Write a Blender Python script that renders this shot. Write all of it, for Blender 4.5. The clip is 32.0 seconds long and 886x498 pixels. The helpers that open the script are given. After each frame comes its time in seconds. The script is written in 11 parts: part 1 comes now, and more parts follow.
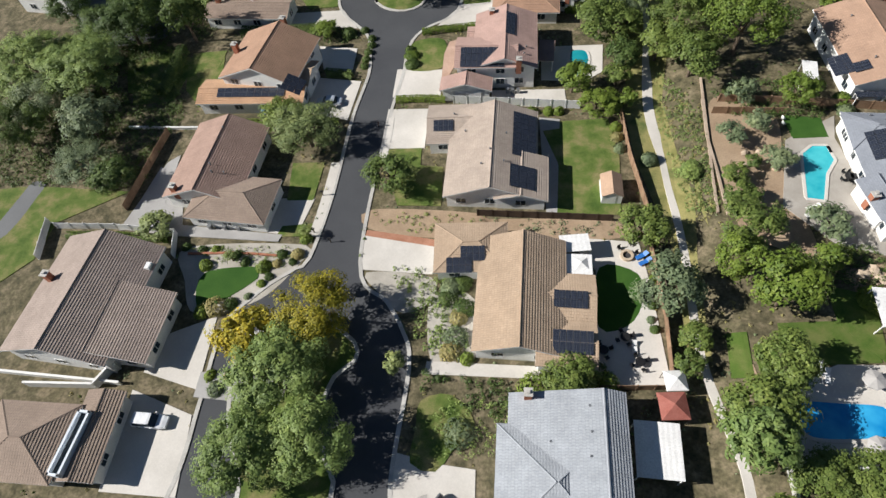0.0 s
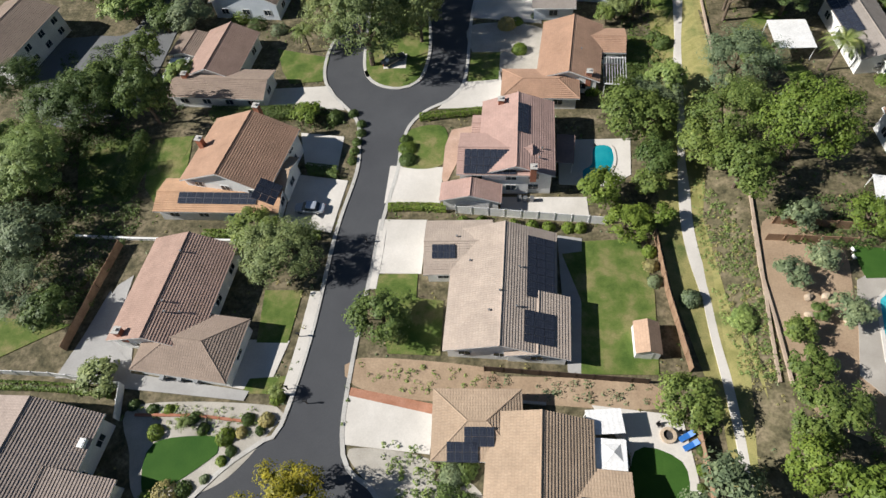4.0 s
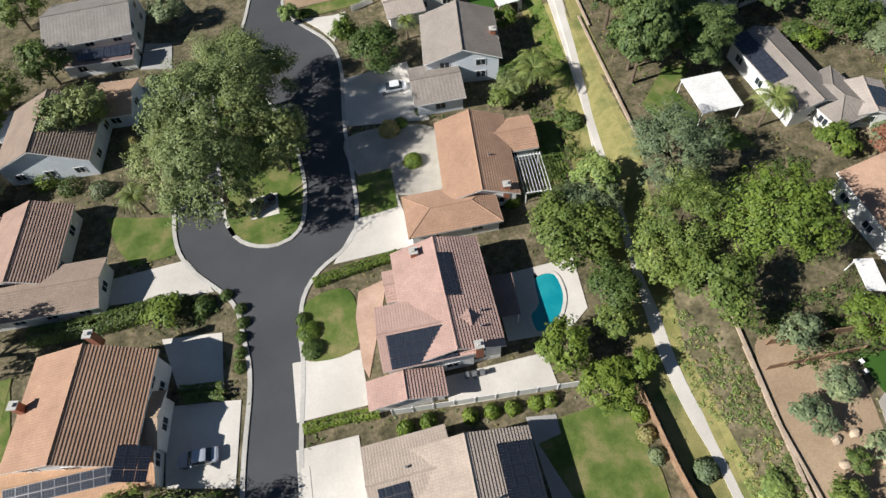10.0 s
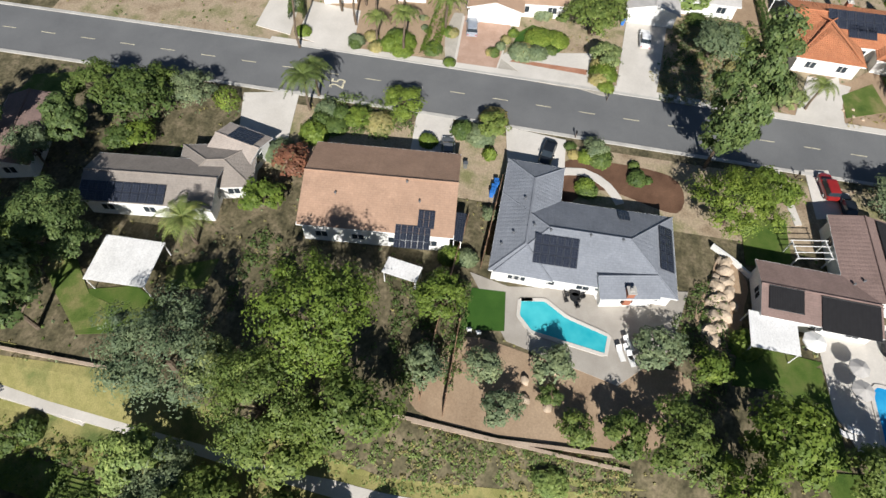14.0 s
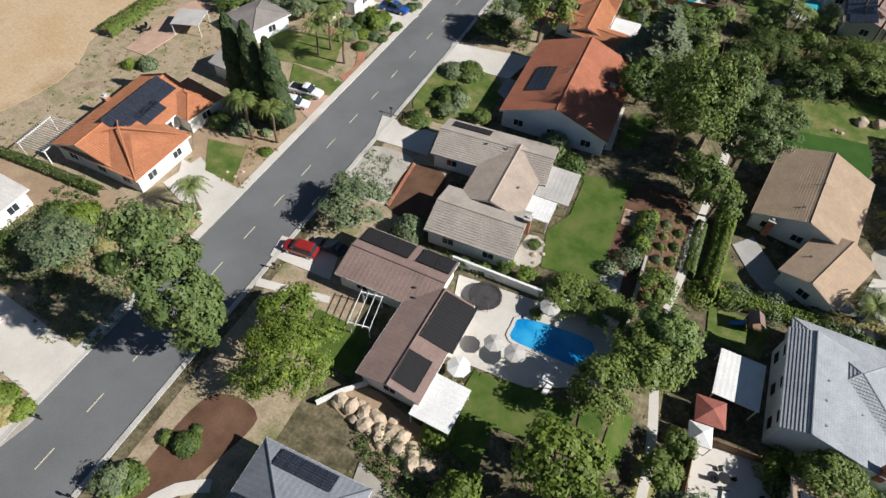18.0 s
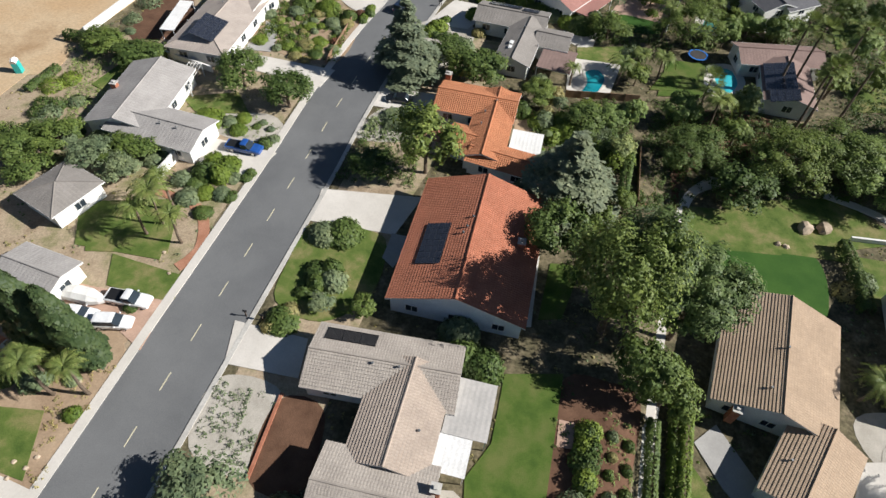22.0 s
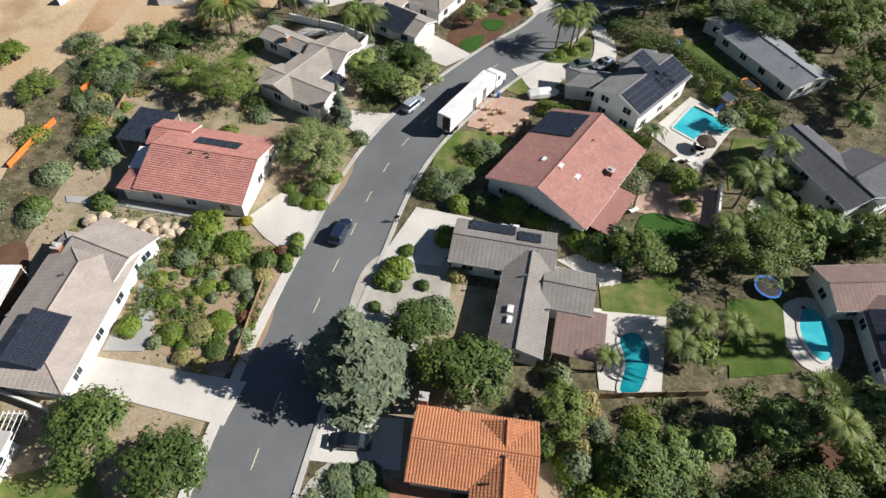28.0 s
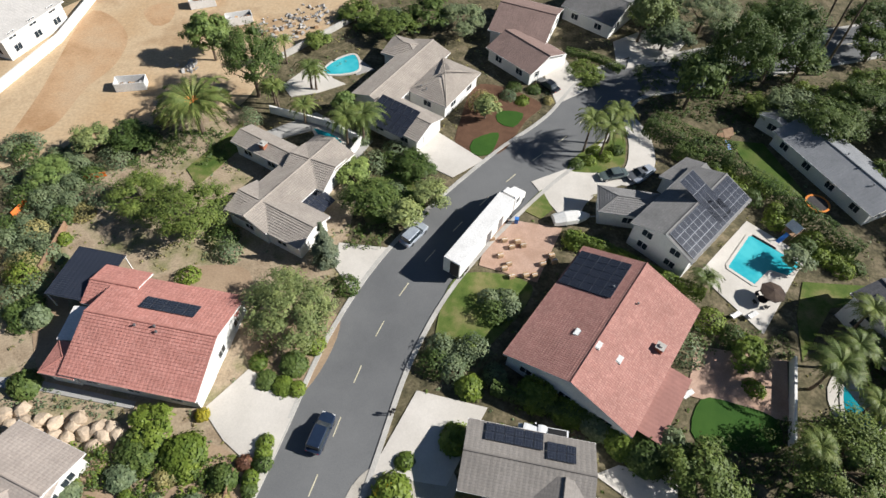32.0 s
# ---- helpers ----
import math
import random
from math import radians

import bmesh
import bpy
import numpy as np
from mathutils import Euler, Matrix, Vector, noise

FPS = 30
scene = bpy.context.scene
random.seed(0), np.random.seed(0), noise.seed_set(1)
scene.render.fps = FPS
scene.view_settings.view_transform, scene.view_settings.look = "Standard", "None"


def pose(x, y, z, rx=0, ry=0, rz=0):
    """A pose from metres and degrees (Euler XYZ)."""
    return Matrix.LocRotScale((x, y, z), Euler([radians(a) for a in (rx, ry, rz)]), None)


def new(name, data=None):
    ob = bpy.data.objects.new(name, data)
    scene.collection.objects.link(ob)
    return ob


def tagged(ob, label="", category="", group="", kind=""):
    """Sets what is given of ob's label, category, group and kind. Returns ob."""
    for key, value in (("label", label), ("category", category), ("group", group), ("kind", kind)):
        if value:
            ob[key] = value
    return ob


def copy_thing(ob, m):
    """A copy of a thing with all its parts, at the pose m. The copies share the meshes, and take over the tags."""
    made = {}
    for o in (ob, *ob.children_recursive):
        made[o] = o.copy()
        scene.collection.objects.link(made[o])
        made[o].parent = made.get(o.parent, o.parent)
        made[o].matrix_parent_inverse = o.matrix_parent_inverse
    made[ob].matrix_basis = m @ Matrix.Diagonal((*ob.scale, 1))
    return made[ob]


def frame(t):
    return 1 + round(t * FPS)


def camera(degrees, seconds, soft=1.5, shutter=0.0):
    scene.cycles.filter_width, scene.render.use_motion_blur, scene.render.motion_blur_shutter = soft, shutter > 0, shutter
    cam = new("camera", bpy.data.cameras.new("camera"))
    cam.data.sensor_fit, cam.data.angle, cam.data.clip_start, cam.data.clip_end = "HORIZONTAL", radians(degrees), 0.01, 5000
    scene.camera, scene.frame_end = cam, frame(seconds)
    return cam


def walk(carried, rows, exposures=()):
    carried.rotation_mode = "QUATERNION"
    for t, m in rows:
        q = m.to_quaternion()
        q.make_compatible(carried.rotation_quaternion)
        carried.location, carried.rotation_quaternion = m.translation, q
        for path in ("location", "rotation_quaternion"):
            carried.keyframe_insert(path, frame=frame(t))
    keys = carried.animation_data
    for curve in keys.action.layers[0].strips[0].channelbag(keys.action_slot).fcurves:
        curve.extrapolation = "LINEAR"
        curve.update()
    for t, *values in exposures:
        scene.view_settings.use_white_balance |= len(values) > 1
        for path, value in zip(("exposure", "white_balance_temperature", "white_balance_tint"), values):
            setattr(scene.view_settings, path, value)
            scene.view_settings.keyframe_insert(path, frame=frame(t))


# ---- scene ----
cam = camera(74.8, 32.0)
METRES, EYE, TILT, LEAN, TURN = 238.0, 70.5, 0.0, 0.0, 12.1
ROWS = [
    (0.0, 0.0, 0.0, 0.0, -6.99, -56.68, 4.63),
    (0.5, 0.0021, 0.0198, -0.0013, -7.07, -56.74, 4.65),
    (1.0, 0.0043, 0.0397, -0.0017, -7.06, -56.88, 4.64),
    (1.5, 0.0068, 0.0583, -0.002, -6.97, -56.99, 4.6),
    (2.0, 0.0081, 0.0719, -0.0029, -6.88, -56.96, 4.52),
    (2.5, 0.0094, 0.0817, -0.0038, -6.82, -56.96, 4.49),
    (3.0, 0.0104, 0.0909, -0.0041, -6.83, -57.04, 4.49),
    (3.5, 0.0117, 0.1008, -0.0047, -6.82, -57.1, 4.52),
    (5.5, 0.017, 0.1427, -0.0077, -6.8, -57.4, 4.54),
    (6.0, 0.0183, 0.1536, -0.0087, -6.77, -57.42, 4.53),
    (6.5, 0.0197, 0.1647, -0.0096, -6.77, -57.47, 4.54),
    (7.0, 0.0208, 0.1756, -0.0107, -6.75, -57.48, 4.52),
    (7.5, 0.0223, 0.1869, -0.0117, -6.72, -57.55, 4.55),
    (8.0, 0.0236, 0.198, -0.0125, -6.71, -57.62, 4.58),
    (8.5, 0.0247, 0.2091, -0.0134, -6.73, -57.65, 4.56),
    (9.0, 0.0264, 0.2205, -0.0141, -7.01, -57.78, 4.62),
    (9.5, 0.029, 0.2311, -0.0157, -12.96, -58.14, 4.41),
    (10.0, 0.0327, 0.2421, -0.0179, -23.33, -58.65, 3.76),
    (10.5, 0.0374, 0.253, -0.0199, -32.67, -58.92, 2.83),
    (11.0, 0.045, 0.2613, -0.0228, -41.79, -58.81, 2.14),
    (11.5, 0.0536, 0.2699, -0.0247, -52.18, -58.81, 1.24),
    (12.0, 0.0651, 0.2765, -0.0259, -62.01, -58.79, 0.58),
    (12.5, 0.0772, 0.282, -0.0275, -71.3, -58.51, -0.23),
    (13.0, 0.0904, 0.2861, -0.029, -80.26, -58.11, -0.99),
    (13.5, 0.1046, 0.289, -0.0305, -86.29, -57.81, -1.64),
    (15.5, 0.1658, 0.2806, -0.0335, -118.3, -56.01, -3.12),
    (16.0, 0.1795, 0.2723, -0.0345, -128.17, -55.26, -3.35),
    (16.5, 0.1914, 0.261, -0.0349, -138.05, -54.5, -3.29),
    (17.0, 0.2017, 0.2479, -0.0354, -147.89, -53.75, -3.14),
    (17.5, 0.2085, 0.2329, -0.0363, -157.56, -52.94, -2.69),
    (18.0, 0.2144, 0.2169, -0.0368, -167.39, -52.27, -2.33),
    (18.5, 0.2168, 0.1995, -0.0368, -177.24, -51.81, -1.71),
    (19.0, 0.2168, 0.1827, -0.037, -186.86, -51.28, -1.09),
    (19.5, 0.2149, 0.1654, -0.0366, -188.33, -51.19, -1.05),
    (20.0, 0.2123, 0.1474, -0.0359, -188.4, -51.23, -1.16),
    (20.5, 0.2095, 0.1289, -0.0351, -188.41, -51.16, -1.19),
    (21.0, 0.2083, 0.1095, -0.0338, -186.06, -51.25, -1.51),
    (21.5, 0.2065, 0.0905, -0.0325, -181.11, -51.41, -1.77),
    (22.0, 0.2077, 0.0711, -0.0311, -177.69, -51.6, -2.09),
    (22.5, 0.2083, 0.0519, -0.0302, -176.7, -51.65, -2.06),
    (23.0, 0.2096, 0.0324, -0.0297, -176.62, -51.67, -2.05),
    (23.5, 0.2114, 0.013, -0.0289, -176.68, -51.71, -2.12),
    (24.0, 0.2128, -0.007, -0.0285, -176.72, -51.75, -2.14),
    (24.5, 0.2139, -0.0272, -0.0282, -176.73, -51.78, -2.13),
    (25.0, 0.2158, -0.0478, -0.0279, -176.83, -51.8, -2.19),
    (25.5, 0.2172, -0.0691, -0.0276, -178.78, -51.77, -2.09),
    (27.5, 0.2182, -0.1544, -0.0265, -183.76, -51.69, -2.12),
    (28.0, 0.2169, -0.1761, -0.0261, -183.77, -51.77, -2.13),
    (28.5, 0.2161, -0.1975, -0.0251, -183.81, -51.83, -2.13),
    (29.0, 0.2154, -0.2178, -0.0239, -183.83, -51.91, -2.16),
    (29.5, 0.2148, -0.2348, -0.0229, -183.82, -51.97, -2.19),
    (30.0, 0.2145, -0.248, -0.0222, -183.83, -52.04, -2.25),
    (30.5, 0.2141, -0.2605, -0.0218, -183.84, -52.07, -2.29),
    (31.0, 0.2138, -0.2708, -0.0218, -183.85, -52.09, -2.35),
    (31.5, 0.2131, -0.2847, -0.0221, -183.88, -52.13, -2.34),
    (32.0, 0.2129, -0.2999, -0.0221, -183.33, -52.24, -2.43),
]
walk(cam, [(t, pose(0, 0, EYE, TILT, LEAN, TURN) @ pose(METRES * x, METRES * y, METRES * z, 90 + pitch, roll, yaw)) for t, x, y, z, yaw, pitch, roll in ROWS],
     [(0.0, 0.50), (3.0, 0.55), (7.0, 0.60), (9.0, 0.61), (11.0, 0.56), (13.0, 0.51), (16.0, 0.44), (17.5, 0.44), (20.0, 0.54), (24.0, 0.54), (29.0, 0.55), (32.0, 0.52)])
from mathutils.geometry import delaunay_2d_cdt


def smooth(a, b, x):
    u = min(1.0, max(0.0, (x - a) / (b - a)))
    return u * u * (3 - 2 * u)


def ground_z(x, y):
    """The side street lies about two metres below the main road; a bank beside the footpath joins them."""
    return -2.2 * (1 - smooth(23.5, 31, x)) * smooth(-70, -40, y)


# ---- world, sun ----
SUN_EL, SUN_TO = radians(34), radians(8)
world = bpy.data.worlds.new("sky")
scene.world = world
world.use_nodes = True
wn = world.node_tree
sky = wn.nodes.new("ShaderNodeTexSky")
sky.sky_type, sky.sun_disc = "NISHITA", False
sky.ozone_density, sky.air_density, sky.dust_density = 3.5, 1.0, 0.3
sky.sun_elevation, sky.sun_rotation = SUN_EL, radians(270) - SUN_TO
wn.links.new(sky.outputs[0], wn.nodes["Background"].inputs[0])
wn.nodes["Background"].inputs[1].default_value = 0.035
sun = new("sun", bpy.data.lights.new("sun", "SUN"))
sun.data.energy, sun.data.angle, sun.data.color = 5.0, radians(0.6), (0.99, 0.965, 0.925)
sun_dir = Vector((math.cos(SUN_EL) * math.cos(SUN_TO), math.cos(SUN_EL) * math.sin(SUN_TO), -math.sin(SUN_EL)))
sun.matrix_world = Matrix.Translation((0, 0, 120)) @ sun_dir.to_track_quat("-Z", "Y").to_matrix().to_4x4()
scene.view_settings.exposure = 0.54

# ---- materials ----
MATS = {}


def base_mat(name, rough=0.8, metal=0.0, spec=0.3):
    m = bpy.data.materials.new(name)
    m.use_nodes = True
    b = m.node_tree.nodes["Principled BSDF"]
    b.inputs["Roughness"].default_value, b.inputs["Metallic"].default_value = rough, metal
    b.inputs["Specular IOR Level"].default_value = spec
    MATS[name] = m
    return m, m.node_tree.nodes, m.node_tree.links, b


def noise_node(n, l, vec, scale, detail=4.0, rough=0.6):
    t = n.new("ShaderNodeTexNoise")
    t.inputs["Scale"].default_value, t.inputs["Detail"].default_value, t.inputs["Roughness"].default_value = scale, detail, rough
    l.new(vec, t.inputs["Vector"])
    return t.outputs["Fac"]


def ramp(n, l, fac, stops):
    r = n.new("ShaderNodeValToRGB")
    e = r.color_ramp.elements
    e[0].position, e[0].color = stops[0][0], (*stops[0][1], 1)
    e[1].position, e[1].color = stops[-1][0], (*stops[-1][1], 1)
    for p, c in stops[1:-1]:
        k = e.new(p)
        k.color = (*c, 1)
    l.new(fac, r.inputs[0])
    return r.outputs[0]


def mix(n, l, fac, a, b, mode="MIX"):
    m = n.new("ShaderNodeMix")
    m.data_type, m.blend_type = "RGBA", mode
    for sock, v in ((m.inputs[0], fac), (m.inputs[6], a), (m.inputs[7], b)):
        if isinstance(v, (int, float)):
            sock.default_value = v
        elif isinstance(v, tuple):
            sock.default_value = (*v, 1)
        else:
            l.new(v, sock)
    return m.outputs[2]


def bump(n, l, b, height, strength, dist):
    k = n.new("ShaderNodeBump")
    k.inputs["Strength"].default_value, k.inputs["Distance"].default_value = strength, dist
    l.new(height, k.inputs["Height"])
    l.new(k.outputs[0], b.inputs["Normal"])


def rough_surface(name, dark, light, patch=0.15, grain=6.0, rough=0.9, bumpy=0.3, third=None, spec=0.2, vary=0.0, gc=0.14):
    """Two- or three-tone surface: broad patches, fine grain and relief."""
    m, n, l, b = base_mat(name, rough, spec=spec)
    pos = n.new("ShaderNodeNewGeometry").outputs["Position"]
    broad, fine = noise_node(n, l, pos, patch, 5), noise_node(n, l, pos, grain, 3)
    stops = [(0.3, dark), (0.7, light)] if third is None else [(0.3, dark), (0.48, light), (0.67, third)]
    col = ramp(n, l, broad, stops)
    g = ramp(n, l, fine, [(0.25, (1 - gc * 1.3,) * 3), (0.75, (1 + gc,) * 3)])
    col = mix(n, l, 1.0, col, g, "MULTIPLY")
    if vary:
        rnd = n.new("ShaderNodeObjectInfo").outputs["Random"]
        v = ramp(n, l, rnd, [(0.0, (1 - vary,) * 3), (1.0, (1 + vary,) * 3)])
        col = mix(n, l, 1.0, col, v, "MULTIPLY")
    l.new(col, b.inputs["Base Color"])
    if bumpy:
        bump(n, l, b, fine, bumpy, 0.06)
    return m


def roof_mat(name, a, c, course=0.4, tile=0.34, blotch=0.13, rough=0.85):
    """Roof covering: rows of tiles or shingles along the slope, each with its own tone, with broad weathering."""
    m, n, l, b = base_mat(name, rough, spec=0.15)
    uv = n.new("ShaderNodeUVMap").outputs[0]
    pos = n.new("ShaderNodeNewGeometry").outputs["Position"]
    br = n.new("ShaderNodeTexBrick")
    br.inputs["Scale"].default_value = 1.0
    br.inputs["Brick Width"].default_value, br.inputs["Row Height"].default_value = tile, course
    br.inputs["Mortar Size"].default_value, br.inputs["Mortar Smooth"].default_value = 0.035, 0.4
    br.inputs["Color1"].default_value, br.inputs["Color2"].default_value = (*a, 1), (*c, 1)
    br.inputs["Mortar"].default_value = (*[k * 0.93 for k in a], 1)
    l.new(uv, br.inputs["Vector"])
    weather = noise_node(n, l, pos, 0.35, 5, 0.65)
    w = ramp(n, l, weather, [(0.3, (1 - blotch,) * 3), (0.7, (1 + blotch,) * 3)])
    col = mix(n, l, 1.0, br.outputs["Color"], w, "MULTIPLY")
    speck = noise_node(n, l, pos, 3.0, 3)
    col = mix(n, l, 1.0, col, ramp(n, l, speck, [(0.3, (0.92, 0.92, 0.93)), (0.7, (1.07, 1.06, 1.05))]), "MULTIPLY")
    l.new(col, b.inputs["Base Color"])
    roll = n.new("ShaderNodeTexWave")
    roll.wave_type, roll.bands_direction, roll.inputs["Scale"].default_value = "BANDS", "X", 0.314 / tile
    roll.inputs["Distortion"].default_value = 0.0
    l.new(uv, roll.inputs["Vector"])
    h = n.new("ShaderNodeMath")
    h.operation = "SUBTRACT"
    l.new(roll.outputs["Fac"], h.inputs[0])
    l.new(br.outputs["Fac"], h.inputs[1])
    barrel = name in ("tile_red", "tile_orangered")
    bump(n, l, b, h.outputs[0], 0.8 if barrel else 0.4, 0.06 if barrel else 0.03)
    return m


def leaf_mat(name, dark, light, tip=None, rough=0.55):
    m, n, l, b = base_mat(name, rough, spec=0.25)
    geo = n.new("ShaderNodeNewGeometry")
    isl = geo.outputs["Random Per Island"]
    rnd = n.new("ShaderNodeObjectInfo").outputs["Random"]
    blend = lambda p, q, f: tuple(0.92 * (u + (v - u) * f) for u, v in zip(p, q))
    stops = [(0.0, blend(dark, light, 0.3)), (0.85, blend(light, dark, 0.1)), (1.0, blend(light, tip or light, 0.5))]
    col = ramp(n, l, isl, stops)
    col = mix(n, l, 1.0, col, ramp(n, l, rnd, [(0, (0.78, 0.82, 0.8)), (1, (1.2, 1.15, 1.1))]), "MULTIPLY")
    patch = noise_node(n, l, geo.outputs["Position"], 0.7, 3)
    col = mix(n, l, 1.0, col, ramp(n, l, patch, [(0.35, (0.75, 0.8, 0.8)), (0.65, (1.2, 1.15, 1.05))]), "MULTIPLY")
    l.new(col, b.inputs["Base Color"])
    tr = n.new("ShaderNodeBsdfTranslucent")
    l.new(col, tr.inputs[0])
    ms = n.new("ShaderNodeMixShader")
    ms.inputs[0].default_value = 0.22
    l.new(b.outputs[0], ms.inputs[1])
    l.new(tr.outputs[0], ms.inputs[2])
    l.new(ms.outputs[0], n["Material Output"].inputs[0])
    return m


def gloss(name, col, rough=0.35, metal=0.0, spec=0.5, coat=0.0):
    m, n, l, b = base_mat(name, rough, metal, spec)
    pos = n.new("ShaderNodeNewGeometry").outputs["Position"]
    v = ramp(n, l, noise_node(n, l, pos, 1.7, 4), [(0.3, tuple(k * 0.86 for k in col)), (0.7, tuple(min(1, k * 1.1) for k in col))])
    l.new(v, b.inputs["Base Color"])
    b.inputs["Coat Weight"].default_value = coat
    return m


rough_surface("earth", (0.058, 0.054, 0.030), (0.125, 0.108, 0.062), 0.5, 2.2, third=(0.215, 0.175, 0.112), gc=0.4)
rough_surface("yard_dirt", (0.25, 0.185, 0.12), (0.40, 0.315, 0.22), 0.22, 3.5, third=(0.20, 0.195, 0.09), gc=0.25)
rough_surface("asphalt", (0.060, 0.062, 0.068), (0.082, 0.085, 0.09), 0.09, 9.0, 0.85, 0.25)
rough_surface("asphalt_old", (0.134, 0.137, 0.140), (0.182, 0.185, 0.186), 0.10, 9.0, 0.85, 0.25)
rough_surface("concrete", (0.52, 0.485, 0.435), (0.66, 0.62, 0.565), 0.16, 5.0, 0.85, 0.1, gc=0.06)
rough_surface("concrete_grey", (0.32, 0.31, 0.295), (0.42, 0.405, 0.39), 0.2, 5.0, 0.85, 0.1, gc=0.07)
rough_surface("tan_block", (0.36, 0.27, 0.20), (0.50, 0.40, 0.31), 0.5, 6.0, 0.9, 0.3)
rough_surface("aggregate", (0.33, 0.30, 0.26), (0.43, 0.395, 0.35), 0.3, 8.0, 0.85, 0.2, gc=0.08)
rough_surface("kerb", (0.40, 0.38, 0.35), (0.55, 0.53, 0.49), 0.3, 5.0, 0.85, 0.15)
rough_surface("lawn", (0.060, 0.105, 0.020), (0.112, 0.155, 0.036), 0.34, 9.0, 0.95, 0.6, third=(0.235, 0.21, 0.09), gc=0.26)
rough_surface("lush_grass", (0.042, 0.088, 0.014), (0.080, 0.128, 0.024), 0.3, 9.0, 0.95, 0.6, third=(0.13, 0.15, 0.045), gc=0.2)
rough_surface("turf", (0.028, 0.082, 0.012), (0.048, 0.112, 0.018), 0.3, 9.0, 0.9, 0.4)
rough_surface("dry_grass", (0.17, 0.17, 0.055), (0.28, 0.25, 0.10), 0.2, 8.0, 0.95, 0.6, third=(0.10, 0.13, 0.04), gc=0.22)
rough_surface("dirt", (0.285, 0.20, 0.13), (0.42, 0.31, 0.21), 0.2, 4.0, 0.95, 0.5)
rough_surface("site_dirt", (0.34, 0.22, 0.12), (0.52, 0.39, 0.25), 0.06, 2.0, 0.95, 0.5, third=(0.48, 0.33, 0.19))
rough_surface("site_clay", (0.345, 0.20, 0.10), (0.49, 0.32, 0.185), 0.10, 3.0, 0.95, 0.6, third=(0.50, 0.37, 0.24))
rough_surface("mulch", (0.085, 0.045, 0.028), (0.17, 0.095, 0.06), 0.3, 7.0, 0.95, 0.6)
rough_surface("gravel", (0.36, 0.33, 0.28), (0.52, 0.48, 0.42), 0.3, 10.0, 0.9, 0.7)
rough_surface("brick_paving", (0.33, 0.15, 0.09), (0.46, 0.24, 0.16), 0.5, 6.0, 0.85, 0.4)
rough_surface("pink_paving", (0.40, 0.26, 0.19), (0.52, 0.36, 0.28), 0.4, 6.0, 0.85, 0.3)
rough_surface("stucco_white", (0.70, 0.69, 0.66), (0.82, 0.81, 0.78), 0.4, 9.0, 0.85, 0.2)
# white stucco with the blue of sky light put into its colour
rough_surface("stucco_sky_tint", (0.62, 0.67, 0.72), (0.76, 0.80, 0.84), 0.4, 9.0, 0.85, 0.2)
rough_surface("white_paint", (0.70, 0.69, 0.67), (0.82, 0.81, 0.79), 0.6, 5.0, 0.5, 0.05)
rough_surface("wood_fence", (0.20, 0.12, 0.075), (0.33, 0.22, 0.14), 0.8, 7.0, 0.85, 0.4, vary=0.15)
rough_surface("wood_dark", (0.05, 0.035, 0.03), (0.10, 0.07, 0.05), 0.8, 7.0, 0.8, 0.4)
rough_surface("bark", (0.09, 0.065, 0.045), (0.20, 0.155, 0.115), 1.5, 9.0, 0.95, 0.8)
rough_surface("brick_red", (0.30, 0.11, 0.065), (0.42, 0.19, 0.12), 1.2, 8.0, 0.9, 0.4)
rough_surface("boulder", (0.36, 0.28, 0.20), (0.56, 0.45, 0.34), 0.9, 4.0, 0.9, 0.6, vary=0.15)
rough_surface("road_paint", (0.58, 0.52, 0.36), (0.72, 0.66, 0.48), 1.0, 9.0, 0.8, 0.1)
rough_surface("canvas_red", (0.28, 0.09, 0.07), (0.36, 0.14, 0.11), 0.8, 6.0, 0.9, 0.1)
rough_surface("canvas_dark", (0.045, 0.042, 0.042), (0.075, 0.07, 0.07), 0.8, 6.0, 0.9, 0.1)
rough_surface("cardboard", (0.36, 0.24, 0.14), (0.46, 0.32, 0.20), 1.0, 6.0, 0.9, 0.1, vary=0.2)
rough_surface("orange_net", (0.75, 0.16, 0.03), (0.85, 0.24, 0.06), 1.0, 6.0, 0.7, 0.2)

roof_mat("tile_brown", (0.289, 0.223, 0.177), (0.318, 0.247, 0.198))
roof_mat("tile_dark", (0.345, 0.28, 0.24), (0.385, 0.312, 0.268))
roof_mat("tile_redbrown", (0.375, 0.255, 0.205), (0.41, 0.285, 0.228))
roof_mat("tile_orange", (0.508, 0.317, 0.197), (0.535, 0.34, 0.217))
roof_mat("tile_tan", (0.421, 0.314, 0.222), (0.455, 0.343, 0.245))
roof_mat("tile_tanorange", (0.408, 0.257, 0.175), (0.435, 0.277, 0.193))
roof_mat("tile_beige", (0.43, 0.354, 0.293), (0.46, 0.382, 0.318))
roof_mat("tile_pink", (0.45, 0.303, 0.257), (0.48, 0.328, 0.28))
roof_mat("tile_bluegrey", (0.353, 0.373, 0.398), (0.395, 0.415, 0.438))
roof_mat("tile_greybrown", (0.365, 0.325, 0.285), (0.41, 0.365, 0.32))
roof_mat("tile_red", (0.44, 0.168, 0.10), (0.49, 0.20, 0.125))
roof_mat("tile_orangered", (0.50, 0.205, 0.105), (0.55, 0.245, 0.13))
roof_mat("clay_salmon", (0.455, 0.205, 0.17), (0.54, 0.262, 0.222), 0.42, 0.5)
roof_mat("clay_pinkred", (0.39, 0.20, 0.17), (0.48, 0.27, 0.23), 0.36, 0.3)
roof_mat("tile_slate", (0.231, 0.226, 0.221), (0.265, 0.26, 0.255))
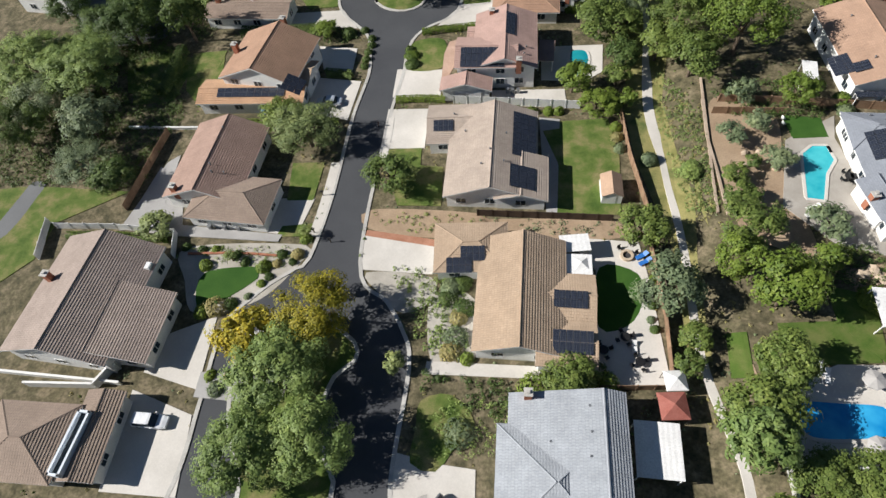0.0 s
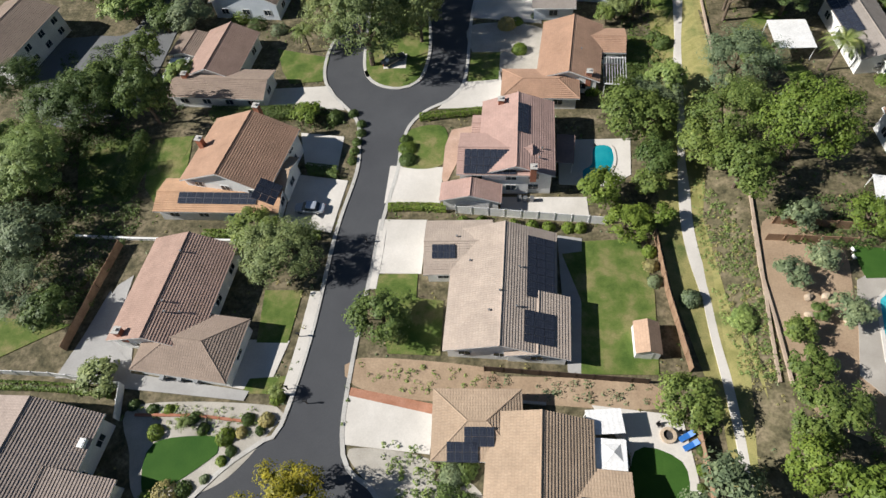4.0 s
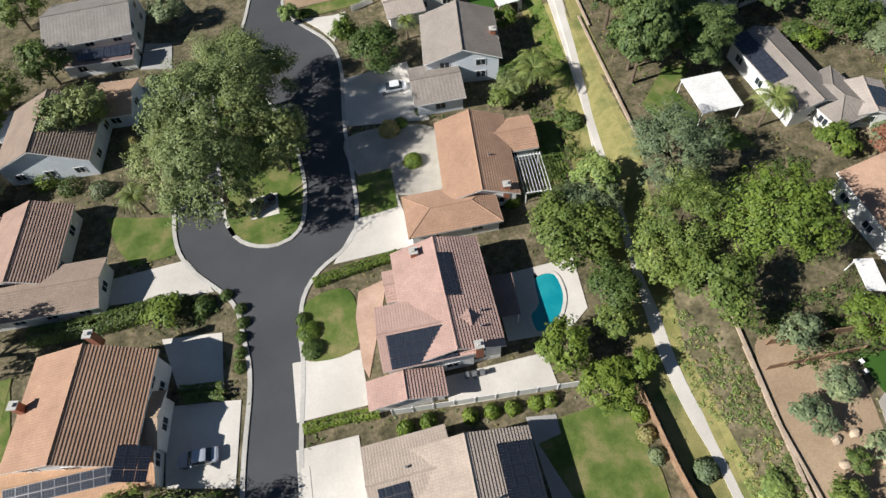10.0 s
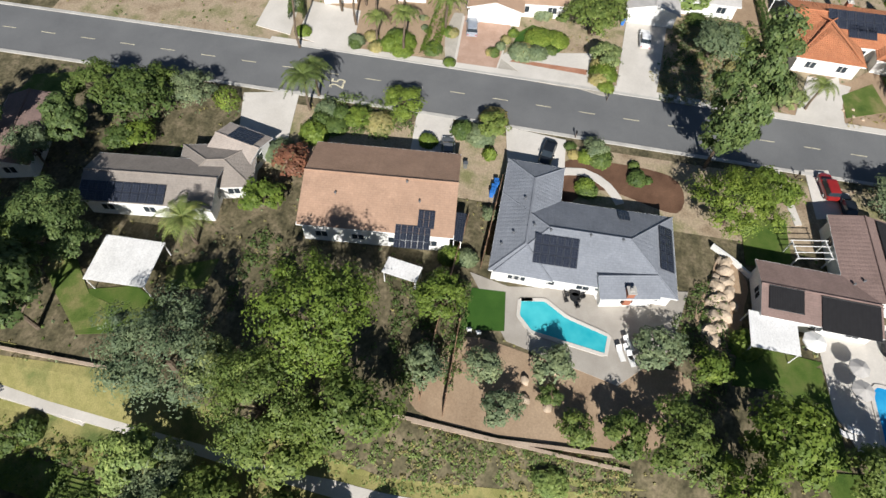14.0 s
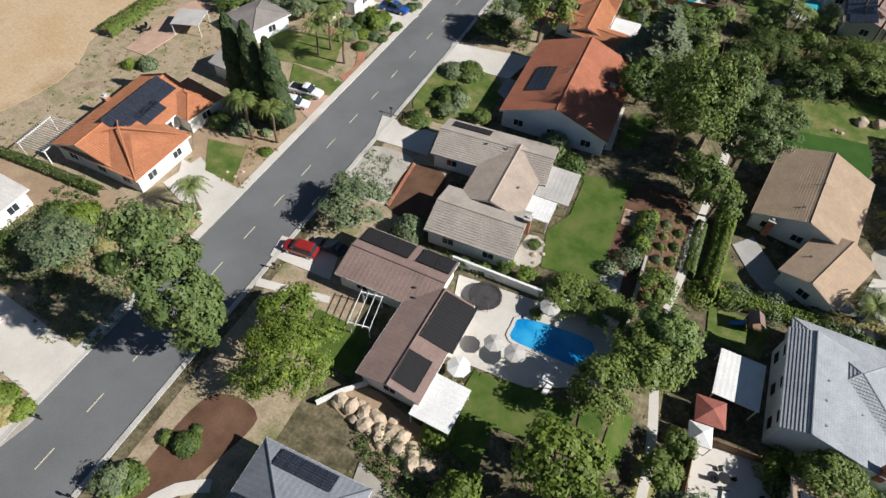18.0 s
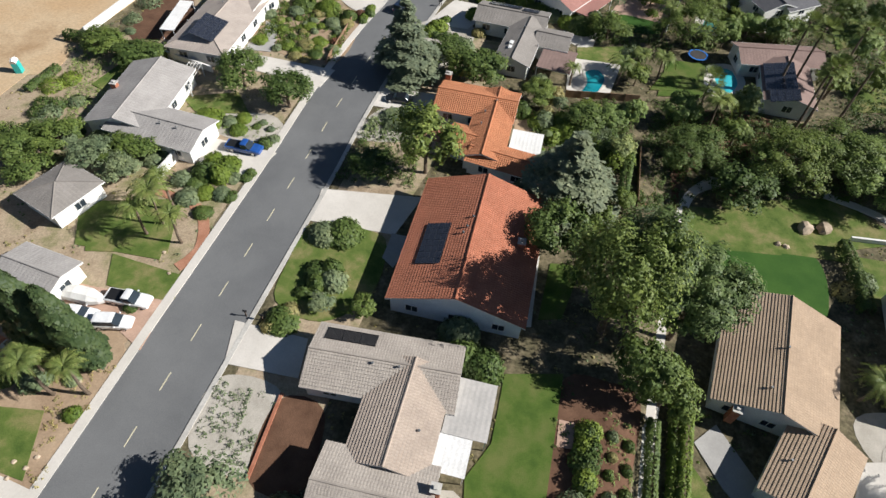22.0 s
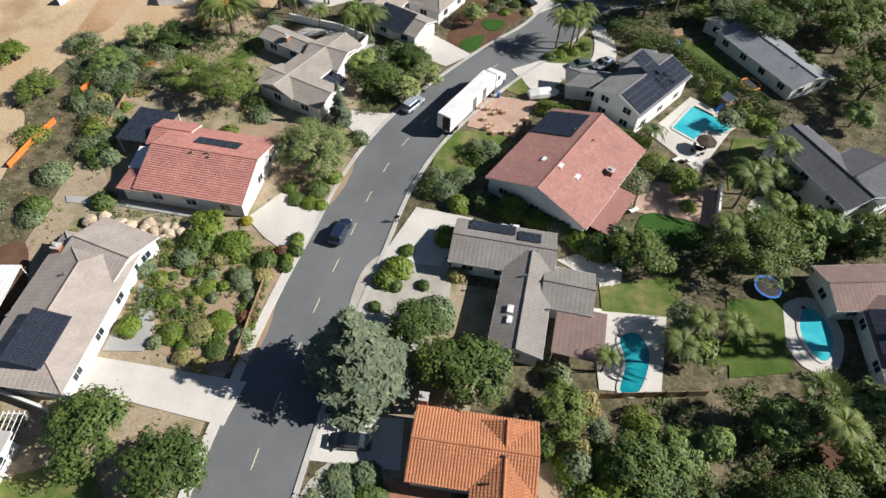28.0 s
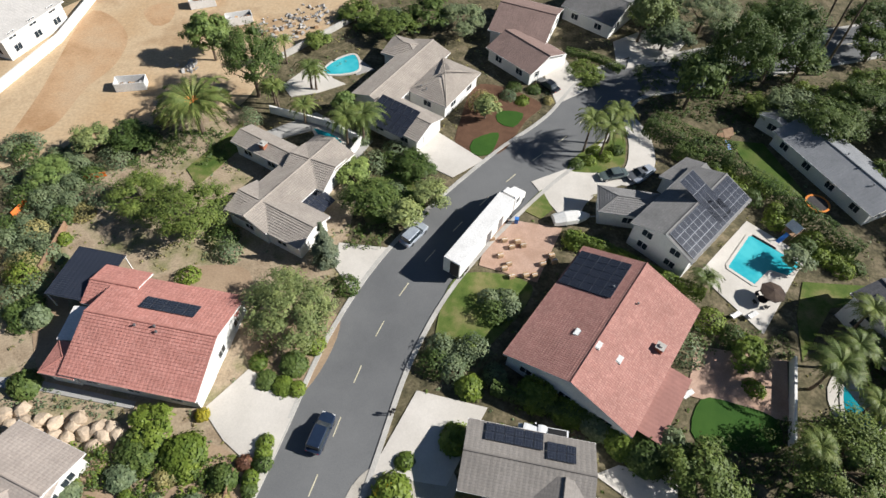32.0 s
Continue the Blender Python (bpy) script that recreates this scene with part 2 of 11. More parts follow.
roof_mat("shingle_dark", (0.112, 0.112, 0.121), (0.136, 0.136, 0.143), 0.3, 0.6)
roof_mat("shingle_grey", (0.275, 0.242, 0.212), (0.30, 0.266, 0.235), 0.3, 0.6)
roof_mat("shingle_greybrown", (0.249, 0.229, 0.209), (0.267, 0.247, 0.227), 0.3, 0.6)
roof_mat("shingle_tan", (0.44, 0.300, 0.208), (0.465, 0.32, 0.224), 0.3, 0.6)
roof_mat("shingle_beige", (0.395, 0.34, 0.30), (0.42, 0.365, 0.322), 0.3, 0.6)
roof_mat("shingle_rust", (0.375, 0.245, 0.172), (0.40, 0.265, 0.188), 0.3, 0.6)
roof_mat("shingle_stone", (0.355, 0.335, 0.318), (0.378, 0.357, 0.339), 0.3, 0.6)
roof_mat("shingle_pale", (0.482, 0.462, 0.437), (0.506, 0.486, 0.461), 0.3, 0.6)
roof_mat("shingle_blue", (0.226, 0.242, 0.272), (0.248, 0.266, 0.296), 0.3, 0.6, 0.12)
roof_mat("shingle_bluegrey", (0.244, 0.254, 0.269), (0.262, 0.272, 0.287), 0.3, 0.6)
roof_mat("comp_brown", (0.245, 0.173, 0.152), (0.265, 0.189, 0.166), 0.3, 0.6, 0.15)

leaf_mat("leaf_oak", (0.058, 0.098, 0.028), (0.132, 0.19, 0.055), (0.23, 0.285, 0.095))
leaf_mat("leaf_laurel", (0.085, 0.132, 0.033), (0.198, 0.26, 0.068), (0.335, 0.380, 0.125))
leaf_mat("leaf_olive", (0.125, 0.173, 0.098), (0.237, 0.290, 0.163), (0.350, 0.400, 0.250))
leaf_mat("leaf_lime", (0.092, 0.145, 0.024), (0.195, 0.268, 0.050), (0.310, 0.365, 0.090))
leaf_mat("leaf_pepper", (0.133, 0.203, 0.059), (0.280, 0.367, 0.119), (0.420, 0.490, 0.182))
leaf_mat("leaf_airy", (0.135, 0.18, 0.072), (0.30, 0.355, 0.145), (0.43, 0.475, 0.215))
leaf_mat("leaf_gold", (0.160, 0.180, 0.030), (0.520, 0.420, 0.040), (0.720, 0.560, 0.060))
leaf_mat("leaf_deodar", (0.135, 0.170, 0.115), (0.255, 0.295, 0.200), (0.370, 0.405, 0.290))
leaf_mat("leaf_pine", (0.062, 0.105, 0.038), (0.145, 0.205, 0.072), (0.254, 0.305, 0.124))
leaf_mat("leaf_cypress", (0.045, 0.080, 0.035), (0.100, 0.140, 0.055), (0.130, 0.170, 0.070))
leaf_mat("leaf_palm", (0.100, 0.150, 0.040), (0.210, 0.260, 0.080), (0.340, 0.330, 0.140))
leaf_mat("leaf_red", (0.160, 0.070, 0.050), (0.280, 0.130, 0.085), (0.180, 0.170, 0.080))
leaf_mat("leaf_dry", (0.24, 0.22, 0.09), (0.42, 0.37, 0.17), (0.24, 0.26, 0.09))
gloss("glass", (0.03, 0.04, 0.05), 0.06, 0.0, 0.6)
m, n, l, b = base_mat("solar_cell", 0.22, 0.0, 0.6)
tc = n.new("ShaderNodeTexCoord").outputs["Object"]
br = n.new("ShaderNodeTexBrick")
br.offset, br.inputs["Scale"].default_value = 0.0, 1.0
br.inputs["Brick Width"].default_value, br.inputs["Row Height"].default_value, br.inputs["Mortar Size"].default_value = 0.32, 0.32, 0.012
br.inputs["Color1"].default_value, br.inputs["Color2"].default_value, br.inputs["Mortar"].default_value = (0.018, 0.022, 0.034, 1), (0.025, 0.03, 0.046, 1), (0.09, 0.10, 0.12, 1)
l.new(tc, br.inputs["Vector"])
l.new(br.outputs["Color"], b.inputs["Base Color"])
gloss("solar_frame", (0.16, 0.17, 0.19), 0.35, 0.8)
gloss("rubber_mat", (0.022, 0.021, 0.022), 0.5, 0.0, 0.3)
gloss("rubber", (0.02, 0.02, 0.02), 0.8)
gloss("chrome", (0.55, 0.56, 0.58), 0.25, 1.0)
gloss("grey_metal", (0.30, 0.31, 0.32), 0.45, 0.7)
gloss("black_metal", (0.03, 0.03, 0.032), 0.45, 0.5)
gloss("lamp_red", (0.45, 0.02, 0.02), 0.3)
gloss("lamp_clear", (0.8, 0.8, 0.78), 0.15)
CAR_COLOURS = {"white": (0.78, 0.79, 0.80), "silver": (0.42, 0.46, 0.52), "blue": (0.02, 0.085, 0.32), "black": (0.012, 0.015, 0.02),
               "navy": (0.02, 0.035, 0.07), "red": (0.28, 0.02, 0.018), "grey": (0.16, 0.17, 0.18), "green_grey": (0.10, 0.13, 0.13)}
for nm, c in CAR_COLOURS.items():
    gloss("paint_" + nm, c, 0.28, 0.25 if nm in ("silver", "grey", "navy") else 0.0, 0.5, 0.6)
gloss("plastic_blue", (0.03, 0.16, 0.5), 0.5)
gloss("plastic_teal", (0.03, 0.45, 0.42), 0.5)
gloss("plastic_orange", (0.75, 0.25, 0.04), 0.5)


def water_mat(name, deep, shallow):
    m, n, l, b = base_mat(name, 0.08, 0.0, 0.5)
    pos = n.new("ShaderNodeNewGeometry").outputs["Position"]
    l.new(ramp(n, l, noise_node(n, l, pos, 0.25, 3), [(0.35, deep), (0.65, shallow)]), b.inputs["Base Color"])
    bump(n, l, b, noise_node(n, l, pos, 2.2, 3), 0.12, 0.05)


water_mat("water_aqua", (0.02, 0.37, 0.45), (0.08, 0.52, 0.57))
water_mat("water_blue", (0.0, 0.20, 0.52), (0.04, 0.38, 0.68))
water_mat("water_teal", (0.0, 0.20, 0.26), (0.02, 0.30, 0.34))


# ---- mesh helpers ----
def box(bm, x0, x1, y0, y1, z0, z1, m=None):
    vs = [bm.verts.new((x, y, z)) for z in (z0, z1) for x, y in ((x0, y0), (x1, y0), (x1, y1), (x0, y1))]
    if m is not None:
        for v in vs:
            v.co = m @ v.co
    for f in ((3, 2, 1, 0), (4, 5, 6, 7), (0, 1, 5, 4), (1, 2, 6, 5), (2, 3, 7, 6), (3, 0, 4, 7)):
        bm.faces.new([vs[i] for i in f])
    return vs


def tube(bm, pts, radii, sides=8, cap=True):
    """A round tapered body through pts."""
    rings = []
    pts = [Vector(p) for p in pts]
    for i, p in enumerate(pts):
        d = (pts[min(i + 1, len(pts) - 1)] - pts[max(i - 1, 0)]).normalized()
        a = d.orthogonal().normalized() if i == 0 else (a - d * a.dot(d)).normalized()
        b = d.cross(a)
        rings.append([bm.verts.new(p + (a * math.cos(k * math.tau / sides) + b * math.sin(k * math.tau / sides)) * radii[i]) for k in range(sides)])
    for r0, r1 in zip(rings, rings[1:]):
        for k in range(sides):
            bm.faces.new((r0[k], r0[(k + 1) % sides], r1[(k + 1) % sides], r1[k]))
    if cap:
        bm.faces.new(rings[0][::-1])
        bm.faces.new(rings[-1])


def to_mesh(name, bm, material):
    me = bpy.data.meshes.new(name)
    bm.to_mesh(me)
    bm.free()
    me.materials.append(MATS[material])
    return me


def part(name, bm, material, parent=None, label="", at=None):
    """Links a bmesh as one mesh object under a thing; with `at`, its vertices are in world coordinates and that is the thing's origin."""
    if at is not None:
        bmesh.ops.translate(bm, vec=-Vector(at), verts=bm.verts)
    ob = new(name, to_mesh(name, bm, material))
    if parent is not None:
        ob.parent = parent
    if label:
        ob["label"] = label
    return ob


def thing(name, label, category, x, y, z=None, yaw=0.0, group="", kind=""):
    ob = new(name)
    ob.empty_display_size = 0.3
    ob.matrix_world = pose(x, y, ground_z(x, y) if z is None else z, 0, 0, yaw)
    return tagged(ob, label, category, group, kind)


# ---- ground ----
def sheet():
    """One ground sheet to the horizon, fine near the streets and coarse far away."""
    xs = [-3000, -1200, -500, -250] + list(range(-150, 20, 10)) + list(range(20, 36)) + list(range(36, 180, 12)) + [250, 500, 1200, 3000]
    ys = [-3000, -1200, -500, -300] + list(range(-220, 200, 6)) + [300, 500, 1200, 3000]
    verts = [(x, y, ground_z(x, y)) for y in ys for x in xs]
    k = len(xs)
    faces = [(j * k + i, j * k + i + 1, (j + 1) * k + i + 1, (j + 1) * k + i) for j in range(len(ys) - 1) for i in range(k - 1)]
    me = bpy.data.meshes.new("ground")
    me.from_pydata(verts, [], faces)
    me.materials.append(MATS["earth"])
    tagged(new("ground", me), "dry brown earth with weeds and leaf litter", "ground", kind="structure")


sheet()
LAYER = [0]
COVERED = []


def curve_points(pts, closed, step=1.2):
    """Points along a smooth curve through pts."""
    n, res = len(pts), []
    for i in range(n if closed else n - 1):
        if closed:
            p = [Vector((*pts[(i + k) % n], 0)) for k in (-1, 0, 1, 2)]
        else:
            p = [Vector((*pts[min(max(i + k, 0), n - 1)], 0)) for k in (-1, 0, 1, 2)]
        m = max(1, int((p[2] - p[1]).length / step))
        for j in range(m):
            t = j / m
            q = 0.5 * (2 * p[1] + (p[2] - p[0]) * t + (2 * p[0] - 5 * p[1] + 4 * p[2] - p[3]) * t * t + (3 * p[1] - p[0] - 3 * p[2] + p[3]) * t ** 3)
            res.append((q.x, q.y))
    if not closed:
        res.append(tuple(pts[-1]))
    return res


def slab(name, label, category, material, pts, curved=False, lift=0.03, kind="structure", edge=None):
    """A paved, planted or poured area: a thin slab draped on the ground, each laid a little above the one before."""
    LAYER[0] += 1
    soft = material in ("dirt", "mulch", "gravel", "site_dirt", "site_clay", "dry_grass", "yard_dirt")
    z = lift + LAYER[0] * 0.0002 + (0.0 if soft or lift != 0.03 else 0.07)
    ring = curve_points(pts, True) if curved else list(pts)
    COVERED.append(ring)
    area = sum(a[0] * b[1] - b[0] * a[1] for a, b in zip(ring, ring[1:] + ring[:1]))
    if area < 0:
        ring.reverse()
    bm = bmesh.new()
    flat, _, tris = delaunay_2d_cdt([Vector(p) for p in ring], [], [list(range(len(ring)))], 1, 1e-4)[:3]
    top = [bm.verts.new((p.x, p.y, 0)) for p in flat]
    for f in tris:
        bm.faces.new([top[i] for i in f])
    for x in (23.5, 25, 26.5, 28, 29.5, 31):
        bmesh.ops.bisect_plane(bm, geom=bm.verts[:] + bm.edges[:] + bm.faces[:], plane_co=(x, 0, 0), plane_no=(1, 0, 0))
    for y in (-70, -63, -55, -47, -40):
        bmesh.ops.bisect_plane(bm, geom=bm.verts[:] + bm.edges[:] + bm.faces[:], plane_co=(0, y, 0), plane_no=(0, 1, 0))
    ext = bmesh.ops.extrude_face_region(bm, geom=bm.faces[:])
    low = set(v for v in ext["geom"] if isinstance(v, bmesh.types.BMVert))
    for v in bm.verts:
        v.co.z = ground_z(v.co.x, v.co.y) + (z if v in low else -0.3)
    bmesh.ops.recalc_face_normals(bm, faces=bm.faces[:])
    ob = part(name, bm, material)
    tagged(ob, label, category, kind=kind)
    return ob


def ribbon(bm, line, half, z0, z1, side=0.0):
    """A low band with square edges along a line of points."""
    prev = None
    n = len(line)
    for i, (x, y) in enumerate(line):
        a, b = line[max(i - 1, 0)], line[min(i + 1, n - 1)]
        d = math.hypot(b[0] - a[0], b[1] - a[1]) or 1
        nx, ny = -(b[1] - a[1]) / d, (b[0] - a[0]) / d
        g = ground_z(x, y)
        ring = [bm.verts.new((x + nx * (side + s * half), y + ny * (side + s * half), g + z)) for s, z in ((-1, z0), (-1, z1), (1, z1), (1, z0))]
        if prev:
            for k in range(3):
                bm.faces.new((prev[k], ring[k], ring[k + 1], prev[k + 1]))
        else:
            bm.faces.new(ring)
        prev = ring
    bm.faces.new(prev[::-1])


def lawn(*pts):
    slab("lawn", "mown green lawn with dry patches", "lawn", "lawn", pts)


def lush_lawn(*pts):
    slab("lawn", "lush deep green watered lawn", "lawn", "lush_grass", pts)


def round_lawn(*pts):
    slab("lawn", "mown green lawn with curved edge", "lawn", "lawn", pts, True)


def turf(*pts):
    slab("artificial_lawn", "smooth dark green artificial turf", "lawn", "turf", pts, True)


def driveway(*pts):
    slab("driveway", "pale concrete driveway", "driveway", "concrete", pts)


def grey_paving(*pts):
    slab("patio", "grey concrete paving", "paving", "concrete_grey", pts)


def patio(*pts):
    slab("patio", "pale concrete patio", "patio", "concrete", pts)


def round_patio(*pts):
    slab("patio", "pale concrete patio with curved edge", "patio", "concrete", pts, True)


def brick_patio(*pts):
    slab("brick_patio", "reddish brick paved patio", "patio", "brick_paving", pts)


def pink_patio(*pts):
    slab("patio", "pinkish paved terrace", "patio", "pink_paving", pts)


def dirt(*pts):
    slab("planting_bed", "bare brown earth planting bed", "bed", "dirt", pts, True)


def mulch(*pts):
    slab("planting_bed", "dark brown bark mulch bed", "bed", "mulch", pts, True)


def gravel(*pts):
    slab("gravel_bed", "pale gravel planting bed", "bed", "gravel", pts, True)


def site_dirt(*pts):
    slab("building_site", "graded bare yellow-brown dirt of a building site", "dirt", "site_dirt", pts, True)


def pool(mat_name, *pts, straight=False):
    """A swimming pool: coping band, inner wall and water a hand below it."""
    ring = curve_points(pts, True, 0.5)
    if straight:
        ring = [(a[0] + (b[0] - a[0]) * f, a[1] + (b[1] - a[1]) * f) for a, b in zip(pts, pts[1:] + pts[:1]) for f in (0.06, 0.5, 0.94)]
    cx, cy = sum(p[0] for p in ring) / len(ring), sum(p[1] for p in ring) / len(ring)
    g = ground_z(cx, cy)
    root = thing("swimming_pool", {"water_aqua": "turquoise swimming pool with pale coping", "water_blue": "bright blue swimming pool with grey coping",
                                   "water_teal": "dark teal swimming pool with pale coping"}[mat_name], "pool", cx, cy)
    bm = bmesh.new()
    bm.faces.new([bm.verts.new((x, y, g + 0.195)) for x, y in ring])
    part("water", bm, mat_name, root, at=(cx, cy, g))
    bm = bmesh.new()
    ribbon(bm, ring + ring[:2], 0.22, 0.02, 0.235)
    part("coping", bm, "concrete", root, at=(cx, cy, g))


# ---- roads ----
def wall_line(name, label, category, pts, height, thick, material, post=0.0, cap=None):
    """A wall or fence along a broken line, one panel object to each bay, with posts."""
    x0, y0 = pts[0]
    root = thing(name, label, category, x0, y0)
    g0 = ground_z(x0, y0)
    for (ax, ay), (bx, by) in zip(pts, pts[1:]):
        length = math.hypot(bx - ax, by - ay)
        bays = max(1, round(length / (post or 6.0)))
        for i in range(bays):
            bm = bmesh.new()
            s, e = i / bays, (i + 1) / bays
            p, q = (ax + (bx - ax) * s, ay + (by - ay) * s), (ax + (bx - ax) * e, ay + (by - ay) * e)
            ribbon(bm, [p, q], thick / 2, -0.2, height)
            if cap:
                ribbon(bm, [p, q], thick / 2 + 0.05, height + 0.002, height + 0.07)
            part("panel", bm, material, root, at=(x0, y0, g0))
            if post:
                bm = bmesh.new()
                g = ground_z(*p)
                box(bm, p[0] - 0.08, p[0] + 0.08, p[1] - 0.08, p[1] + 0.08, g - 0.2, g + height + 0.12)
                part("post", bm, material, root, at=(x0, y0, g0))
    return root


def white_fence(pts, height=1.5):
    wall_line("vinyl_fence", "white vinyl panel fence with posts", "fence", pts, height, 0.06, "white_paint", 2.4)


def wood_fence(pts, height=1.8):
    wall_line("wood_fence", "weathered brown board fence", "fence", pts, height, 0.07, "wood_fence", 2.4)


def dark_fence(pts, height=1.7):
    wall_line("wood_fence", "dark stained board fence", "fence", pts, height, 0.07, "wood_dark", 2.4)


def tan_wall(pts, height=0.5):
    wall_line("garden_wall", "low tan block retaining wall", "wall", pts, height, 0.25, "tan_block", 0.0, True)


def low_wall(pts, height=0.5):
    wall_line("garden_wall", "low pale concrete garden wall", "wall", pts, height, 0.25, "kerb", 0.0, True)


def white_wall(pts, height=1.8):
    wall_line("garden_wall", "white rendered garden wall", "wall", pts, height, 0.22, "stucco_white", 0.0, True)


def brick_edge(pts, height=0.25):
    wall_line("brick_edging", "red brick bed edging", "edging", pts, height, 0.35, "brick_red")


def strip(name, label, category, material, pts, width, lift=0.11):
    LAYER[0] += 1
    bm = bmesh.new()
    z = lift + LAYER[0] * 0.0002
    ribbon(bm, curve_points(pts, False, 1.5), width / 2, -0.15, z)
    tagged(part(name, bm, material), label, category, kind="structure")


def footpath(pts, width=1.6):
    strip("footpath", "pale concrete footpath", "path", "concrete", pts, width)


def hedge(pts, height=1.2, width=1.1, kind="oak"):
    """A clipped hedge: a row of leaves round a box-like core."""
    line = curve_points(pts, False, 0.6)
    x0, y0 = line[0]
    g0 = ground_z(x0, y0)
    root = thing("hedge", "clipped green garden hedge", "hedge", x0, y0)
    rng = np.random.default_rng(int(abs(x0 * 31 + y0 * 17)) + 5)
    length = sum(math.dist(a, b) for a, b in zip(line, line[1:]))
    n = int(min(5200, 70 * length * (height + width)))
    idx = rng.integers(0, len(line) - 1, n)
    a, b = np.array(line)[idx], np.array(line)[idx + 1]
    t = rng.random((n, 1))
    c = a + (b - a) * t
    d = (b - a) / np.maximum(1e-6, np.linalg.norm(b - a, axis=1, keepdims=True))
    nrm = np.stack([-d[:, 1], d[:, 0]], 1)
    ang = rng.random(n) * math.pi
    side, up = np.cos(ang), np.sin(ang)
    wob = 0.85 + 0.3 * rng.random(n)
    px = c + nrm * (np.sign(side) * np.abs(side) ** 0.5 * wob * width / 2)[:, None]
    gz = np.array([ground_z(*p) for p in px])
    pz = gz + (0.02 + 0.98 * np.abs(up) ** 0.6) * height * (0.85 + 0.25 * rng.random(n))
    pos = np.column_stack([px, pz]) - np.array([x0, y0, g0])
    nor = np.column_stack([nrm * side[:, None], up + 0.2])
    leaf_object("foliage", pos, nor, 0.24, "leaf_" + kind, root, rng)


# ---- plants ----
def leaf_data(name, pos, nor, size, material, rng, long=1.0):
    """Many small leaf sprays as loose triangles, set near the given normals."""
    n = len(pos)
    nor = nor + rng.normal(0, 0.2, (n, 3))
    nor /= np.linalg.norm(nor, axis=1, keepdims=True) + 1e-9
    ref = rng.normal(0, 1, (n, 3))
    a = np.cross(nor, ref)
    a /= np.linalg.norm(a, axis=1, keepdims=True) + 1e-9
    b = np.cross(nor, a)
    s = (size * (0.6 + 0.8 * rng.random(n)))[:, None] * 0.5
    a, b = a * s * long, b * s
    bend = nor * s * 0.35
    v = np.stack([pos - a * 1.15 - bend, pos + a * 0.75 + b, pos + a * 0.75 - b], 1).reshape(-1, 3)
    me = bpy.data.meshes.new(name)
    me.vertices.add(3 * n)
    me.vertices.foreach_set("co", v.ravel())
    me.loops.add(3 * n)
    me.loops.foreach_set("vertex_index", np.arange(3 * n))
    me.polygons.add(n)
    me.polygons.foreach_set("loop_start", np.arange(n) * 3)
    me.update(calc_edges=True)
    me.materials.append(MATS[material])
    return me


def leaf_object(name, pos, nor, size, material, parent, rng, long=1.0):
    ob = new(name, leaf_data(name, pos, nor, size, material, rng, long))
    ob.parent = parent
    return ob


def sphere_dirs(rng, n):
    d = rng.normal(0, 1, (n, 3))
    return d / np.linalg.norm(d, axis=1, keepdims=True)


def limbs(bm, height, base, radius, rng, n=6, spread=0.6):
    tube(bm, [(0, 0, -0.2), (0.05, 0.02, height * 0.25), (0.0, 0.08, height * 0.5)], [base, base * 0.8, base * 0.6])
    for k in range(n):
        a = k * math.tau / n + rng.random() * 0.8
        r = radius * spread * (0.7 + 0.5 * rng.random())
        z0 = height * (0.25 + 0.2 * rng.random())
        top = height * (0.6 + 0.25 * rng.random())
        tube(bm, [(0, 0, z0), (math.cos(a) * r * 0.5, math.sin(a) * r * 0.5, (z0 + top) / 2), (math.cos(a) * r, math.sin(a) * r, top)],
             [base * 0.45, base * 0.3, base * 0.1], 6)


# kind: material, leaf size, clumps, leaves a clump, crown's height to its width, clump size, leaf length
CROWNS = {
    "oak": ("leaf_oak", 0.36, 46, 78, 0.85, 0.30, 1.2), "laurel": ("leaf_laurel", 0.34, 48, 78, 0.9, 0.29, 1.3), "olive": ("leaf_olive", 0.30, 44, 80, 0.9, 0.30, 1.6), "lime": ("leaf_lime", 0.38, 44, 75, 0.9, 0.30, 1.2),
    "pepper": ("leaf_pepper", 0.34, 60, 75, 0.95, 0.26, 2.0), "gold": ("leaf_gold", 0.36, 50, 75, 0.75, 0.27, 1.1),
    "gum": ("leaf_pine", 0.36, 105, 120, 2.2, 0.27, 1.3), "pine": ("leaf_pine", 0.36, 70, 90, 1.25, 0.26, 2.2), "airy": ("leaf_airy", 0.34, 54, 78, 0.9, 0.27, 1.3), "redleaf": ("leaf_red", 0.34, 40, 70, 1.0, 0.3, 1.2),
}
LABELS = {
    "oak": ("broad dark green leafy tree", "tree"), "laurel": ("rounded mid-green leafy garden tree", "tree"), "olive": ("rounded grey-green olive-like tree", "tree"), "lime": ("bright yellow-green leafy tree", "tree"),
    "pepper": ("pale green weeping tree with loose crown", "tree"), "gold": ("tree covered in golden yellow blossom", "tree"), "pine": ("dark pine with rough clumped crown", "tree"), "gum": ("very tall tree with dense clumped crown beside the road", "tree"),
    "airy": ("open-crowned street tree with light foliage", "tree"), "redleaf": ("small tree with reddish-brown foliage", "tree"), "deodar": ("blue-grey deodar cedar with drooping branches", "tree"),
    "cypress": ("tall narrow dark green cypress", "tree"), "palm": ("queen palm with arching feather fronds", "palm"), "fan": ("very tall slender fan palm", "palm"),
    "date": ("stout date palm with orange fruit stalks", "palm"), "bush": ("rounded dark green garden shrub", "shrub"), "greybush": ("rounded grey-green leafy garden shrub", "shrub"),
    "limebush": ("rounded bright green garden shrub", "shrub"), "drybush": ("sparse dry brownish garden shrub", "shrub"), "goldbush": ("yellow-green flowering garden shrub", "shrub"), "redbush": ("low reddish leafed garden shrub", "shrub"),
}
PROTO = {}


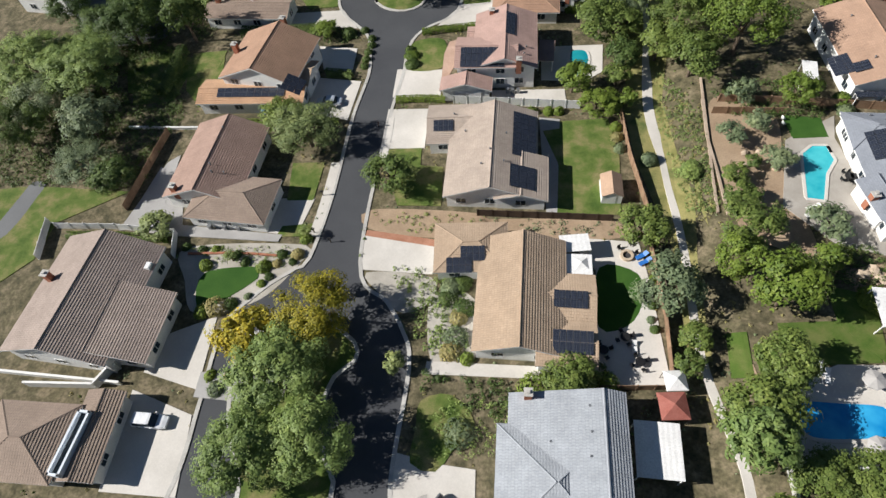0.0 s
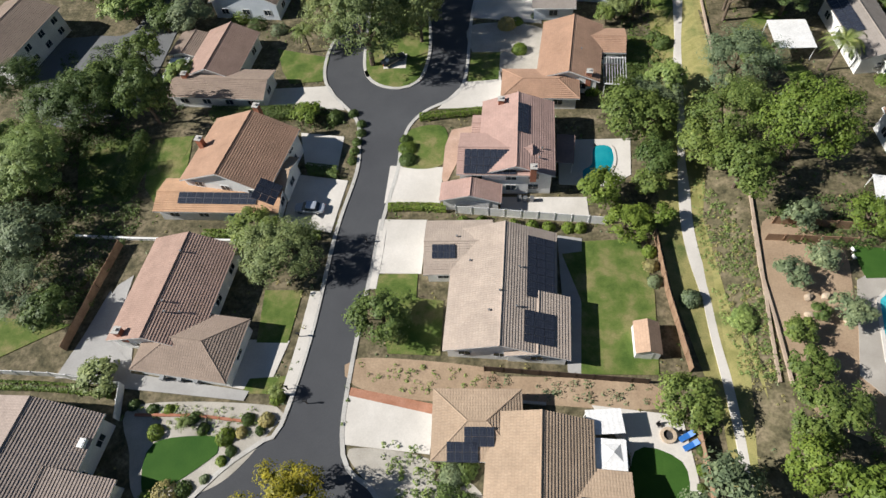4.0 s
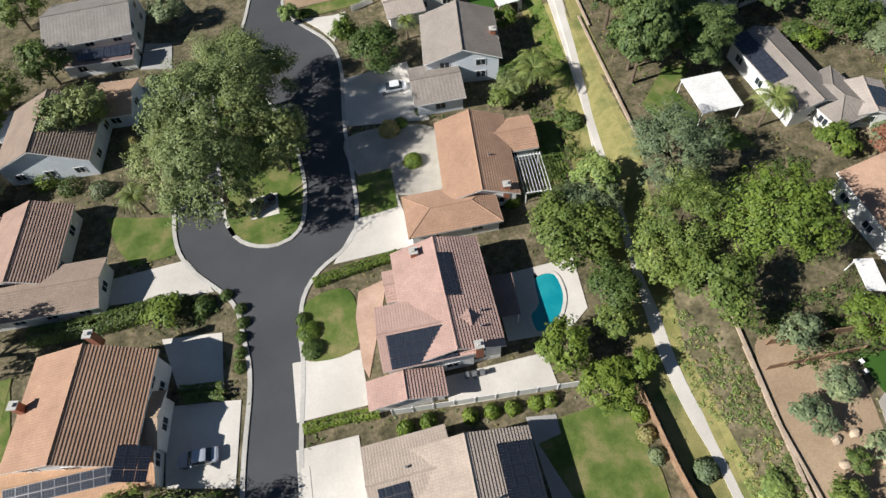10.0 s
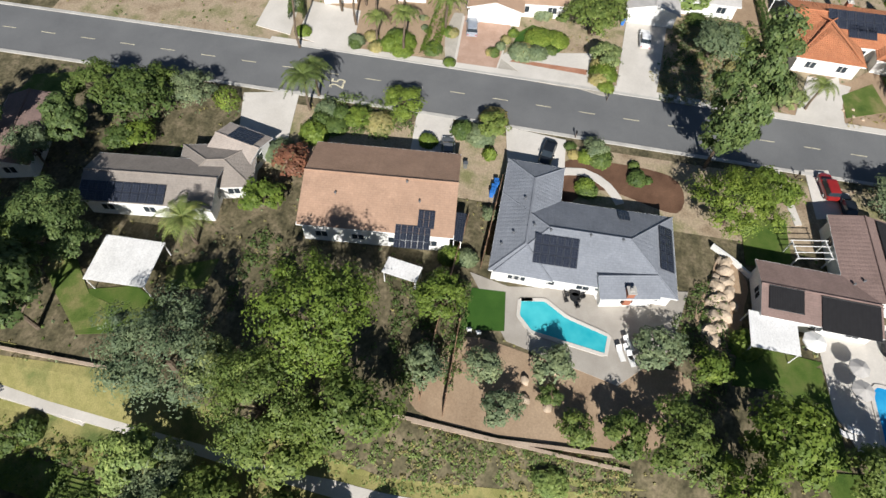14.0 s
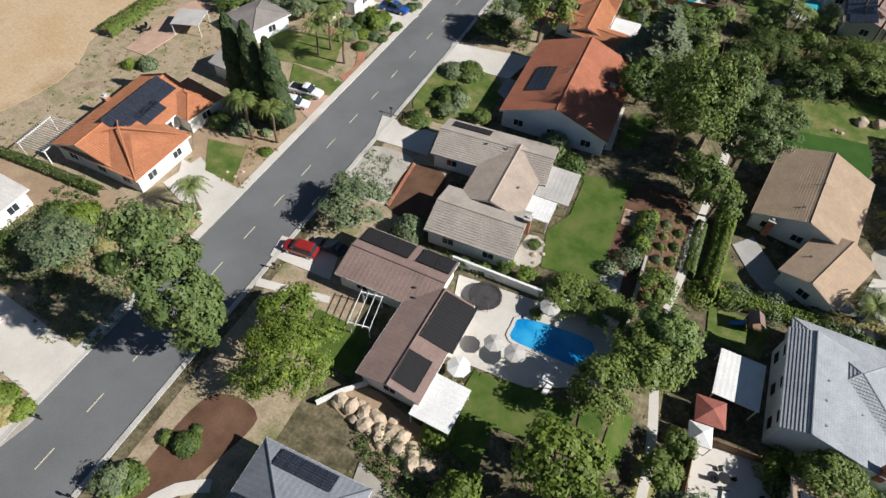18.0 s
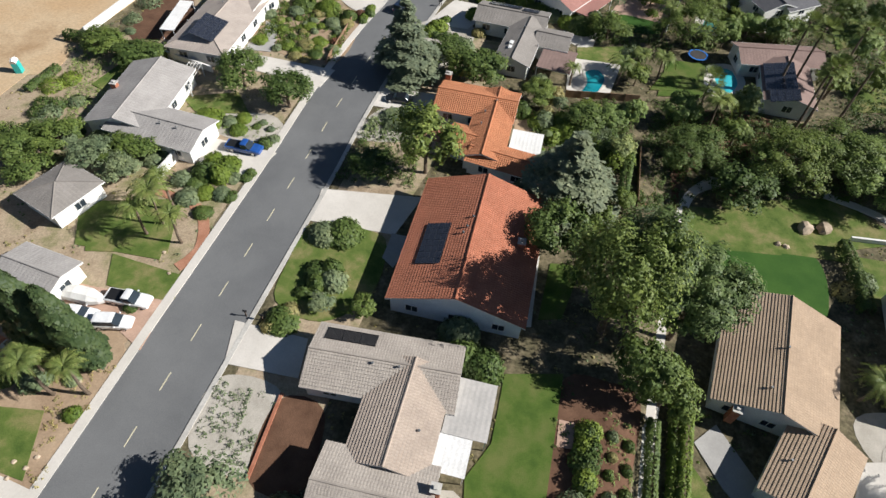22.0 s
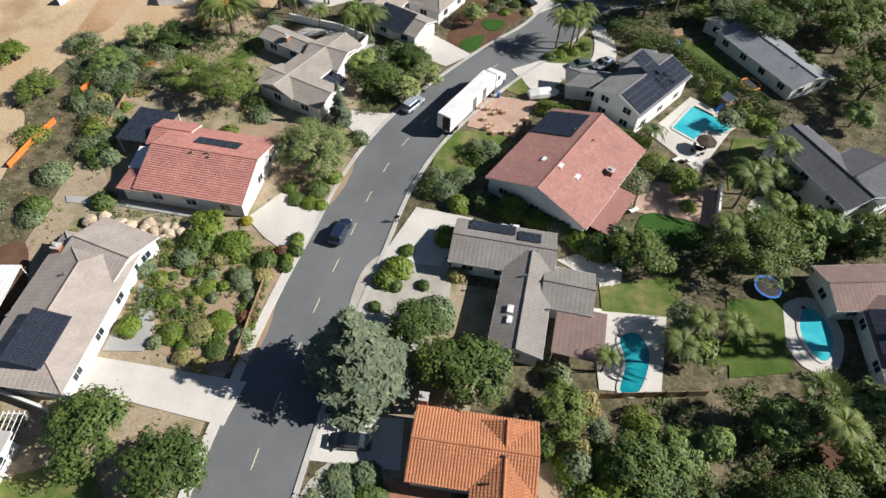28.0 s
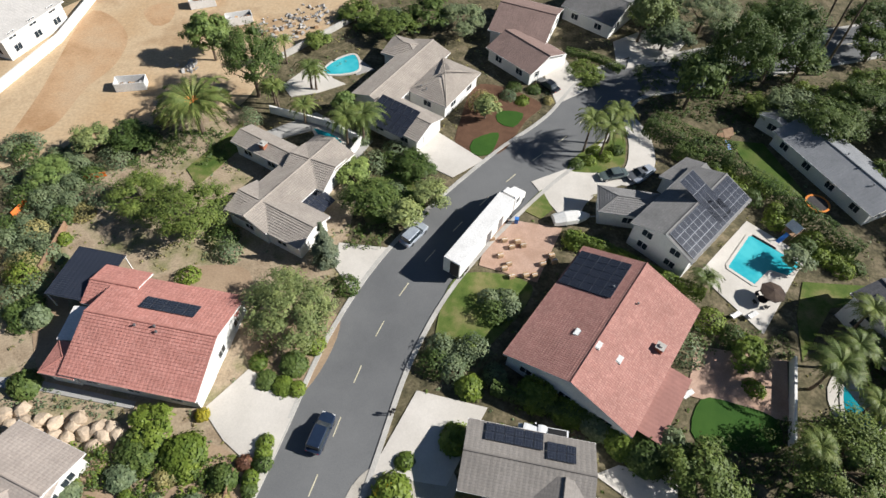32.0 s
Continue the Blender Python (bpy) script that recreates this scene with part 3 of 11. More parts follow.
def crown_mesh(kind, seed, radius):
    """A crown of leaf clumps, uneven, with gaps between the clumps; leaves keep their real size whatever the radius."""
    mat_name, size, clumps, per, tall, csize, long = CROWNS[kind]
    rng = np.random.default_rng(seed)
    f = radius / 4.0
    clumps = int(1.7 * clumps * f ** 1.1)
    csize = 0.8 * csize * f ** -0.45
    size, per = size * 0.84, int(0.68 * per * f ** 0.5)
    if radius > 5:
        size, per = size * 0.8, int(per * (1.08 if radius < 8 else 1.3))
    d = sphere_dirs(rng, clumps)
    if kind != "gum":
        d[:, 2] = np.where(d[:, 2] < -0.45, -d[:, 2], d[:, 2])
    # boughs: the clumps gather round a few limbs of unequal length, with creases between
    boughs = sphere_dirs(rng, 11 if radius > 5 else 8)
    boughs[:, 2] = np.where(boughs[:, 2] < -0.2, -boughs[:, 2], boughs[:, 2])
    reach = 0.86 + 0.3 * rng.random(len(boughs))
    near = d @ boughs.T
    own = np.argmax(near, axis=1)
    d = d * 0.77 + boughs[own] * 0.23
    d /= np.linalg.norm(d, axis=1)[:, None]
    bulge = reach[own] * (0.80 + 0.27 * np.clip((np.max(near, axis=1) - 0.55) / 0.4, 0, 1))
    rad = radius * bulge * (0.5 + 0.45 * rng.random(clumps) ** 0.7)
    cen = d * rad[:, None] * np.array([1, 1, tall])
    pos, nor = [], []
    for c, dd in zip(cen, d):
        m = int(per * (0.7 + 0.6 * rng.random()))
        o = sphere_dirs(rng, m)
        o[:, 2] = np.abs(o[:, 2]) * np.where(rng.random(m) < 0.75, 1, -1)
        r = radius * csize * (0.75 + 0.5 * rng.random())
        drop = np.array([0, 0, 0.25 * r]) if kind == "pepper" else 0.0
        pos.append(c + o * r * (0.55 + 0.5 * rng.random((m, 1))) * np.array([1.1, 1.1, 0.8]) - drop)
        nor.append(o * 0.8 + dd * 0.5 + np.array([0, 0, 0.3]))
    me = leaf_data("crown", np.concatenate(pos), np.concatenate(nor), size, mat_name, rng, long)
    bm = bmesh.new()
    bm.from_mesh(me)
    for c, k in zip(cen, range(clumps)):
        if k % 3 == 0:
            core = bmesh.ops.create_icosphere(bm, subdivisions=1, radius=radius * csize * 0.5, matrix=Matrix.Translation(c * 0.86))
            for v in core["verts"]:
                v.co += Vector(rng.normal(0, 0.12, 3))
    bm.to_mesh(me)
    bm.free()
    return me


def shrub_mesh(mat_name, seed, n=520, size=0.17):
    rng = np.random.default_rng(seed)
    d = sphere_dirs(rng, n)
    d[:, 2] = np.abs(d[:, 2])
    lob = sphere_dirs(rng, 7)
    r = 0.8 + 0.35 * np.max(d @ lob.T, axis=1) - 0.1 + rng.normal(0, 0.08, n)
    pos = d * r[:, None] * np.array([1, 1, 0.85])
    return leaf_data("foliage", pos, d + np.array([0, 0, 0.2]), size, mat_name, rng, 1.2)


def deodar_mesh(seed, mat_name="leaf_deodar", levels=17, width=0.36):
    """Tiers of drooping sprays on a cone; unit height 10 m."""
    rng = np.random.default_rng(seed)
    pos, nor = [], []
    for k in range(levels):
        z = 0.9 + 8.9 * k / (levels - 1)
        reach = width * (10.4 - z) * (0.85 + 0.3 * rng.random()) * min(1, 0.55 + z * 0.2)
        for j in range(max(4, int(13 - k * 0.5))):
            a = rng.random() * math.tau
            m = int(30 + reach * 34)
            s = rng.random(m) ** 0.6
            rr = reach * s * (0.8 + 0.35 * rng.random())
            spread = rng.normal(0, 0.16 + 0.06 * reach, m)
            pos.append(np.column_stack([np.cos(a) * rr - np.sin(a) * spread, np.sin(a) * rr + np.cos(a) * spread, z - 0.14 * rr ** 1.4 + rng.normal(0, 0.1, m)]))
            nor.append(np.column_stack([np.cos(a) * np.ones(m) * 0.4, np.sin(a) * np.ones(m) * 0.4, np.ones(m)]))
    return leaf_data("crown", np.concatenate(pos), np.concatenate(nor), 0.19, mat_name, rng, 1.8)


def cypress_mesh(seed):
    rng = np.random.default_rng(seed)
    n = 4200
    z = rng.random(n) ** 0.9
    a = rng.random(n) * math.tau
    r = (0.16 * np.minimum(1, z * 7) * (1 - z) ** 0.55 + 0.012) * (0.85 + 0.3 * np.sin(a * 3 + z * 25) * 0.4 + 0.15 * rng.random(n))
    pos = np.column_stack([np.cos(a) * r, np.sin(a) * r, z]) * 10
    nor = np.column_stack([np.cos(a), np.sin(a), 0.5 * np.ones(n)])
    return leaf_data("crown", pos, nor, 0.34, "leaf_cypress", rng, 1.6)


def fronds_mesh(seed, count=22, reach=2.6, droop=0.55, half=0.38, material="leaf_palm", up=0.9):
    """Arching feather fronds from one point: a rib with a row of leaflets on each side."""
    rng = np.random.default_rng(seed)
    verts, faces = [], []
    for k in range(count):
        a = k * 2.399 + rng.random() * 0.3
        rise = up * (0.15 + 0.95 * k / count) + rng.normal(0, 0.05)
        ln = reach * (0.8 + 0.35 * rng.random())
        ca, sa = math.cos(a), math.sin(a)
        prev = None
        for j in range(11):
            s = j / 10
            rad = ln * s * (1 - 0.18 * s)
            z = ln * (rise * s - (rise * 0.55 + droop) * s * s)
            w = half * math.sin(math.pi * min(1, 0.12 + s * 0.9)) * (0.9 + 0.2 * rng.random())
            c = np.array([ca * rad, sa * rad, z])
            t = np.array([-sa, ca, 0])
            if 0 < j:
                for sg in (-1, 1):
                    for q in range(2):
                        f = (q + 0.5) / 2
                        m = prev * (1 - f) + c * f
                        tip = m + t * sg * w + np.array([ca, sa, 0]) * 0.22 + np.array([0, 0, -0.22 * w])
                        i = len(verts)
                        e = (c - prev) * 0.2
                        verts += [tuple(m - e), tuple(m + e), tuple(tip + e * 0.5), tuple(tip - e * 0.5)]
                        faces.append((i, i + 1, i + 2, i + 3))
            prev = c
    me = bpy.data.meshes.new("crown")
    me.from_pydata(verts, [], faces)
    me.materials.append(MATS[material])
    return me


def fan_mesh(seed):
    """Fan palm head: stiff round leaves on stalks with a skirt of dry ones."""
    rng = np.random.default_rng(seed)
    verts, faces = [], []
    for k in range(30):
        a, el = k * 2.399, -0.9 + 2.1 * (k / 30)
        d = np.array([math.cos(a) * math.cos(el), math.sin(a) * math.cos(el), math.sin(el)])
        side = np.array([-math.sin(a), math.cos(a), 0])
        upv = np.cross(d, side)
        c = d * 0.75
        for j in range(9):
            t = (j - 4) / 4 * 1.25
            tip = c + (d * math.cos(t) + side * math.sin(t)) * (0.75 + 0.1 * rng.random()) + upv * 0.12
            w = (side * math.cos(t) - d * math.sin(t)) * 0.06
            i = len(verts)
            verts += [tuple(c), tuple(tip * 0.6 + c * 0.4 + w), tuple(tip), tuple(tip * 0.6 + c * 0.4 - w)]
            faces.append((i, i + 1, i + 2, i + 3))
    me = bpy.data.meshes.new("crown")
    me.from_pydata(verts, [], faces)
    me.materials.append(MATS["leaf_palm"])
    return me


def trunk_mesh(kind, seed):
    rng = np.random.default_rng(seed)
    bm = bmesh.new()
    if kind in CROWNS:
        limbs(bm, 7.0, 0.28, 4.0, rng)
    elif kind == "deodar":
        tube(bm, [(0, 0, -0.2), (0, 0, 4), (0, 0, 9.6)], [0.32, 0.2, 0.03])
    elif kind == "cypress":
        tube(bm, [(0, 0, -0.2), (0, 0, 3), (0, 0, 8.5)], [0.2, 0.14, 0.03])
    return to_mesh("trunk", bm, "bark")


def proto_mesh(key, make):
    if key not in PROTO:
        PROTO[key] = make()
    return PROTO[key]


def child(name, me, root, m):
    ob = new(name, me)
    ob.parent = root
    ob.matrix_basis = m
    return ob


COUNT = [0]
SHRUB_LEAF = {"bush": "leaf_oak", "greybush": "leaf_olive", "limebush": "leaf_lime", "drybush": "leaf_dry", "goldbush": "leaf_gold", "redbush": "leaf_red"}


def tree(kind, x, y, r, h):
    """One tree, palm or shrub: crown radius r and height h, turned and chosen by its place."""
    COUNT[0] += 1
    k = COUNT[0]
    rng = random.Random(k * 7 + 1)
    v, turn = k % 3, rng.random() * 360
    label, cat = LABELS[kind]
    name = {"palm": "palm_tree", "shrub": "shrub"}.get(cat, "tree")
    g = ground_z(x, y)
    root = thing(name, label, cat, x, y)
    scale = lambda *s: Matrix.Diagonal((*s, 1))
    if kind in CROWNS:
        tall = CROWNS[kind][4]
        size = 2.2 if r < 2.9 else 3.8 if r < 5.0 else 6.5 if r < 7.6 else 9.0
        s = r / size
        zs = max(0.55, min(2.2 if kind in ("pine", "gum") else 1.4, (h * (0.49 if kind == "gum" else 0.44)) / (size * tall) / s)) * s
        cz = h - size * tall * zs * 0.98
        child("trunk", proto_mesh(("trunk", kind), lambda: trunk_mesh(kind, 3)), root, scale(r / 4, r / 4, max(0.3, (cz + 1.0) / 5.5)) @ pose(0, 0, 0, 0, 0, turn))
        child("crown", proto_mesh(("crown", kind, v, size), lambda: crown_mesh(kind, 11 + v * 7, size)), root, pose(0, 0, cz) @ scale(s, s, zs) @ pose(0, 0, 0, 0, 0, turn))
    elif kind == "deodar":
        s = r / 3.3
        child("trunk", proto_mesh(("trunk", kind), lambda: trunk_mesh(kind, 3)), root, scale(s, s, h / 10))
        child("crown", proto_mesh(("crown", kind, v), lambda: deodar_mesh(5 + v)), root, scale(s, s, h / 10) @ pose(0, 0, 0, 0, 0, turn))
    elif kind == "cypress":
        s = r / 1.5
        child("trunk", proto_mesh(("trunk", kind), lambda: trunk_mesh(kind, 3)), root, scale(s, s, h / 10))
        child("crown", proto_mesh(("crown", kind, v), lambda: cypress_mesh(5 + v)), root, scale(s, s, h / 10) @ pose(0, 0, 0, 0, 0, turn))
    elif kind in ("palm", "fan", "date"):
        bm = bmesh.new()
        lean = rng.uniform(-0.04, 0.04) * h
        rad = {"palm": 0.17, "fan": 0.2, "date": 0.45}[kind]
        pts = [(lean * (i / 6) ** 1.5, 0.02 * h * math.sin(i), -0.2 + (h + 0.2) * i / 6) for i in range(7)]
        tube(bm, pts, [rad * (1.35 - 0.4 * min(1, i / 3)) for i in range(7)], 9)
        part("trunk", bm, "bark", root)
        top = pose(pts[-1][0], pts[-1][1], h)
        if kind == "fan":
            child("crown", proto_mesh(("fan", v), lambda: fan_mesh(v)), root, top @ scale(r / 1.4, r / 1.4, r / 1.4) @ pose(0, 0, 0, 0, 0, turn))
        else:
            cnt, dr = (22, 0.55) if kind == "palm" else (70, 0.42)
            me = proto_mesh((kind, v), lambda: fronds_mesh(v + 3, cnt, 2.6, dr, 0.4 if kind == "palm" else 0.24, "leaf_palm", 0.9 if kind == "palm" else 1.1))
            child("crown", me, root, top @ scale(r / 2.3, r / 2.3, r / 2.3) @ pose(0, 0, 0, 0, 0, turn))
            if kind == "date":
                bm = bmesh.new()
                for i in range(9):
                    a = i * 2.399
                    p = (math.cos(a) * 0.9, math.sin(a) * 0.9, h + 0.7)
                    tube(bm, [(0, 0, h), p, (p[0] * 1.5, p[1] * 1.5, h + 0.3)], [0.05, 0.12, 0.22], 6)
                part("fruit_stalks", bm, "plastic_orange", root, "orange fruit stalks")
    else:
        mat_name = SHRUB_LEAF[kind]
        big = r > 1.3
        me = proto_mesh((kind, v, big, r > 2.2), lambda: shrub_mesh(mat_name, 31 + v, 1900 if r > 2.2 else 1050 if big else 400, 0.145 if r > 2.2 else 0.2 if big else 0.25))
        bm = bmesh.new()
        tube(bm, [(0, 0, -0.1), (0.02, 0, h * 0.6)], [0.07, 0.03], 5)
        part("stem", bm, "bark", root)
        child("foliage", me, root, scale(r, r, h) @ pose(0, 0, 0, 0, 0, turn))
    return root


# ---- houses ----
def house(label):
    ob = new("house")
    tagged(ob, label, "house")
    ob["placed"] = 0
    return ob


def slope_geo(bm, uvl, a, e, n, up, length, rise, kl, kr, course, butt=0.075):
    """One roof slope from the eave line a + u*e, up along `up`; kl, kr: how the ends run in at hips; course > 0: stepped rows of tiles."""
    rows = max(1, round(rise / course)) if course else 1
    step = rise / rows
    thick = butt if course else 0.0
    place = lambda u, v, h: bm.verts.new(a + e * u + up * v + n * h)

    def face(vs, uvs):
        f = bm.faces.new(vs)
        for lp, uv in zip(f.loops, uvs):
            lp[uvl].uv = uv
    low = None
    for i in range(rows):
        v0, v1 = i * step, (i + 1) * step
        l0, l1 = (v0 / kl, v1 / kl) if kl else (0.0, 0.0)
        r0, r1 = (length - v0 / kr, length - v1 / kr) if kr else (length, length)
        if l0 > r0 - 0.05:
            break
        point = l1 > r1 - 0.05
        if low is None:
            low = (place(l0, v0, -0.02), place(r0, v0, -0.02))
        if thick:
            edge = (place(l0, v0, thick), place(r0, v0, thick))
            face((low[0], low[1], edge[1], edge[0]), ((l0, v0), (r0, v0), (r0, v0 + 0.02), (l0, v0 + 0.02)))
        else:
            edge = low
        if point:
            mid = (l1 + r1) / 2
            face((edge[0], edge[1], place(mid, v1, 0.0)), ((l0, v0), (r0, v0), (mid, v1)))
            break
        low = (place(l1, v1, 0.0), place(r1, v1, 0.0))
        face((edge[0], edge[1], low[1], low[0]), ((l0, v0), (r0, v0), (r1, v1), (l1, v1)))


ROOFS = []


def roof_z(x, y):
    """Height of the highest roof over a point, or None."""
    best = None
    for bx, by, c, sn, hl, hw, top, tp, hip in ROOFS:
        u, v = (x - bx) * c + (y - by) * sn, -(x - bx) * sn + (y - by) * c
        if abs(u) < hl and abs(v) < hw:
            z = top + min(hw - abs(v), hl - abs(u) if hip else 99.0) * tp
            best = z if best is None else max(best, z)
    return best


def block(h, x, y, yaw, length, width, eave, kind, pitch, roof, wall, win):
    """One roofed volume of a house, ridge along its length: walls, windows, slopes, caps and fascia."""
    cq, sq = math.cos(radians(yaw)), math.sin(radians(yaw))
    COVERED.append([(x + u * length / 2 * cq - v * width / 2 * sq, y + u * length / 2 * sq + v * width / 2 * cq) for u, v in ((-1, -1), (1, -1), (1, 1), (-1, 1))])
    g = ground_z(x, y)
    if not h["placed"]:
        h.matrix_world = pose(x, y, g)
        h["placed"] = 1
    org = h.matrix_world.translation
    m = pose(x, y, g, 0, 0, yaw)
    local = Matrix.Translation(-org) @ m
    tp = math.tan(radians(pitch))
    hl, hw, over = length / 2, width / 2, 0.5
    ridge = eave + hw * tp
    ROOFS.append((x, y, cq, sq, hl, hw, g + eave + 0.06, tp, kind == "hip"))
    course = 0.38 if roof.startswith(("tile", "clay")) else 0.0
    butt = 0.055 if roof in ("tile_red", "tile_orangered") else 0.075
    lift = 0.06
    # walls
    wl, ww = hl - over, hw - over
    wtop = eave + over * tp - 0.08
    sides = (((-wl, -ww), (wl, -ww)), ((wl, -ww), (wl, ww)), ((wl, ww), (-wl, ww)), ((-wl, ww), (-wl, -ww)))
    for k, (p, q) in enumerate(sides):
        d = Vector((q[0] - p[0], q[1] - p[1], 0))
        ln = d.length
        d.normalize()
        nrm = Vector((d.y, -d.x, 0))
        frame_m = Matrix(((d.x, -nrm.x, 0, p[0]), (d.y, -nrm.y, 0, p[1]), (0, 0, 1, 0), (0, 0, 0, 1)))
        bm = bmesh.new()
        box(bm, 0.0 if k % 2 == 0 else 0.2, ln if k % 2 == 0 else ln - 0.2, 0, 0.2, -0.4, wtop, local @ frame_m)
        if kind == "gable" and k % 2 == 1:
            tri = [(0, 0, wtop), (ln, 0, wtop), (ln / 2, 0, wtop + ww * tp - 0.02), (0, 0.2, wtop), (ln, 0.2, wtop), (ln / 2, 0.2, wtop + ww * tp - 0.02)]
            vs = [bm.verts.new(local @ frame_m @ Vector(c)) for c in tri]
            for f in ((0, 1, 2), (5, 4, 3), (1, 4, 5, 2), (3, 0, 2, 5)):
                bm.faces.new([vs[i] for i in f])
        wob = part("wall", bm, wall, h)
        if win:
            levels = [1.0] if eave < 4 else [1.0, 3.4]
            cnt = int(ln // 4.2)
            for z0 in levels:
                for i in range(cnt):
                    c = ln * (i + 0.5) / cnt
                    bm = bmesh.new()
                    mm = local @ frame_m
                    w2, hh = 0.75, 1.15
                    for bx in ((c - w2 - 0.08, c + w2 + 0.08, z0 - 0.08, z0), (c - w2 - 0.08, c + w2 + 0.08, z0 + hh, z0 + hh + 0.08),
                               (c - w2 - 0.08, c - w2, z0, z0 + hh), (c + w2, c + w2 + 0.08, z0, z0 + hh), (c - 0.03, c + 0.03, z0, z0 + hh)):
                        box(bm, bx[0], bx[1], -0.06, 0.0, bx[2], bx[3], mm)
                    wf = part("window", bm, "white_paint", h)
                    bm = bmesh.new()
                    box(bm, c - w2, c + w2, -0.02, -0.003, z0, z0 + hh, mm)
                    part("pane", bm, "glass", wf)
    # slopes
    cs, sn = math.cos(radians(pitch)), math.sin(radians(pitch))
    kh = 1.0 / cs
    hip = kind == "hip"
    z0 = eave + lift
    for sg in (-1, 1):
        bm = bmesh.new()
        uvl = bm.loops.layers.uv.new("UVMap")
        a = Vector((hl, hw, z0))
        e = Vector((1, 0, 0)) if sg < 0 else Vector((-1, 0, 0))
        if sg < 0:
            a = Vector((-hl, -hw, z0))
        up = Vector((0, -sg * cs, sn))
        n = Vector((0, sg * sn, cs))
        slope_geo(bm, uvl, a, e, n, up, length, hw / cs, kh if hip else 0, kh if hip else 0, course, butt)
        bm.transform(local)
        part("roof_slope", bm, roof, h)
    if hip:
        for sg in (-1, 1):
            bm = bmesh.new()
            uvl = bm.loops.layers.uv.new("UVMap")
            a = Vector((sg * hl, sg * -hw, z0))
            e = Vector((0, sg, 0))
            slope_geo(bm, uvl, a, e, Vector((sg * sn, 0, cs)), Vector((-sg * cs, 0, sn)), width, min(hw, hl) / cs, kh, kh, course, butt)
            bm.transform(local)
            part("roof_slope", bm, roof, h)
    # ridge cap
    bm = bmesh.new()
    rz = ridge + lift + 0.05
    r0 = hl - (hw if hip else 0)
    if r0 > 0.2:
        tube(bm, [(-r0, 0, rz - 0.03), (r0, 0, rz - 0.03)], [0.13, 0.13], 6)
    if hip:
        for sx in (-1, 1):
            for sy in (-1, 1):
                tube(bm, [(sx * hl, sy * hw, z0), (sx * max(r0, 0), 0, rz - 0.05)], [0.11, 0.11], 6)
    if len(bm.verts):
        bmesh.ops.transform(bm, matrix=local, verts=bm.verts)
        uvl = bm.loops.layers.uv.new("UVMap")
        part("ridge_cap", bm, roof, h)
    else:
        bm.free()
    # fascia boards
    for sg in (-1, 1):
        bm = bmesh.new()
        box(bm, -hl, hl, min(sg * hw, sg * (hw - 0.05)), max(sg * hw, sg * (hw - 0.05)), eave - 0.17, eave + 0.045, local)
        part("fascia", bm, "white_paint", h)
        bm = bmesh.new()
        if hip:
            box(bm, min(sg * hl, sg * (hl - 0.05)), max(sg * hl, sg * (hl - 0.05)), -hw + 0.05, hw - 0.05, eave - 0.17, eave + 0.045, local)
        else:
            ends = []
            for dx in (-0.04, 0.04):
                top = [(sg * (hl - 0.04) + dx, yy, eave + (hw - abs(yy)) * tp + dz) for dz in (0.04, -0.18) for yy in ((-hw, 0, hw) if dz > 0 else (hw, 0, -hw))]
                ends.append([bm.verts.new(local @ Vector(c)) for c in top])
            for i in range(6):
                j = (i + 1) % 6
                bm.faces.new((ends[0][i], ends[0][j], ends[1][j], ends[1][i]))
            bm.faces.new(ends[0][::-1])
            bm.faces.new(ends[1])
            bmesh.ops.recalc_face_normals(bm, faces=bm.faces[:])
        part("barge_board", bm, "white_paint", h)


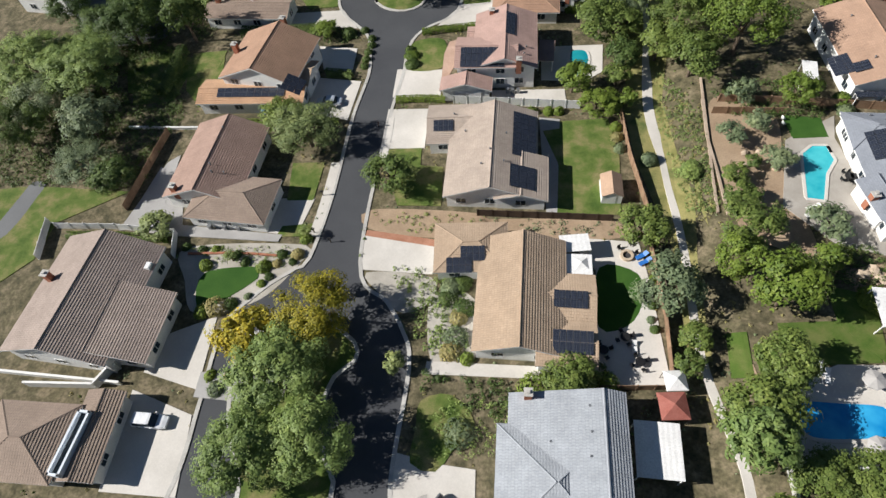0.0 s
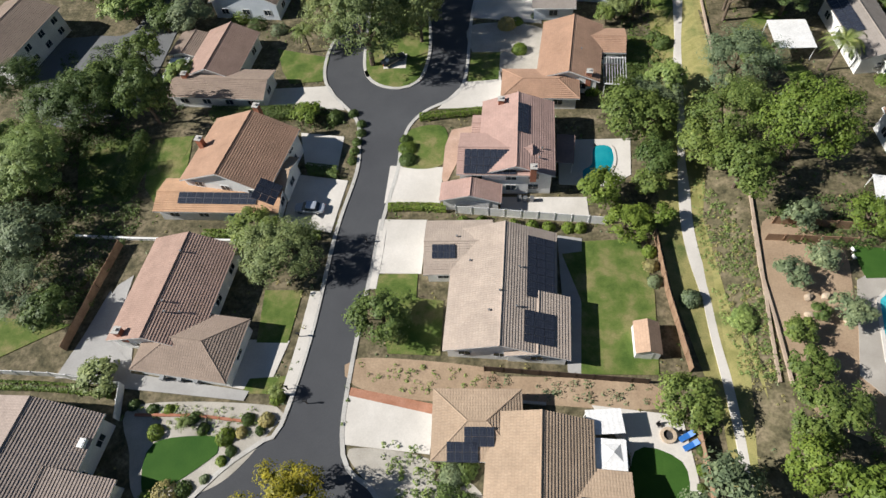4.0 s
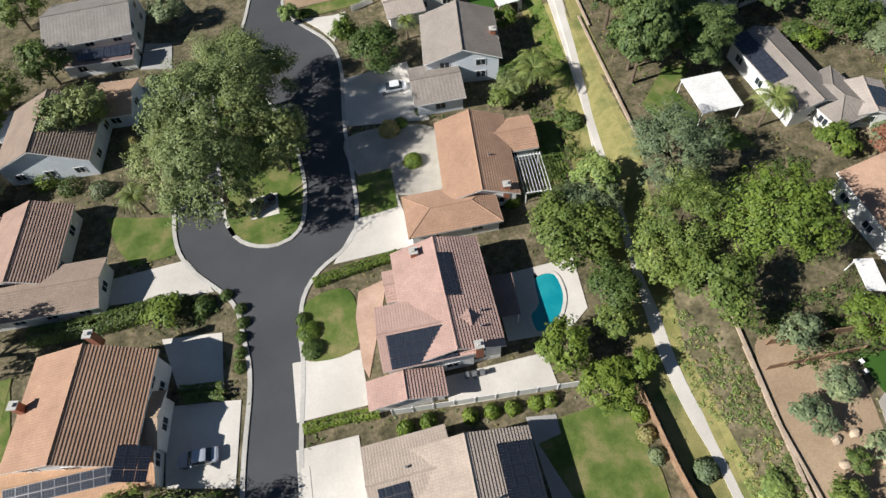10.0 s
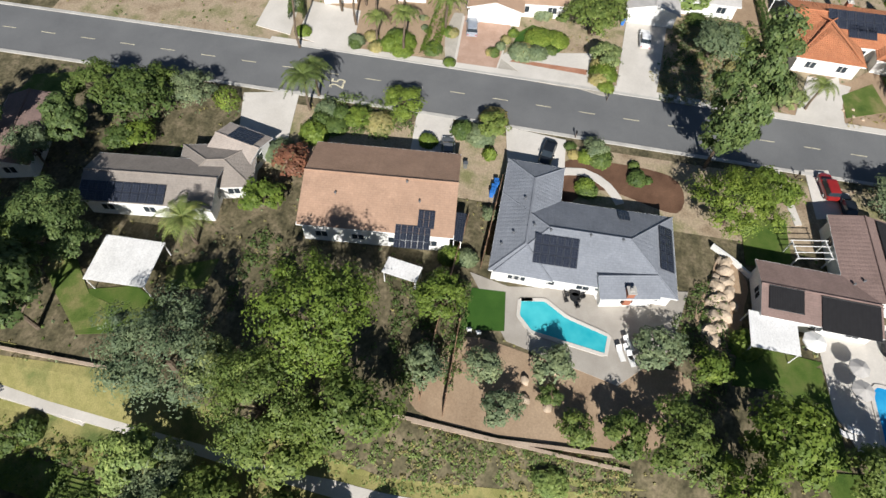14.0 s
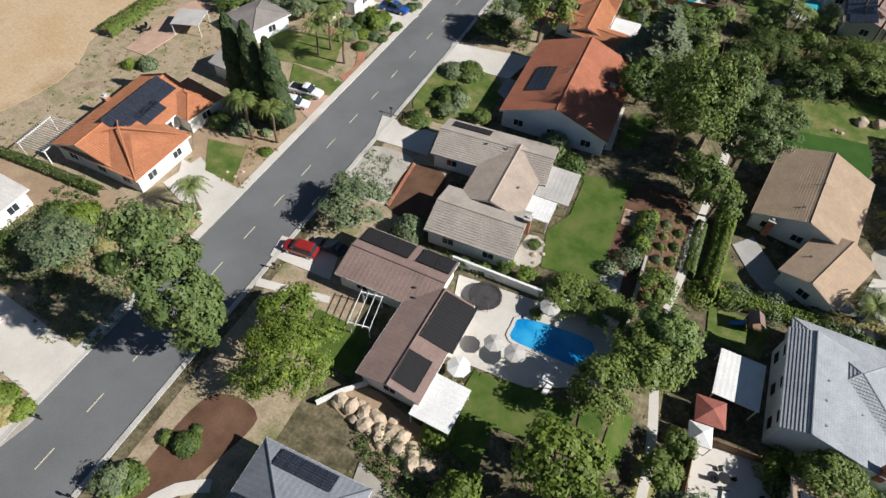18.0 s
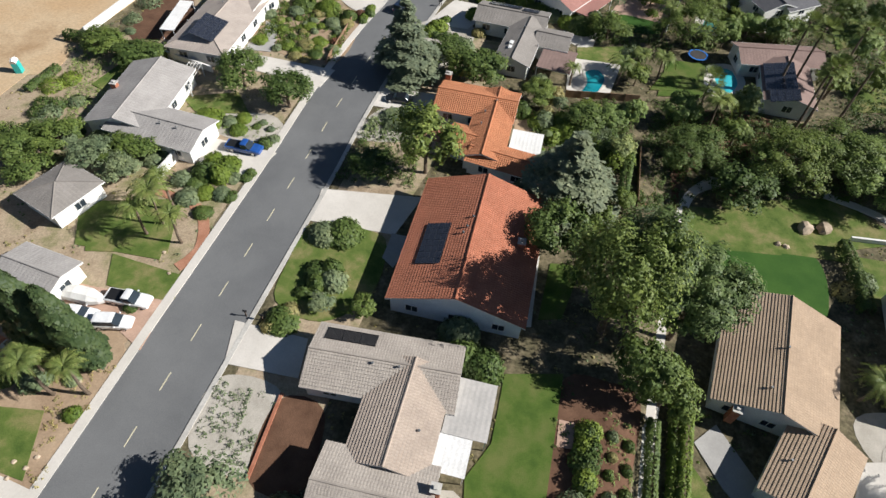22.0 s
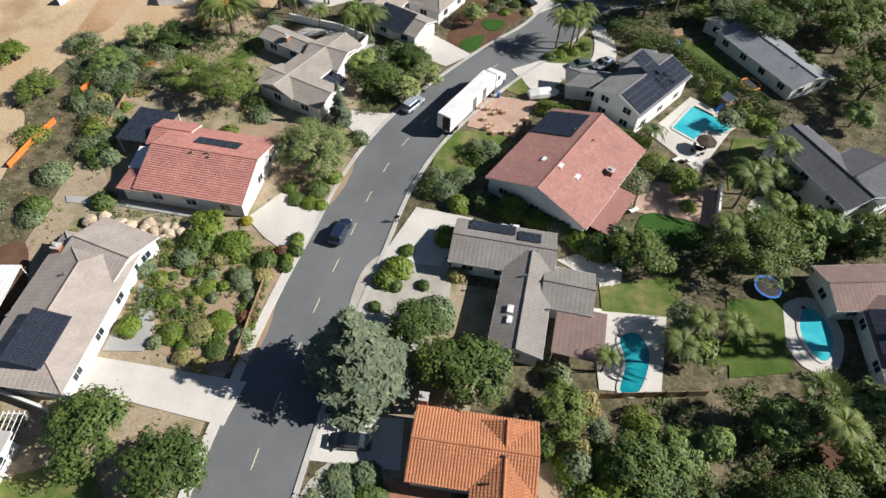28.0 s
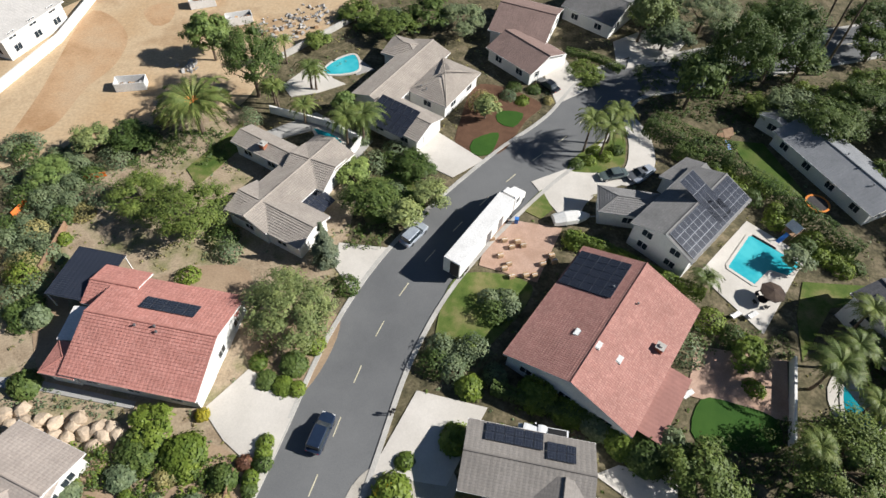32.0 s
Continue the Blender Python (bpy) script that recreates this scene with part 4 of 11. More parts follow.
def catslide(h, x0, ridge, x1, y0, y1, low, top, high, roof, wall):
    """A two-storey volume with a ridge along y: a long low slope to the west (x0) and a short high one to the east (x1)."""
    g = ground_z(x1, y0)
    h.matrix_world = pose(x1, y0, g)
    h["placed"] = 1
    COVERED.append([(x0, y0), (x1, y0), (x1, y1), (x0, y1)])
    off = Vector((-x1, -y0, 0))
    for nm, face_y in (("wall", y0 + 0.4), ("wall", y1 - 0.6)):
        bm = bmesh.new()
        prof = [(x0 + 0.5, -0.3), (x1 - 0.5, -0.3), (x1 - 0.5, high - 0.1), (ridge, top - 0.1), (x0 + 0.5, low + 0.1)]
        loft(bm, [(0.0, prof), (0.2, prof)])
        bmesh.ops.transform(bm, matrix=Matrix(((0, 1, 0, -x1), (1, 0, 0, face_y - y0), (0, 0, 1, 0), (0, 0, 0, 1))), verts=bm.verts)
        bmesh.ops.recalc_face_normals(bm, faces=bm.faces[:])
        part(nm, bm, wall, h)
    for xa, xb, zt in ((x0 + 0.5, x0 + 0.7, low), (x1 - 0.7, x1 - 0.5, high - 0.1)):
        bm = bmesh.new()
        box(bm, xa - x1, xb - x1, 0.6, y1 - y0 - 0.6, -0.3, zt)
        part("wall", bm, wall, h)
    for z0 in (1.0, 3.3):
        for k in range(3):
            c = (y1 - y0) * (k + 0.5) / 3
            bm = bmesh.new()
            box(bm, -0.498, -0.45, c - 0.85, c + 0.85, z0 - 0.08, z0 + 1.2)
            w = part("window", bm, "white_paint", h)
            bm = bmesh.new()
            box(bm, -0.448, -0.43, c - 0.75, c + 0.75, z0, z0 + 1.12)
            part("pane", bm, "glass", w)
    for xe, ze, e in ((x0, low, -1), (x1, high, 1)):
        bm = bmesh.new()
        uvl = bm.loops.layers.uv.new("UVMap")
        run = Vector((ridge - xe, 0, top - ze))
        up = run.normalized()
        ey = Vector((0, e, 0))
        slope_geo(bm, uvl, Vector((xe, y0 if e > 0 else y1, ze + 0.06)) + off, ey, ey.cross(up), up, y1 - y0, run.length, 0, 0, 0.38)
        part("roof_slope", bm, roof, h)
        bm = bmesh.new()
        box(bm, xe - x1 - 0.03, xe - x1 + 0.03, 0, y1 - y0, ze - 0.17, ze + 0.04)
        part("fascia", bm, "white_paint", h)
    bm = bmesh.new()
    tube(bm, [(ridge - x1, 0, top + 0.08), (ridge - x1, y1 - y0, top + 0.08)], [0.13, 0.13], 6)
    bm.loops.layers.uv.new("UVMap")
    part("ridge_cap", bm, roof, h)


def solar_array(x, y, z, yaw, tilt, wide, high, nx, ny):
    """A roof-top field of solar panels, each a framed dark glass plate."""
    top = roof_z(x, y)
    z = top - 0.02 if top is not None and abs(top - z) < 1.2 else z
    root = thing("solar_array", "dark blue-black solar panels on roof rails", "solar panels", x, y, z, 0)
    high = high / max(0.5, math.cos(radians(tilt)))
    m = pose(0, 0, 0, 0, 0, yaw) @ pose(0, 0, 0.2, tilt, 0, 0)
    w, h = wide / nx, high / ny
    bm = bmesh.new()
    box(bm, -w / 2 + 0.015, w / 2 - 0.015, -h / 2 + 0.015, h / 2 - 0.015, -0.02, 0.02)
    fr = to_mesh("panel", bm, "solar_frame")
    bm = bmesh.new()
    box(bm, -w / 2 + 0.05, w / 2 - 0.05, -h / 2 + 0.05, h / 2 - 0.05, 0.021, 0.028)
    cell = to_mesh("cell_plate", bm, "solar_cell")
    for i in range(nx):
        for j in range(ny):
            p = child("panel", fr, root, m @ pose((i + 0.5 - nx / 2) * w, (j + 0.5 - ny / 2) * h, 0))
            child("cell_plate", cell, p, Matrix())


def pool_mat(x, y, z, yaw, tilt, wide, high, nx, ny):
    top = roof_z(x, y)
    z = top + 0.02 if top is not None and abs(top - z) < 1.2 else z
    root = thing("solar_heating_mat", "black rubber pool heating mat on roof", "solar mat", x, y, z, 0)
    high = high / max(0.5, math.cos(radians(tilt)))
    m = pose(0, 0, 0, 0, 0, yaw) @ pose(0, 0, 0.12, tilt, 0, 0)
    w = wide / nx
    bm = bmesh.new()
    k = 28
    prof = [(-w / 2 + 0.03 + (w - 0.06) * i / k, 0.03 if i % 2 else 0.0) for i in range(k + 1)] + [(w / 2 - 0.03, -0.03), (-w / 2 + 0.03, -0.03)]
    ends = [[bm.verts.new((px, sy * high / 2, pz)) for px, pz in prof] for sy in (-1, 1)]
    for i in range(len(prof)):
        j = (i + 1) % len(prof)
        bm.faces.new((ends[0][i], ends[1][i], ends[1][j], ends[0][j]))
    bm.faces.new(ends[0])
    bm.faces.new(ends[1][::-1])
    me = to_mesh("mat", bm, "rubber_mat")
    for i in range(nx):
        child("mat", me, root, m @ pose((i + 0.5 - nx / 2) * w, 0, 0))
    for s in (-1, 1):
        bm = bmesh.new()
        tube(bm, [m @ Vector((-wide / 2, s * high / 2, 0.03)), m @ Vector((wide / 2, s * high / 2, 0.03))], [0.05, 0.05], 6)
        part("header_pipe", bm, "black_metal", root)


def on_house(h, x, y, z, yaw):
    return Matrix.Translation(-h.matrix_world.translation) @ pose(x, y, z, 0, 0, yaw)


def roof_vent(h, x, y, z, yaw):
    bm = bmesh.new()
    m = on_house(h, x, y, z, yaw)
    tube(bm, [m @ Vector((0, 0, -0.2)), m @ Vector((0, 0, 0.4))], [0.09, 0.09], 8)
    tube(bm, [m @ Vector((0, 0, 0.4)), m @ Vector((0, 0, 0.52))], [0.17, 0.13], 8)
    part("roof_vent", bm, "grey_metal", h, "grey metal vent pipe")


def chimney(h, x, y, z, yaw):
    bm = bmesh.new()
    m = on_house(h, x, y, z, yaw)
    box(bm, -0.45, 0.45, -0.45, 0.45, -2.0, 0.9, m)
    c = part("chimney", bm, "brick_red", h, "brick chimney")
    bm = bmesh.new()
    box(bm, -0.55, 0.55, -0.55, 0.55, 0.9, 1.02, m)
    box(bm, -0.2, 0.2, -0.2, 0.2, 1.02, 1.25, m)
    part("cap", bm, "kerb", c)


def skylight(h, x, y, z, yaw):
    bm = bmesh.new()
    m = on_house(h, x, y, z, yaw)
    box(bm, -0.55, 0.55, -0.4, 0.4, -0.3, 0.22, m)
    s = part("skylight", bm, "white_paint", h, "white domed skylight")
    bm = bmesh.new()
    box(bm, -0.45, 0.45, -0.3, 0.3, 0.223, 0.26, m)
    part("pane", bm, "lamp_clear", s)


def box_frame(h, x, y, z, yaw, width, length):
    """A long white-framed rooflight well on a house roof."""
    m = on_house(h, x, y, z, yaw)
    bm = bmesh.new()
    for a in ((-width / 2, width / 2, -length / 2, -length / 2 + 0.3), (-width / 2, width / 2, length / 2 - 0.3, length / 2),
              (-width / 2, -width / 2 + 0.3, -length / 2, length / 2), (width / 2 - 0.3, width / 2, -length / 2, length / 2)):
        box(bm, *a, -0.6, 0.9, m)
    w = part("rooflight_well", bm, "stucco_sky_tint", h, "long white-framed rooflight well")
    bm = bmesh.new()
    box(bm, -width / 2 + 0.3, width / 2 - 0.3, -length / 2 + 0.3, length / 2 - 0.3, 0.2, 0.3, m)
    part("pane", bm, "glass", w)


def fire_pit(x, y):
    root = thing("fire_pit", "round pale stone fire pit on the patio", "fire pit", x, y)
    bm = bmesh.new()
    ring_mesh(bm, 0.95, 0.35, 0.1, 0.5, 20)
    part("stone_ring", bm, "boulder", root)
    bm = bmesh.new()
    tube(bm, [(0, 0, 0.1), (0, 0, 0.22)], [0.58, 0.58], 16)
    part("ash_bed", bm, "canvas_dark", root)


def patio_cover(x, y, yaw, length, width, height, material="white_paint", label="white flat-roofed patio cover on posts"):
    root = thing("patio_cover", label, "patio cover", x, y, None, yaw)
    bm = bmesh.new()
    k = max(4, int(length / 0.3))
    prof = [(-length / 2 + length * i / k, height + (0.012 if i % 2 else 0.0)) for i in range(k + 1)]
    prof += [(length / 2, height - 0.07), (-length / 2, height - 0.07)]
    ends = [[bm.verts.new((px, sy * width / 2, pz)) for px, pz in prof] for sy in (-1, 1)]
    for i in range(len(prof)):
        j = (i + 1) % len(prof)
        bm.faces.new((ends[0][i], ends[1][i], ends[1][j], ends[0][j]))
    bm.faces.new(ends[0])
    bm.faces.new(ends[1][::-1])
    part("roof", bm, material, root)
    for s in (-1, 1):
        bm = bmesh.new()
        box(bm, -length / 2, length / 2, s * (width / 2 - 0.15) - 0.05, s * (width / 2 - 0.15) + 0.05, height - 0.24, height - 0.072)
        part("beam", bm, "white_paint", root)
    for sx in (-1, 1):
        for sy in (-1, 1):
            bm = bmesh.new()
            box(bm, sx * (length / 2 - 0.2) - 0.06, sx * (length / 2 - 0.2) + 0.06, sy * (width / 2 - 0.15) - 0.06, sy * (width / 2 - 0.15) + 0.06, -0.1, height - 0.242)
            part("post", bm, "white_paint", root)


def pergola(x, y, yaw, length, width, height, gap=0.5):
    root = thing("pergola", "white slatted pergola on posts", "pergola", x, y, None, yaw)
    bm = bmesh.new()
    box(bm, -0.03, 0.03, -width / 2, width / 2, -0.08, 0.0)
    slat = to_mesh("slat", bm, "white_paint")
    n = int(length / gap)
    for i in range(n + 1):
        child("slat", slat, root, pose(-length / 2 + i * length / n, 0, height))
    for s in (-1, 1):
        bm = bmesh.new()
        box(bm, -length / 2, length / 2, s * (width / 2 - 0.3) - 0.06, s * (width / 2 - 0.3) + 0.06, height - 0.25, height - 0.085)
        part("beam", bm, "white_paint", root)
        for sx in (-1, 1):
            bm = bmesh.new()
            box(bm, sx * (length / 2 - 0.2) - 0.07, sx * (length / 2 - 0.2) + 0.07, s * (width / 2 - 0.3) - 0.07, s * (width / 2 - 0.3) + 0.07, -0.1, height - 0.252)
            part("post", bm, "white_paint", root)


# ---- cars ----
WHEEL = {}


def wheel_parts(root, x, y, r, w):
    key = (round(r, 2), round(w, 2))
    if key not in WHEEL:
        bm = bmesh.new()
        tube(bm, [(0, -w / 2, 0), (0, -w / 2 + 0.04, 0), (0, w / 2 - 0.04, 0), (0, w / 2, 0)], [r * 0.9, r, r, r * 0.9], 18)
        tyre = to_mesh("tyre", bm, "rubber")
        bm = bmesh.new()
        tube(bm, [(0, -w / 2 - 0.012, 0), (0, w / 2 + 0.012, 0)], [r * 0.62, r * 0.62], 14)
        WHEEL[key] = tyre, to_mesh("rim", bm, "chrome")
    tyre, rim = WHEEL[key]
    t = child("wheel", tyre, root, pose(x, y, r))
    child("rim", rim, t, Matrix())


def loft(bm, sections):
    """A closed body through cross-sections: each is (x, list of (y, z))."""
    rings = [[bm.verts.new((x, y, z)) for y, z in ring] for x, ring in sections]
    k = len(rings[0])
    for a, b in zip(rings, rings[1:]):
        for i in range(k):
            bm.faces.new((a[i], a[(i + 1) % k], b[(i + 1) % k], b[i]))
    bm.faces.new(rings[0][::-1])
    bm.faces.new(rings[-1])
    bmesh.ops.recalc_face_normals(bm, faces=bm.faces[:])


def car(x, y, yaw, kind, colour):
    """A parked car, its nose along yaw. kind: sedan, suv, pickup or van."""
    ln, wd, belt, top = {"sedan": (4.8, 1.82, 0.88, 1.43), "suv": (4.8, 1.9, 1.02, 1.72), "pickup": (5.7, 1.98, 1.1, 1.85), "van": (5.1, 1.95, 1.1, 1.9)}[kind]
    words = {"sedan": "saloon car", "suv": "sport utility car", "pickup": "pickup truck", "van": "minivan"}[kind]
    root = thing("car" if kind != "pickup" else "pickup_truck", f"{colour.replace('_', ' ')} {words} parked on the ground", "car", x, y, None, yaw)
    root.location.z += 0.09
    hl, hw, low = ln / 2, wd / 2, 0.28

    def ring(w, z0, z1):
        r = 0.12
        return [(-w + r, z0), (w - r, z0), (w, z0 + r), (w, z1 - r * 1.2), (w - r, z1), (-w + r, z1), (-w, z1 - r * 1.2), (-w, z0 + r)]
    bm = bmesh.new()
    hood = belt - 0.08
    if kind == "pickup":
        body = [(-hl, ring(hw * 0.96, 0.5, belt)), (-hl + 0.1, ring(hw, low + 0.1, belt)), (0.2, ring(hw, low, belt)), (1.2, ring(hw, low, belt)), (hl - 0.5, ring(hw * 0.98, low, hood + 0.02)), (hl, ring(hw * 0.9, 0.4, hood - 0.1))]
    else:
        body = [(-hl, ring(hw * 0.86, 0.45, belt - 0.1)), (-hl + 0.25, ring(hw * 0.97, low, belt - 0.02)), (-0.9, ring(hw, low, belt)), (0.9, ring(hw, low, belt)), (hl - 0.5, ring(hw * 0.96, low, hood - 0.06)), (hl, ring(hw * 0.8, 0.4, hood - 0.2))]
    loft(bm, body)
    part("body", bm, "paint_" + colour, root)
    rear = {"sedan": -1.65, "suv": -2.1, "van": -2.3, "pickup": -0.35}[kind]
    front = {"sedan": 1.1, "suv": 1.15, "van": 1.6, "pickup": 1.4}[kind]
    rk = 0.55 if kind == "sedan" else 0.2
    bm = bmesh.new()
    cab = lambda w, z: [(-w, belt - 0.02), (w, belt - 0.02), (w * 0.86, z - 0.04), (w * 0.78, z), (-w * 0.78, z), (-w * 0.86, z - 0.04)]
    loft(bm, [(rear, cab(hw * 0.9, belt + 0.05)), (rear + rk, cab(hw * 0.95, top - 0.06)), (front - 0.75, cab(hw * 0.95, top - 0.05)), (front, cab(hw * 0.9, belt + 0.04))])
    part("cabin_glass", bm, "glass", root)
    bm = bmesh.new()
    loft(bm, [(rear + rk - 0.08, [(-hw * 0.76, top - 0.07), (hw * 0.76, top - 0.07), (hw * 0.7, top - 0.02), (-hw * 0.7, top - 0.02)]),
              (rear + rk + 0.2, [(-hw * 0.8, top - 0.07), (hw * 0.8, top - 0.07), (hw * 0.72, top + 0.02), (-hw * 0.72, top + 0.02)]),
              (front - 1.0, [(-hw * 0.8, top - 0.07), (hw * 0.8, top - 0.07), (hw * 0.72, top + 0.02), (-hw * 0.72, top + 0.02)]),
              (front - 0.68, [(-hw * 0.76, top - 0.09), (hw * 0.76, top - 0.09), (hw * 0.7, top - 0.03), (-hw * 0.7, top - 0.03)])])
    part("roof", bm, "paint_" + colour, root)
    if kind == "pickup":
        bm = bmesh.new()
        box(bm, -hl + 0.2, rear - 0.12, -hw + 0.16, hw - 0.16, belt - 0.03, belt + 0.006)
        part("load_bed", bm, "black_metal", root, "open dark load bed")
    for sy in (-1, 1):
        bm = bmesh.new()
        box(bm, hl - 0.22, hl - 0.04, sy * hw * 0.62 - 0.18, sy * hw * 0.62 + 0.18, hood - 0.3, hood - 0.17)
        part("headlight", bm, "lamp_clear", root)
        bm = bmesh.new()
        box(bm, -hl - 0.01, -hl + 0.12, sy * hw * 0.68 - 0.14, sy * hw * 0.68 + 0.14, belt - 0.32, belt - 0.16)
        part("tail_light", bm, "lamp_red", root)
        bm = bmesh.new()
        box(bm, front - 0.55, front - 0.4, sy * (hw + 0.08) - 0.1, sy * (hw + 0.08) + 0.1, belt, belt + 0.13)
        part("mirror", bm, "paint_" + colour, root)
        for wx in (hl * 0.62, -hl * 0.6):
            wheel_parts(root, wx, sy * (hw - 0.11), 0.34 if kind != "pickup" else 0.4, 0.22)
    return root


def kerb_line(line, label, top=0.13):
    bm = bmesh.new()
    ribbon(bm, line, 0.28, -0.05, top)
    tagged(part("kerb", bm, "kerb"), label, "kerb", kind="structure")


def street(pts, material):
    slab("road", "dark smooth asphalt residential street", "road", material, pts, True, 0.0)
    ring = curve_points(pts, True)
    kerb_line(ring + ring[:2], "pale concrete kerb and gutter")


def island(pts):
    ring = curve_points(pts, True)
    slab("traffic_island", "planted grass island in the street", "island", "lawn", pts, True, 0.1103)
    kerb_line(ring + ring[:2], "pale concrete island kerb", 0.16)


def dry_verge_list(pts):
    slab("grass_verge", "yellowing dry grass beside the footpath", "grass", "dry_grass", pts, False)


def footpath_poly(*pts):
    slab("garden_path", "pale stone garden path", "path", "concrete", pts, False)


def parking_road(pts):
    slab("road", "grey asphalt turning area beside the park", "road", "asphalt_old", pts, True)


ROADS = []


def main_road(pts):
    """The wide residential road: asphalt, kerbs, broken centre line and the painted speed limit."""
    line = curve_points(pts, False, 2.0)
    ROADS.append(line)
    bm = bmesh.new()
    ribbon(bm, line, 5.35, -0.2, 0.02)
    tagged(part("road", bm, "asphalt_old"), "worn grey asphalt road with broken centre line", "road", kind="structure")
    for s in (-1, 1):
        bm = bmesh.new()
        ribbon(bm, line, 0.3, -0.05, 0.14, s * 5.5)
        tagged(part("kerb", bm, "kerb"), "pale concrete kerb and gutter", "kerb", kind="structure")
    total = [0.0]
    for a, b in zip(line, line[1:]):
        total.append(total[-1] + math.dist(a, b))
    at = min(range(len(line)), key=lambda i: abs(line[i][1] - 11.9))
    start = total[at] % 6.75
    k = 0
    while start + 6.75 * k < total[-1] - 2:
        s = start + 6.75 * k
        k += 1
        i = max(j for j in range(len(line)) if total[j] <= s)
        a, b = line[i], line[min(i + 1, len(line) - 1)]
        seg = math.dist(a, b) or 1.0
        d = ((b[0] - a[0]) / seg, (b[1] - a[1]) / seg)
        c = (a[0] + d[0] * (s - total[i]), a[1] + d[1] * (s - total[i]))
        bm = bmesh.new()
        ribbon(bm, [(c[0] - d[0] * 1.2, c[1] - d[1] * 1.2), (c[0] + d[0] * 1.2, c[1] + d[1] * 1.2)], 0.06, 0.0, 0.026)
        tagged(part("lane_mark", bm, "road_paint"), "worn pale centre line dash", "road marking", kind="structure")


def inside(p, ring):
    x, y = p
    hit = False
    for (ax, ay), (bx, by) in zip(ring, ring[1:] + ring[:1]):
        if (ay > y) != (by > y) and x < (bx - ax) * (y - ay) / (by - ay) + ax:
            hit = not hit
    return hit


def ground_cover(kind, height, cover, pts):
    """Low mixed planting: many tufts of leaves scattered over a bed, thick and thin by turns."""
    pts = list(pts)
    xs, ys = [p[0] for p in pts], [p[1] for p in pts]
    x0, y0 = sum(xs) / len(xs), sum(ys) / len(ys)
    g0 = ground_z(x0, y0)
    rng = np.random.default_rng(int(abs(x0 * 13 + y0 * 7)) + 3)
    area = (max(xs) - min(xs)) * (max(ys) - min(ys))
    tries = int(min(4200, area * 2.6 * cover))
    pos, nor = [], []
    for _ in range(tries):
        p = (rng.uniform(min(xs), max(xs)), rng.uniform(min(ys), max(ys)))
        thick = noise.noise((p[0] * 0.22, p[1] * 0.22, 3.0 + height))
        if not inside(p, pts) or thick < -0.25 + 0.3 * rng.random() - 0.25 * cover:
            continue
        r = (0.22 + 0.42 * rng.random()) * (0.55 + 0.5 * height)
        h = height * (0.5 + 0.9 * rng.random()) * (0.8 + max(0, thick))
        m = int(7 + 20 * r)
        d = sphere_dirs(rng, m)
        d[:, 2] = np.abs(d[:, 2])
        q = d * np.array([r, r, h]) + np.array([p[0], p[1], ground_z(*p)])
        pos.append(q - np.array([x0, y0, g0]))
        nor.append(d + np.array([0, 0, 0.4]))
    if not pos:
        return
    ob = new("ground_cover", leaf_data("ground_cover", np.concatenate(pos), np.concatenate(nor), 0.15 if height < 0.6 else 0.19, "leaf_" + kind, rng, 1.4))
    ob.location = (x0, y0, g0)
    tagged(ob, {"lime": "bright green low garden planting", "oak": "dense dark green low undergrowth", "dry": "dry straw-coloured weeds and low scrub", "olive": "grey-green low shrubs and succulents",
                "pepper": "light green grasses and low shrubs", "gold": "yellow-green flowering low plants"}[kind], "plants", kind="stuff")


# ---- small things ----
def ring_mesh(bm, r, w, z0, z1, n=28):
    line = [(math.cos(k * math.tau / n) * r, math.sin(k * math.tau / n) * r) for k in range(n)]
    vs = [[bm.verts.new((x * f, y * f, z)) for f, z in ((1 - w / r, z0), (1, z0), (1, z1), (1 - w / r, z1))] for x, y in line]
    for i in range(n):
        a, b = vs[i], vs[(i + 1) % n]
        for k in range(4):
            bm.faces.new((a[k], b[k], b[(k + 1) % 4], a[(k + 1) % 4]))


def trampoline(x, y, r, colour, label):
    root = thing("trampoline", label, "trampoline", x, y)
    bm = bmesh.new()
    ring_mesh(bm, r, 0.32, 0.78, 0.84)
    part("safety_pad", bm, colour, root)
    bm = bmesh.new()
    tube(bm, [(0, 0, 0.77), (0, 0, 0.79)], [r - 0.3, r - 0.3], 28)
    part("jumping_mat", bm, "canvas_dark", root)
    for k in range(6):
        a = k * math.tau / 6
        bm = bmesh.new()
        tube(bm, [(math.cos(a) * (r - 0.1), math.sin(a) * (r - 0.1), -0.05), (math.cos(a) * (r - 0.1), math.sin(a) * (r - 0.1), 2.2 if colour == "canvas_dark" else 0.78)], [0.03, 0.03], 6)
        part("leg", bm, "grey_metal", root)


def parasol(x, y, r, material, label, h=2.5):
    root = thing("parasol", label, "parasol", x, y)
    bm = bmesh.new()
    n = 8
    rim = [bm.verts.new((math.cos(k * math.tau / n) * r, math.sin(k * math.tau / n) * r, h - 0.45)) for k in range(n)]
    low = [bm.verts.new((math.cos(k * math.tau / n) * r, math.sin(k * math.tau / n) * r, h - 0.6)) for k in range(n)]
    top = bm.verts.new((0, 0, h))
    for k in range(n):
        bm.faces.new((rim[k], rim[(k + 1) % n], top))
        bm.faces.new((low[k], low[(k + 1) % n], rim[(k + 1) % n], rim[k]))
    part("canopy", bm, material, root)
    bm = bmesh.new()
    tube(bm, [(0, 0, 0), (0, 0, h + 0.1)], [0.03, 0.025], 8)
    part("pole", bm, "grey_metal", root)
    bm = bmesh.new()
    tube(bm, [(0, 0, 0), (0, 0, 0.1)], [0.3, 0.26], 12)
    part("base", bm, "black_metal", root)


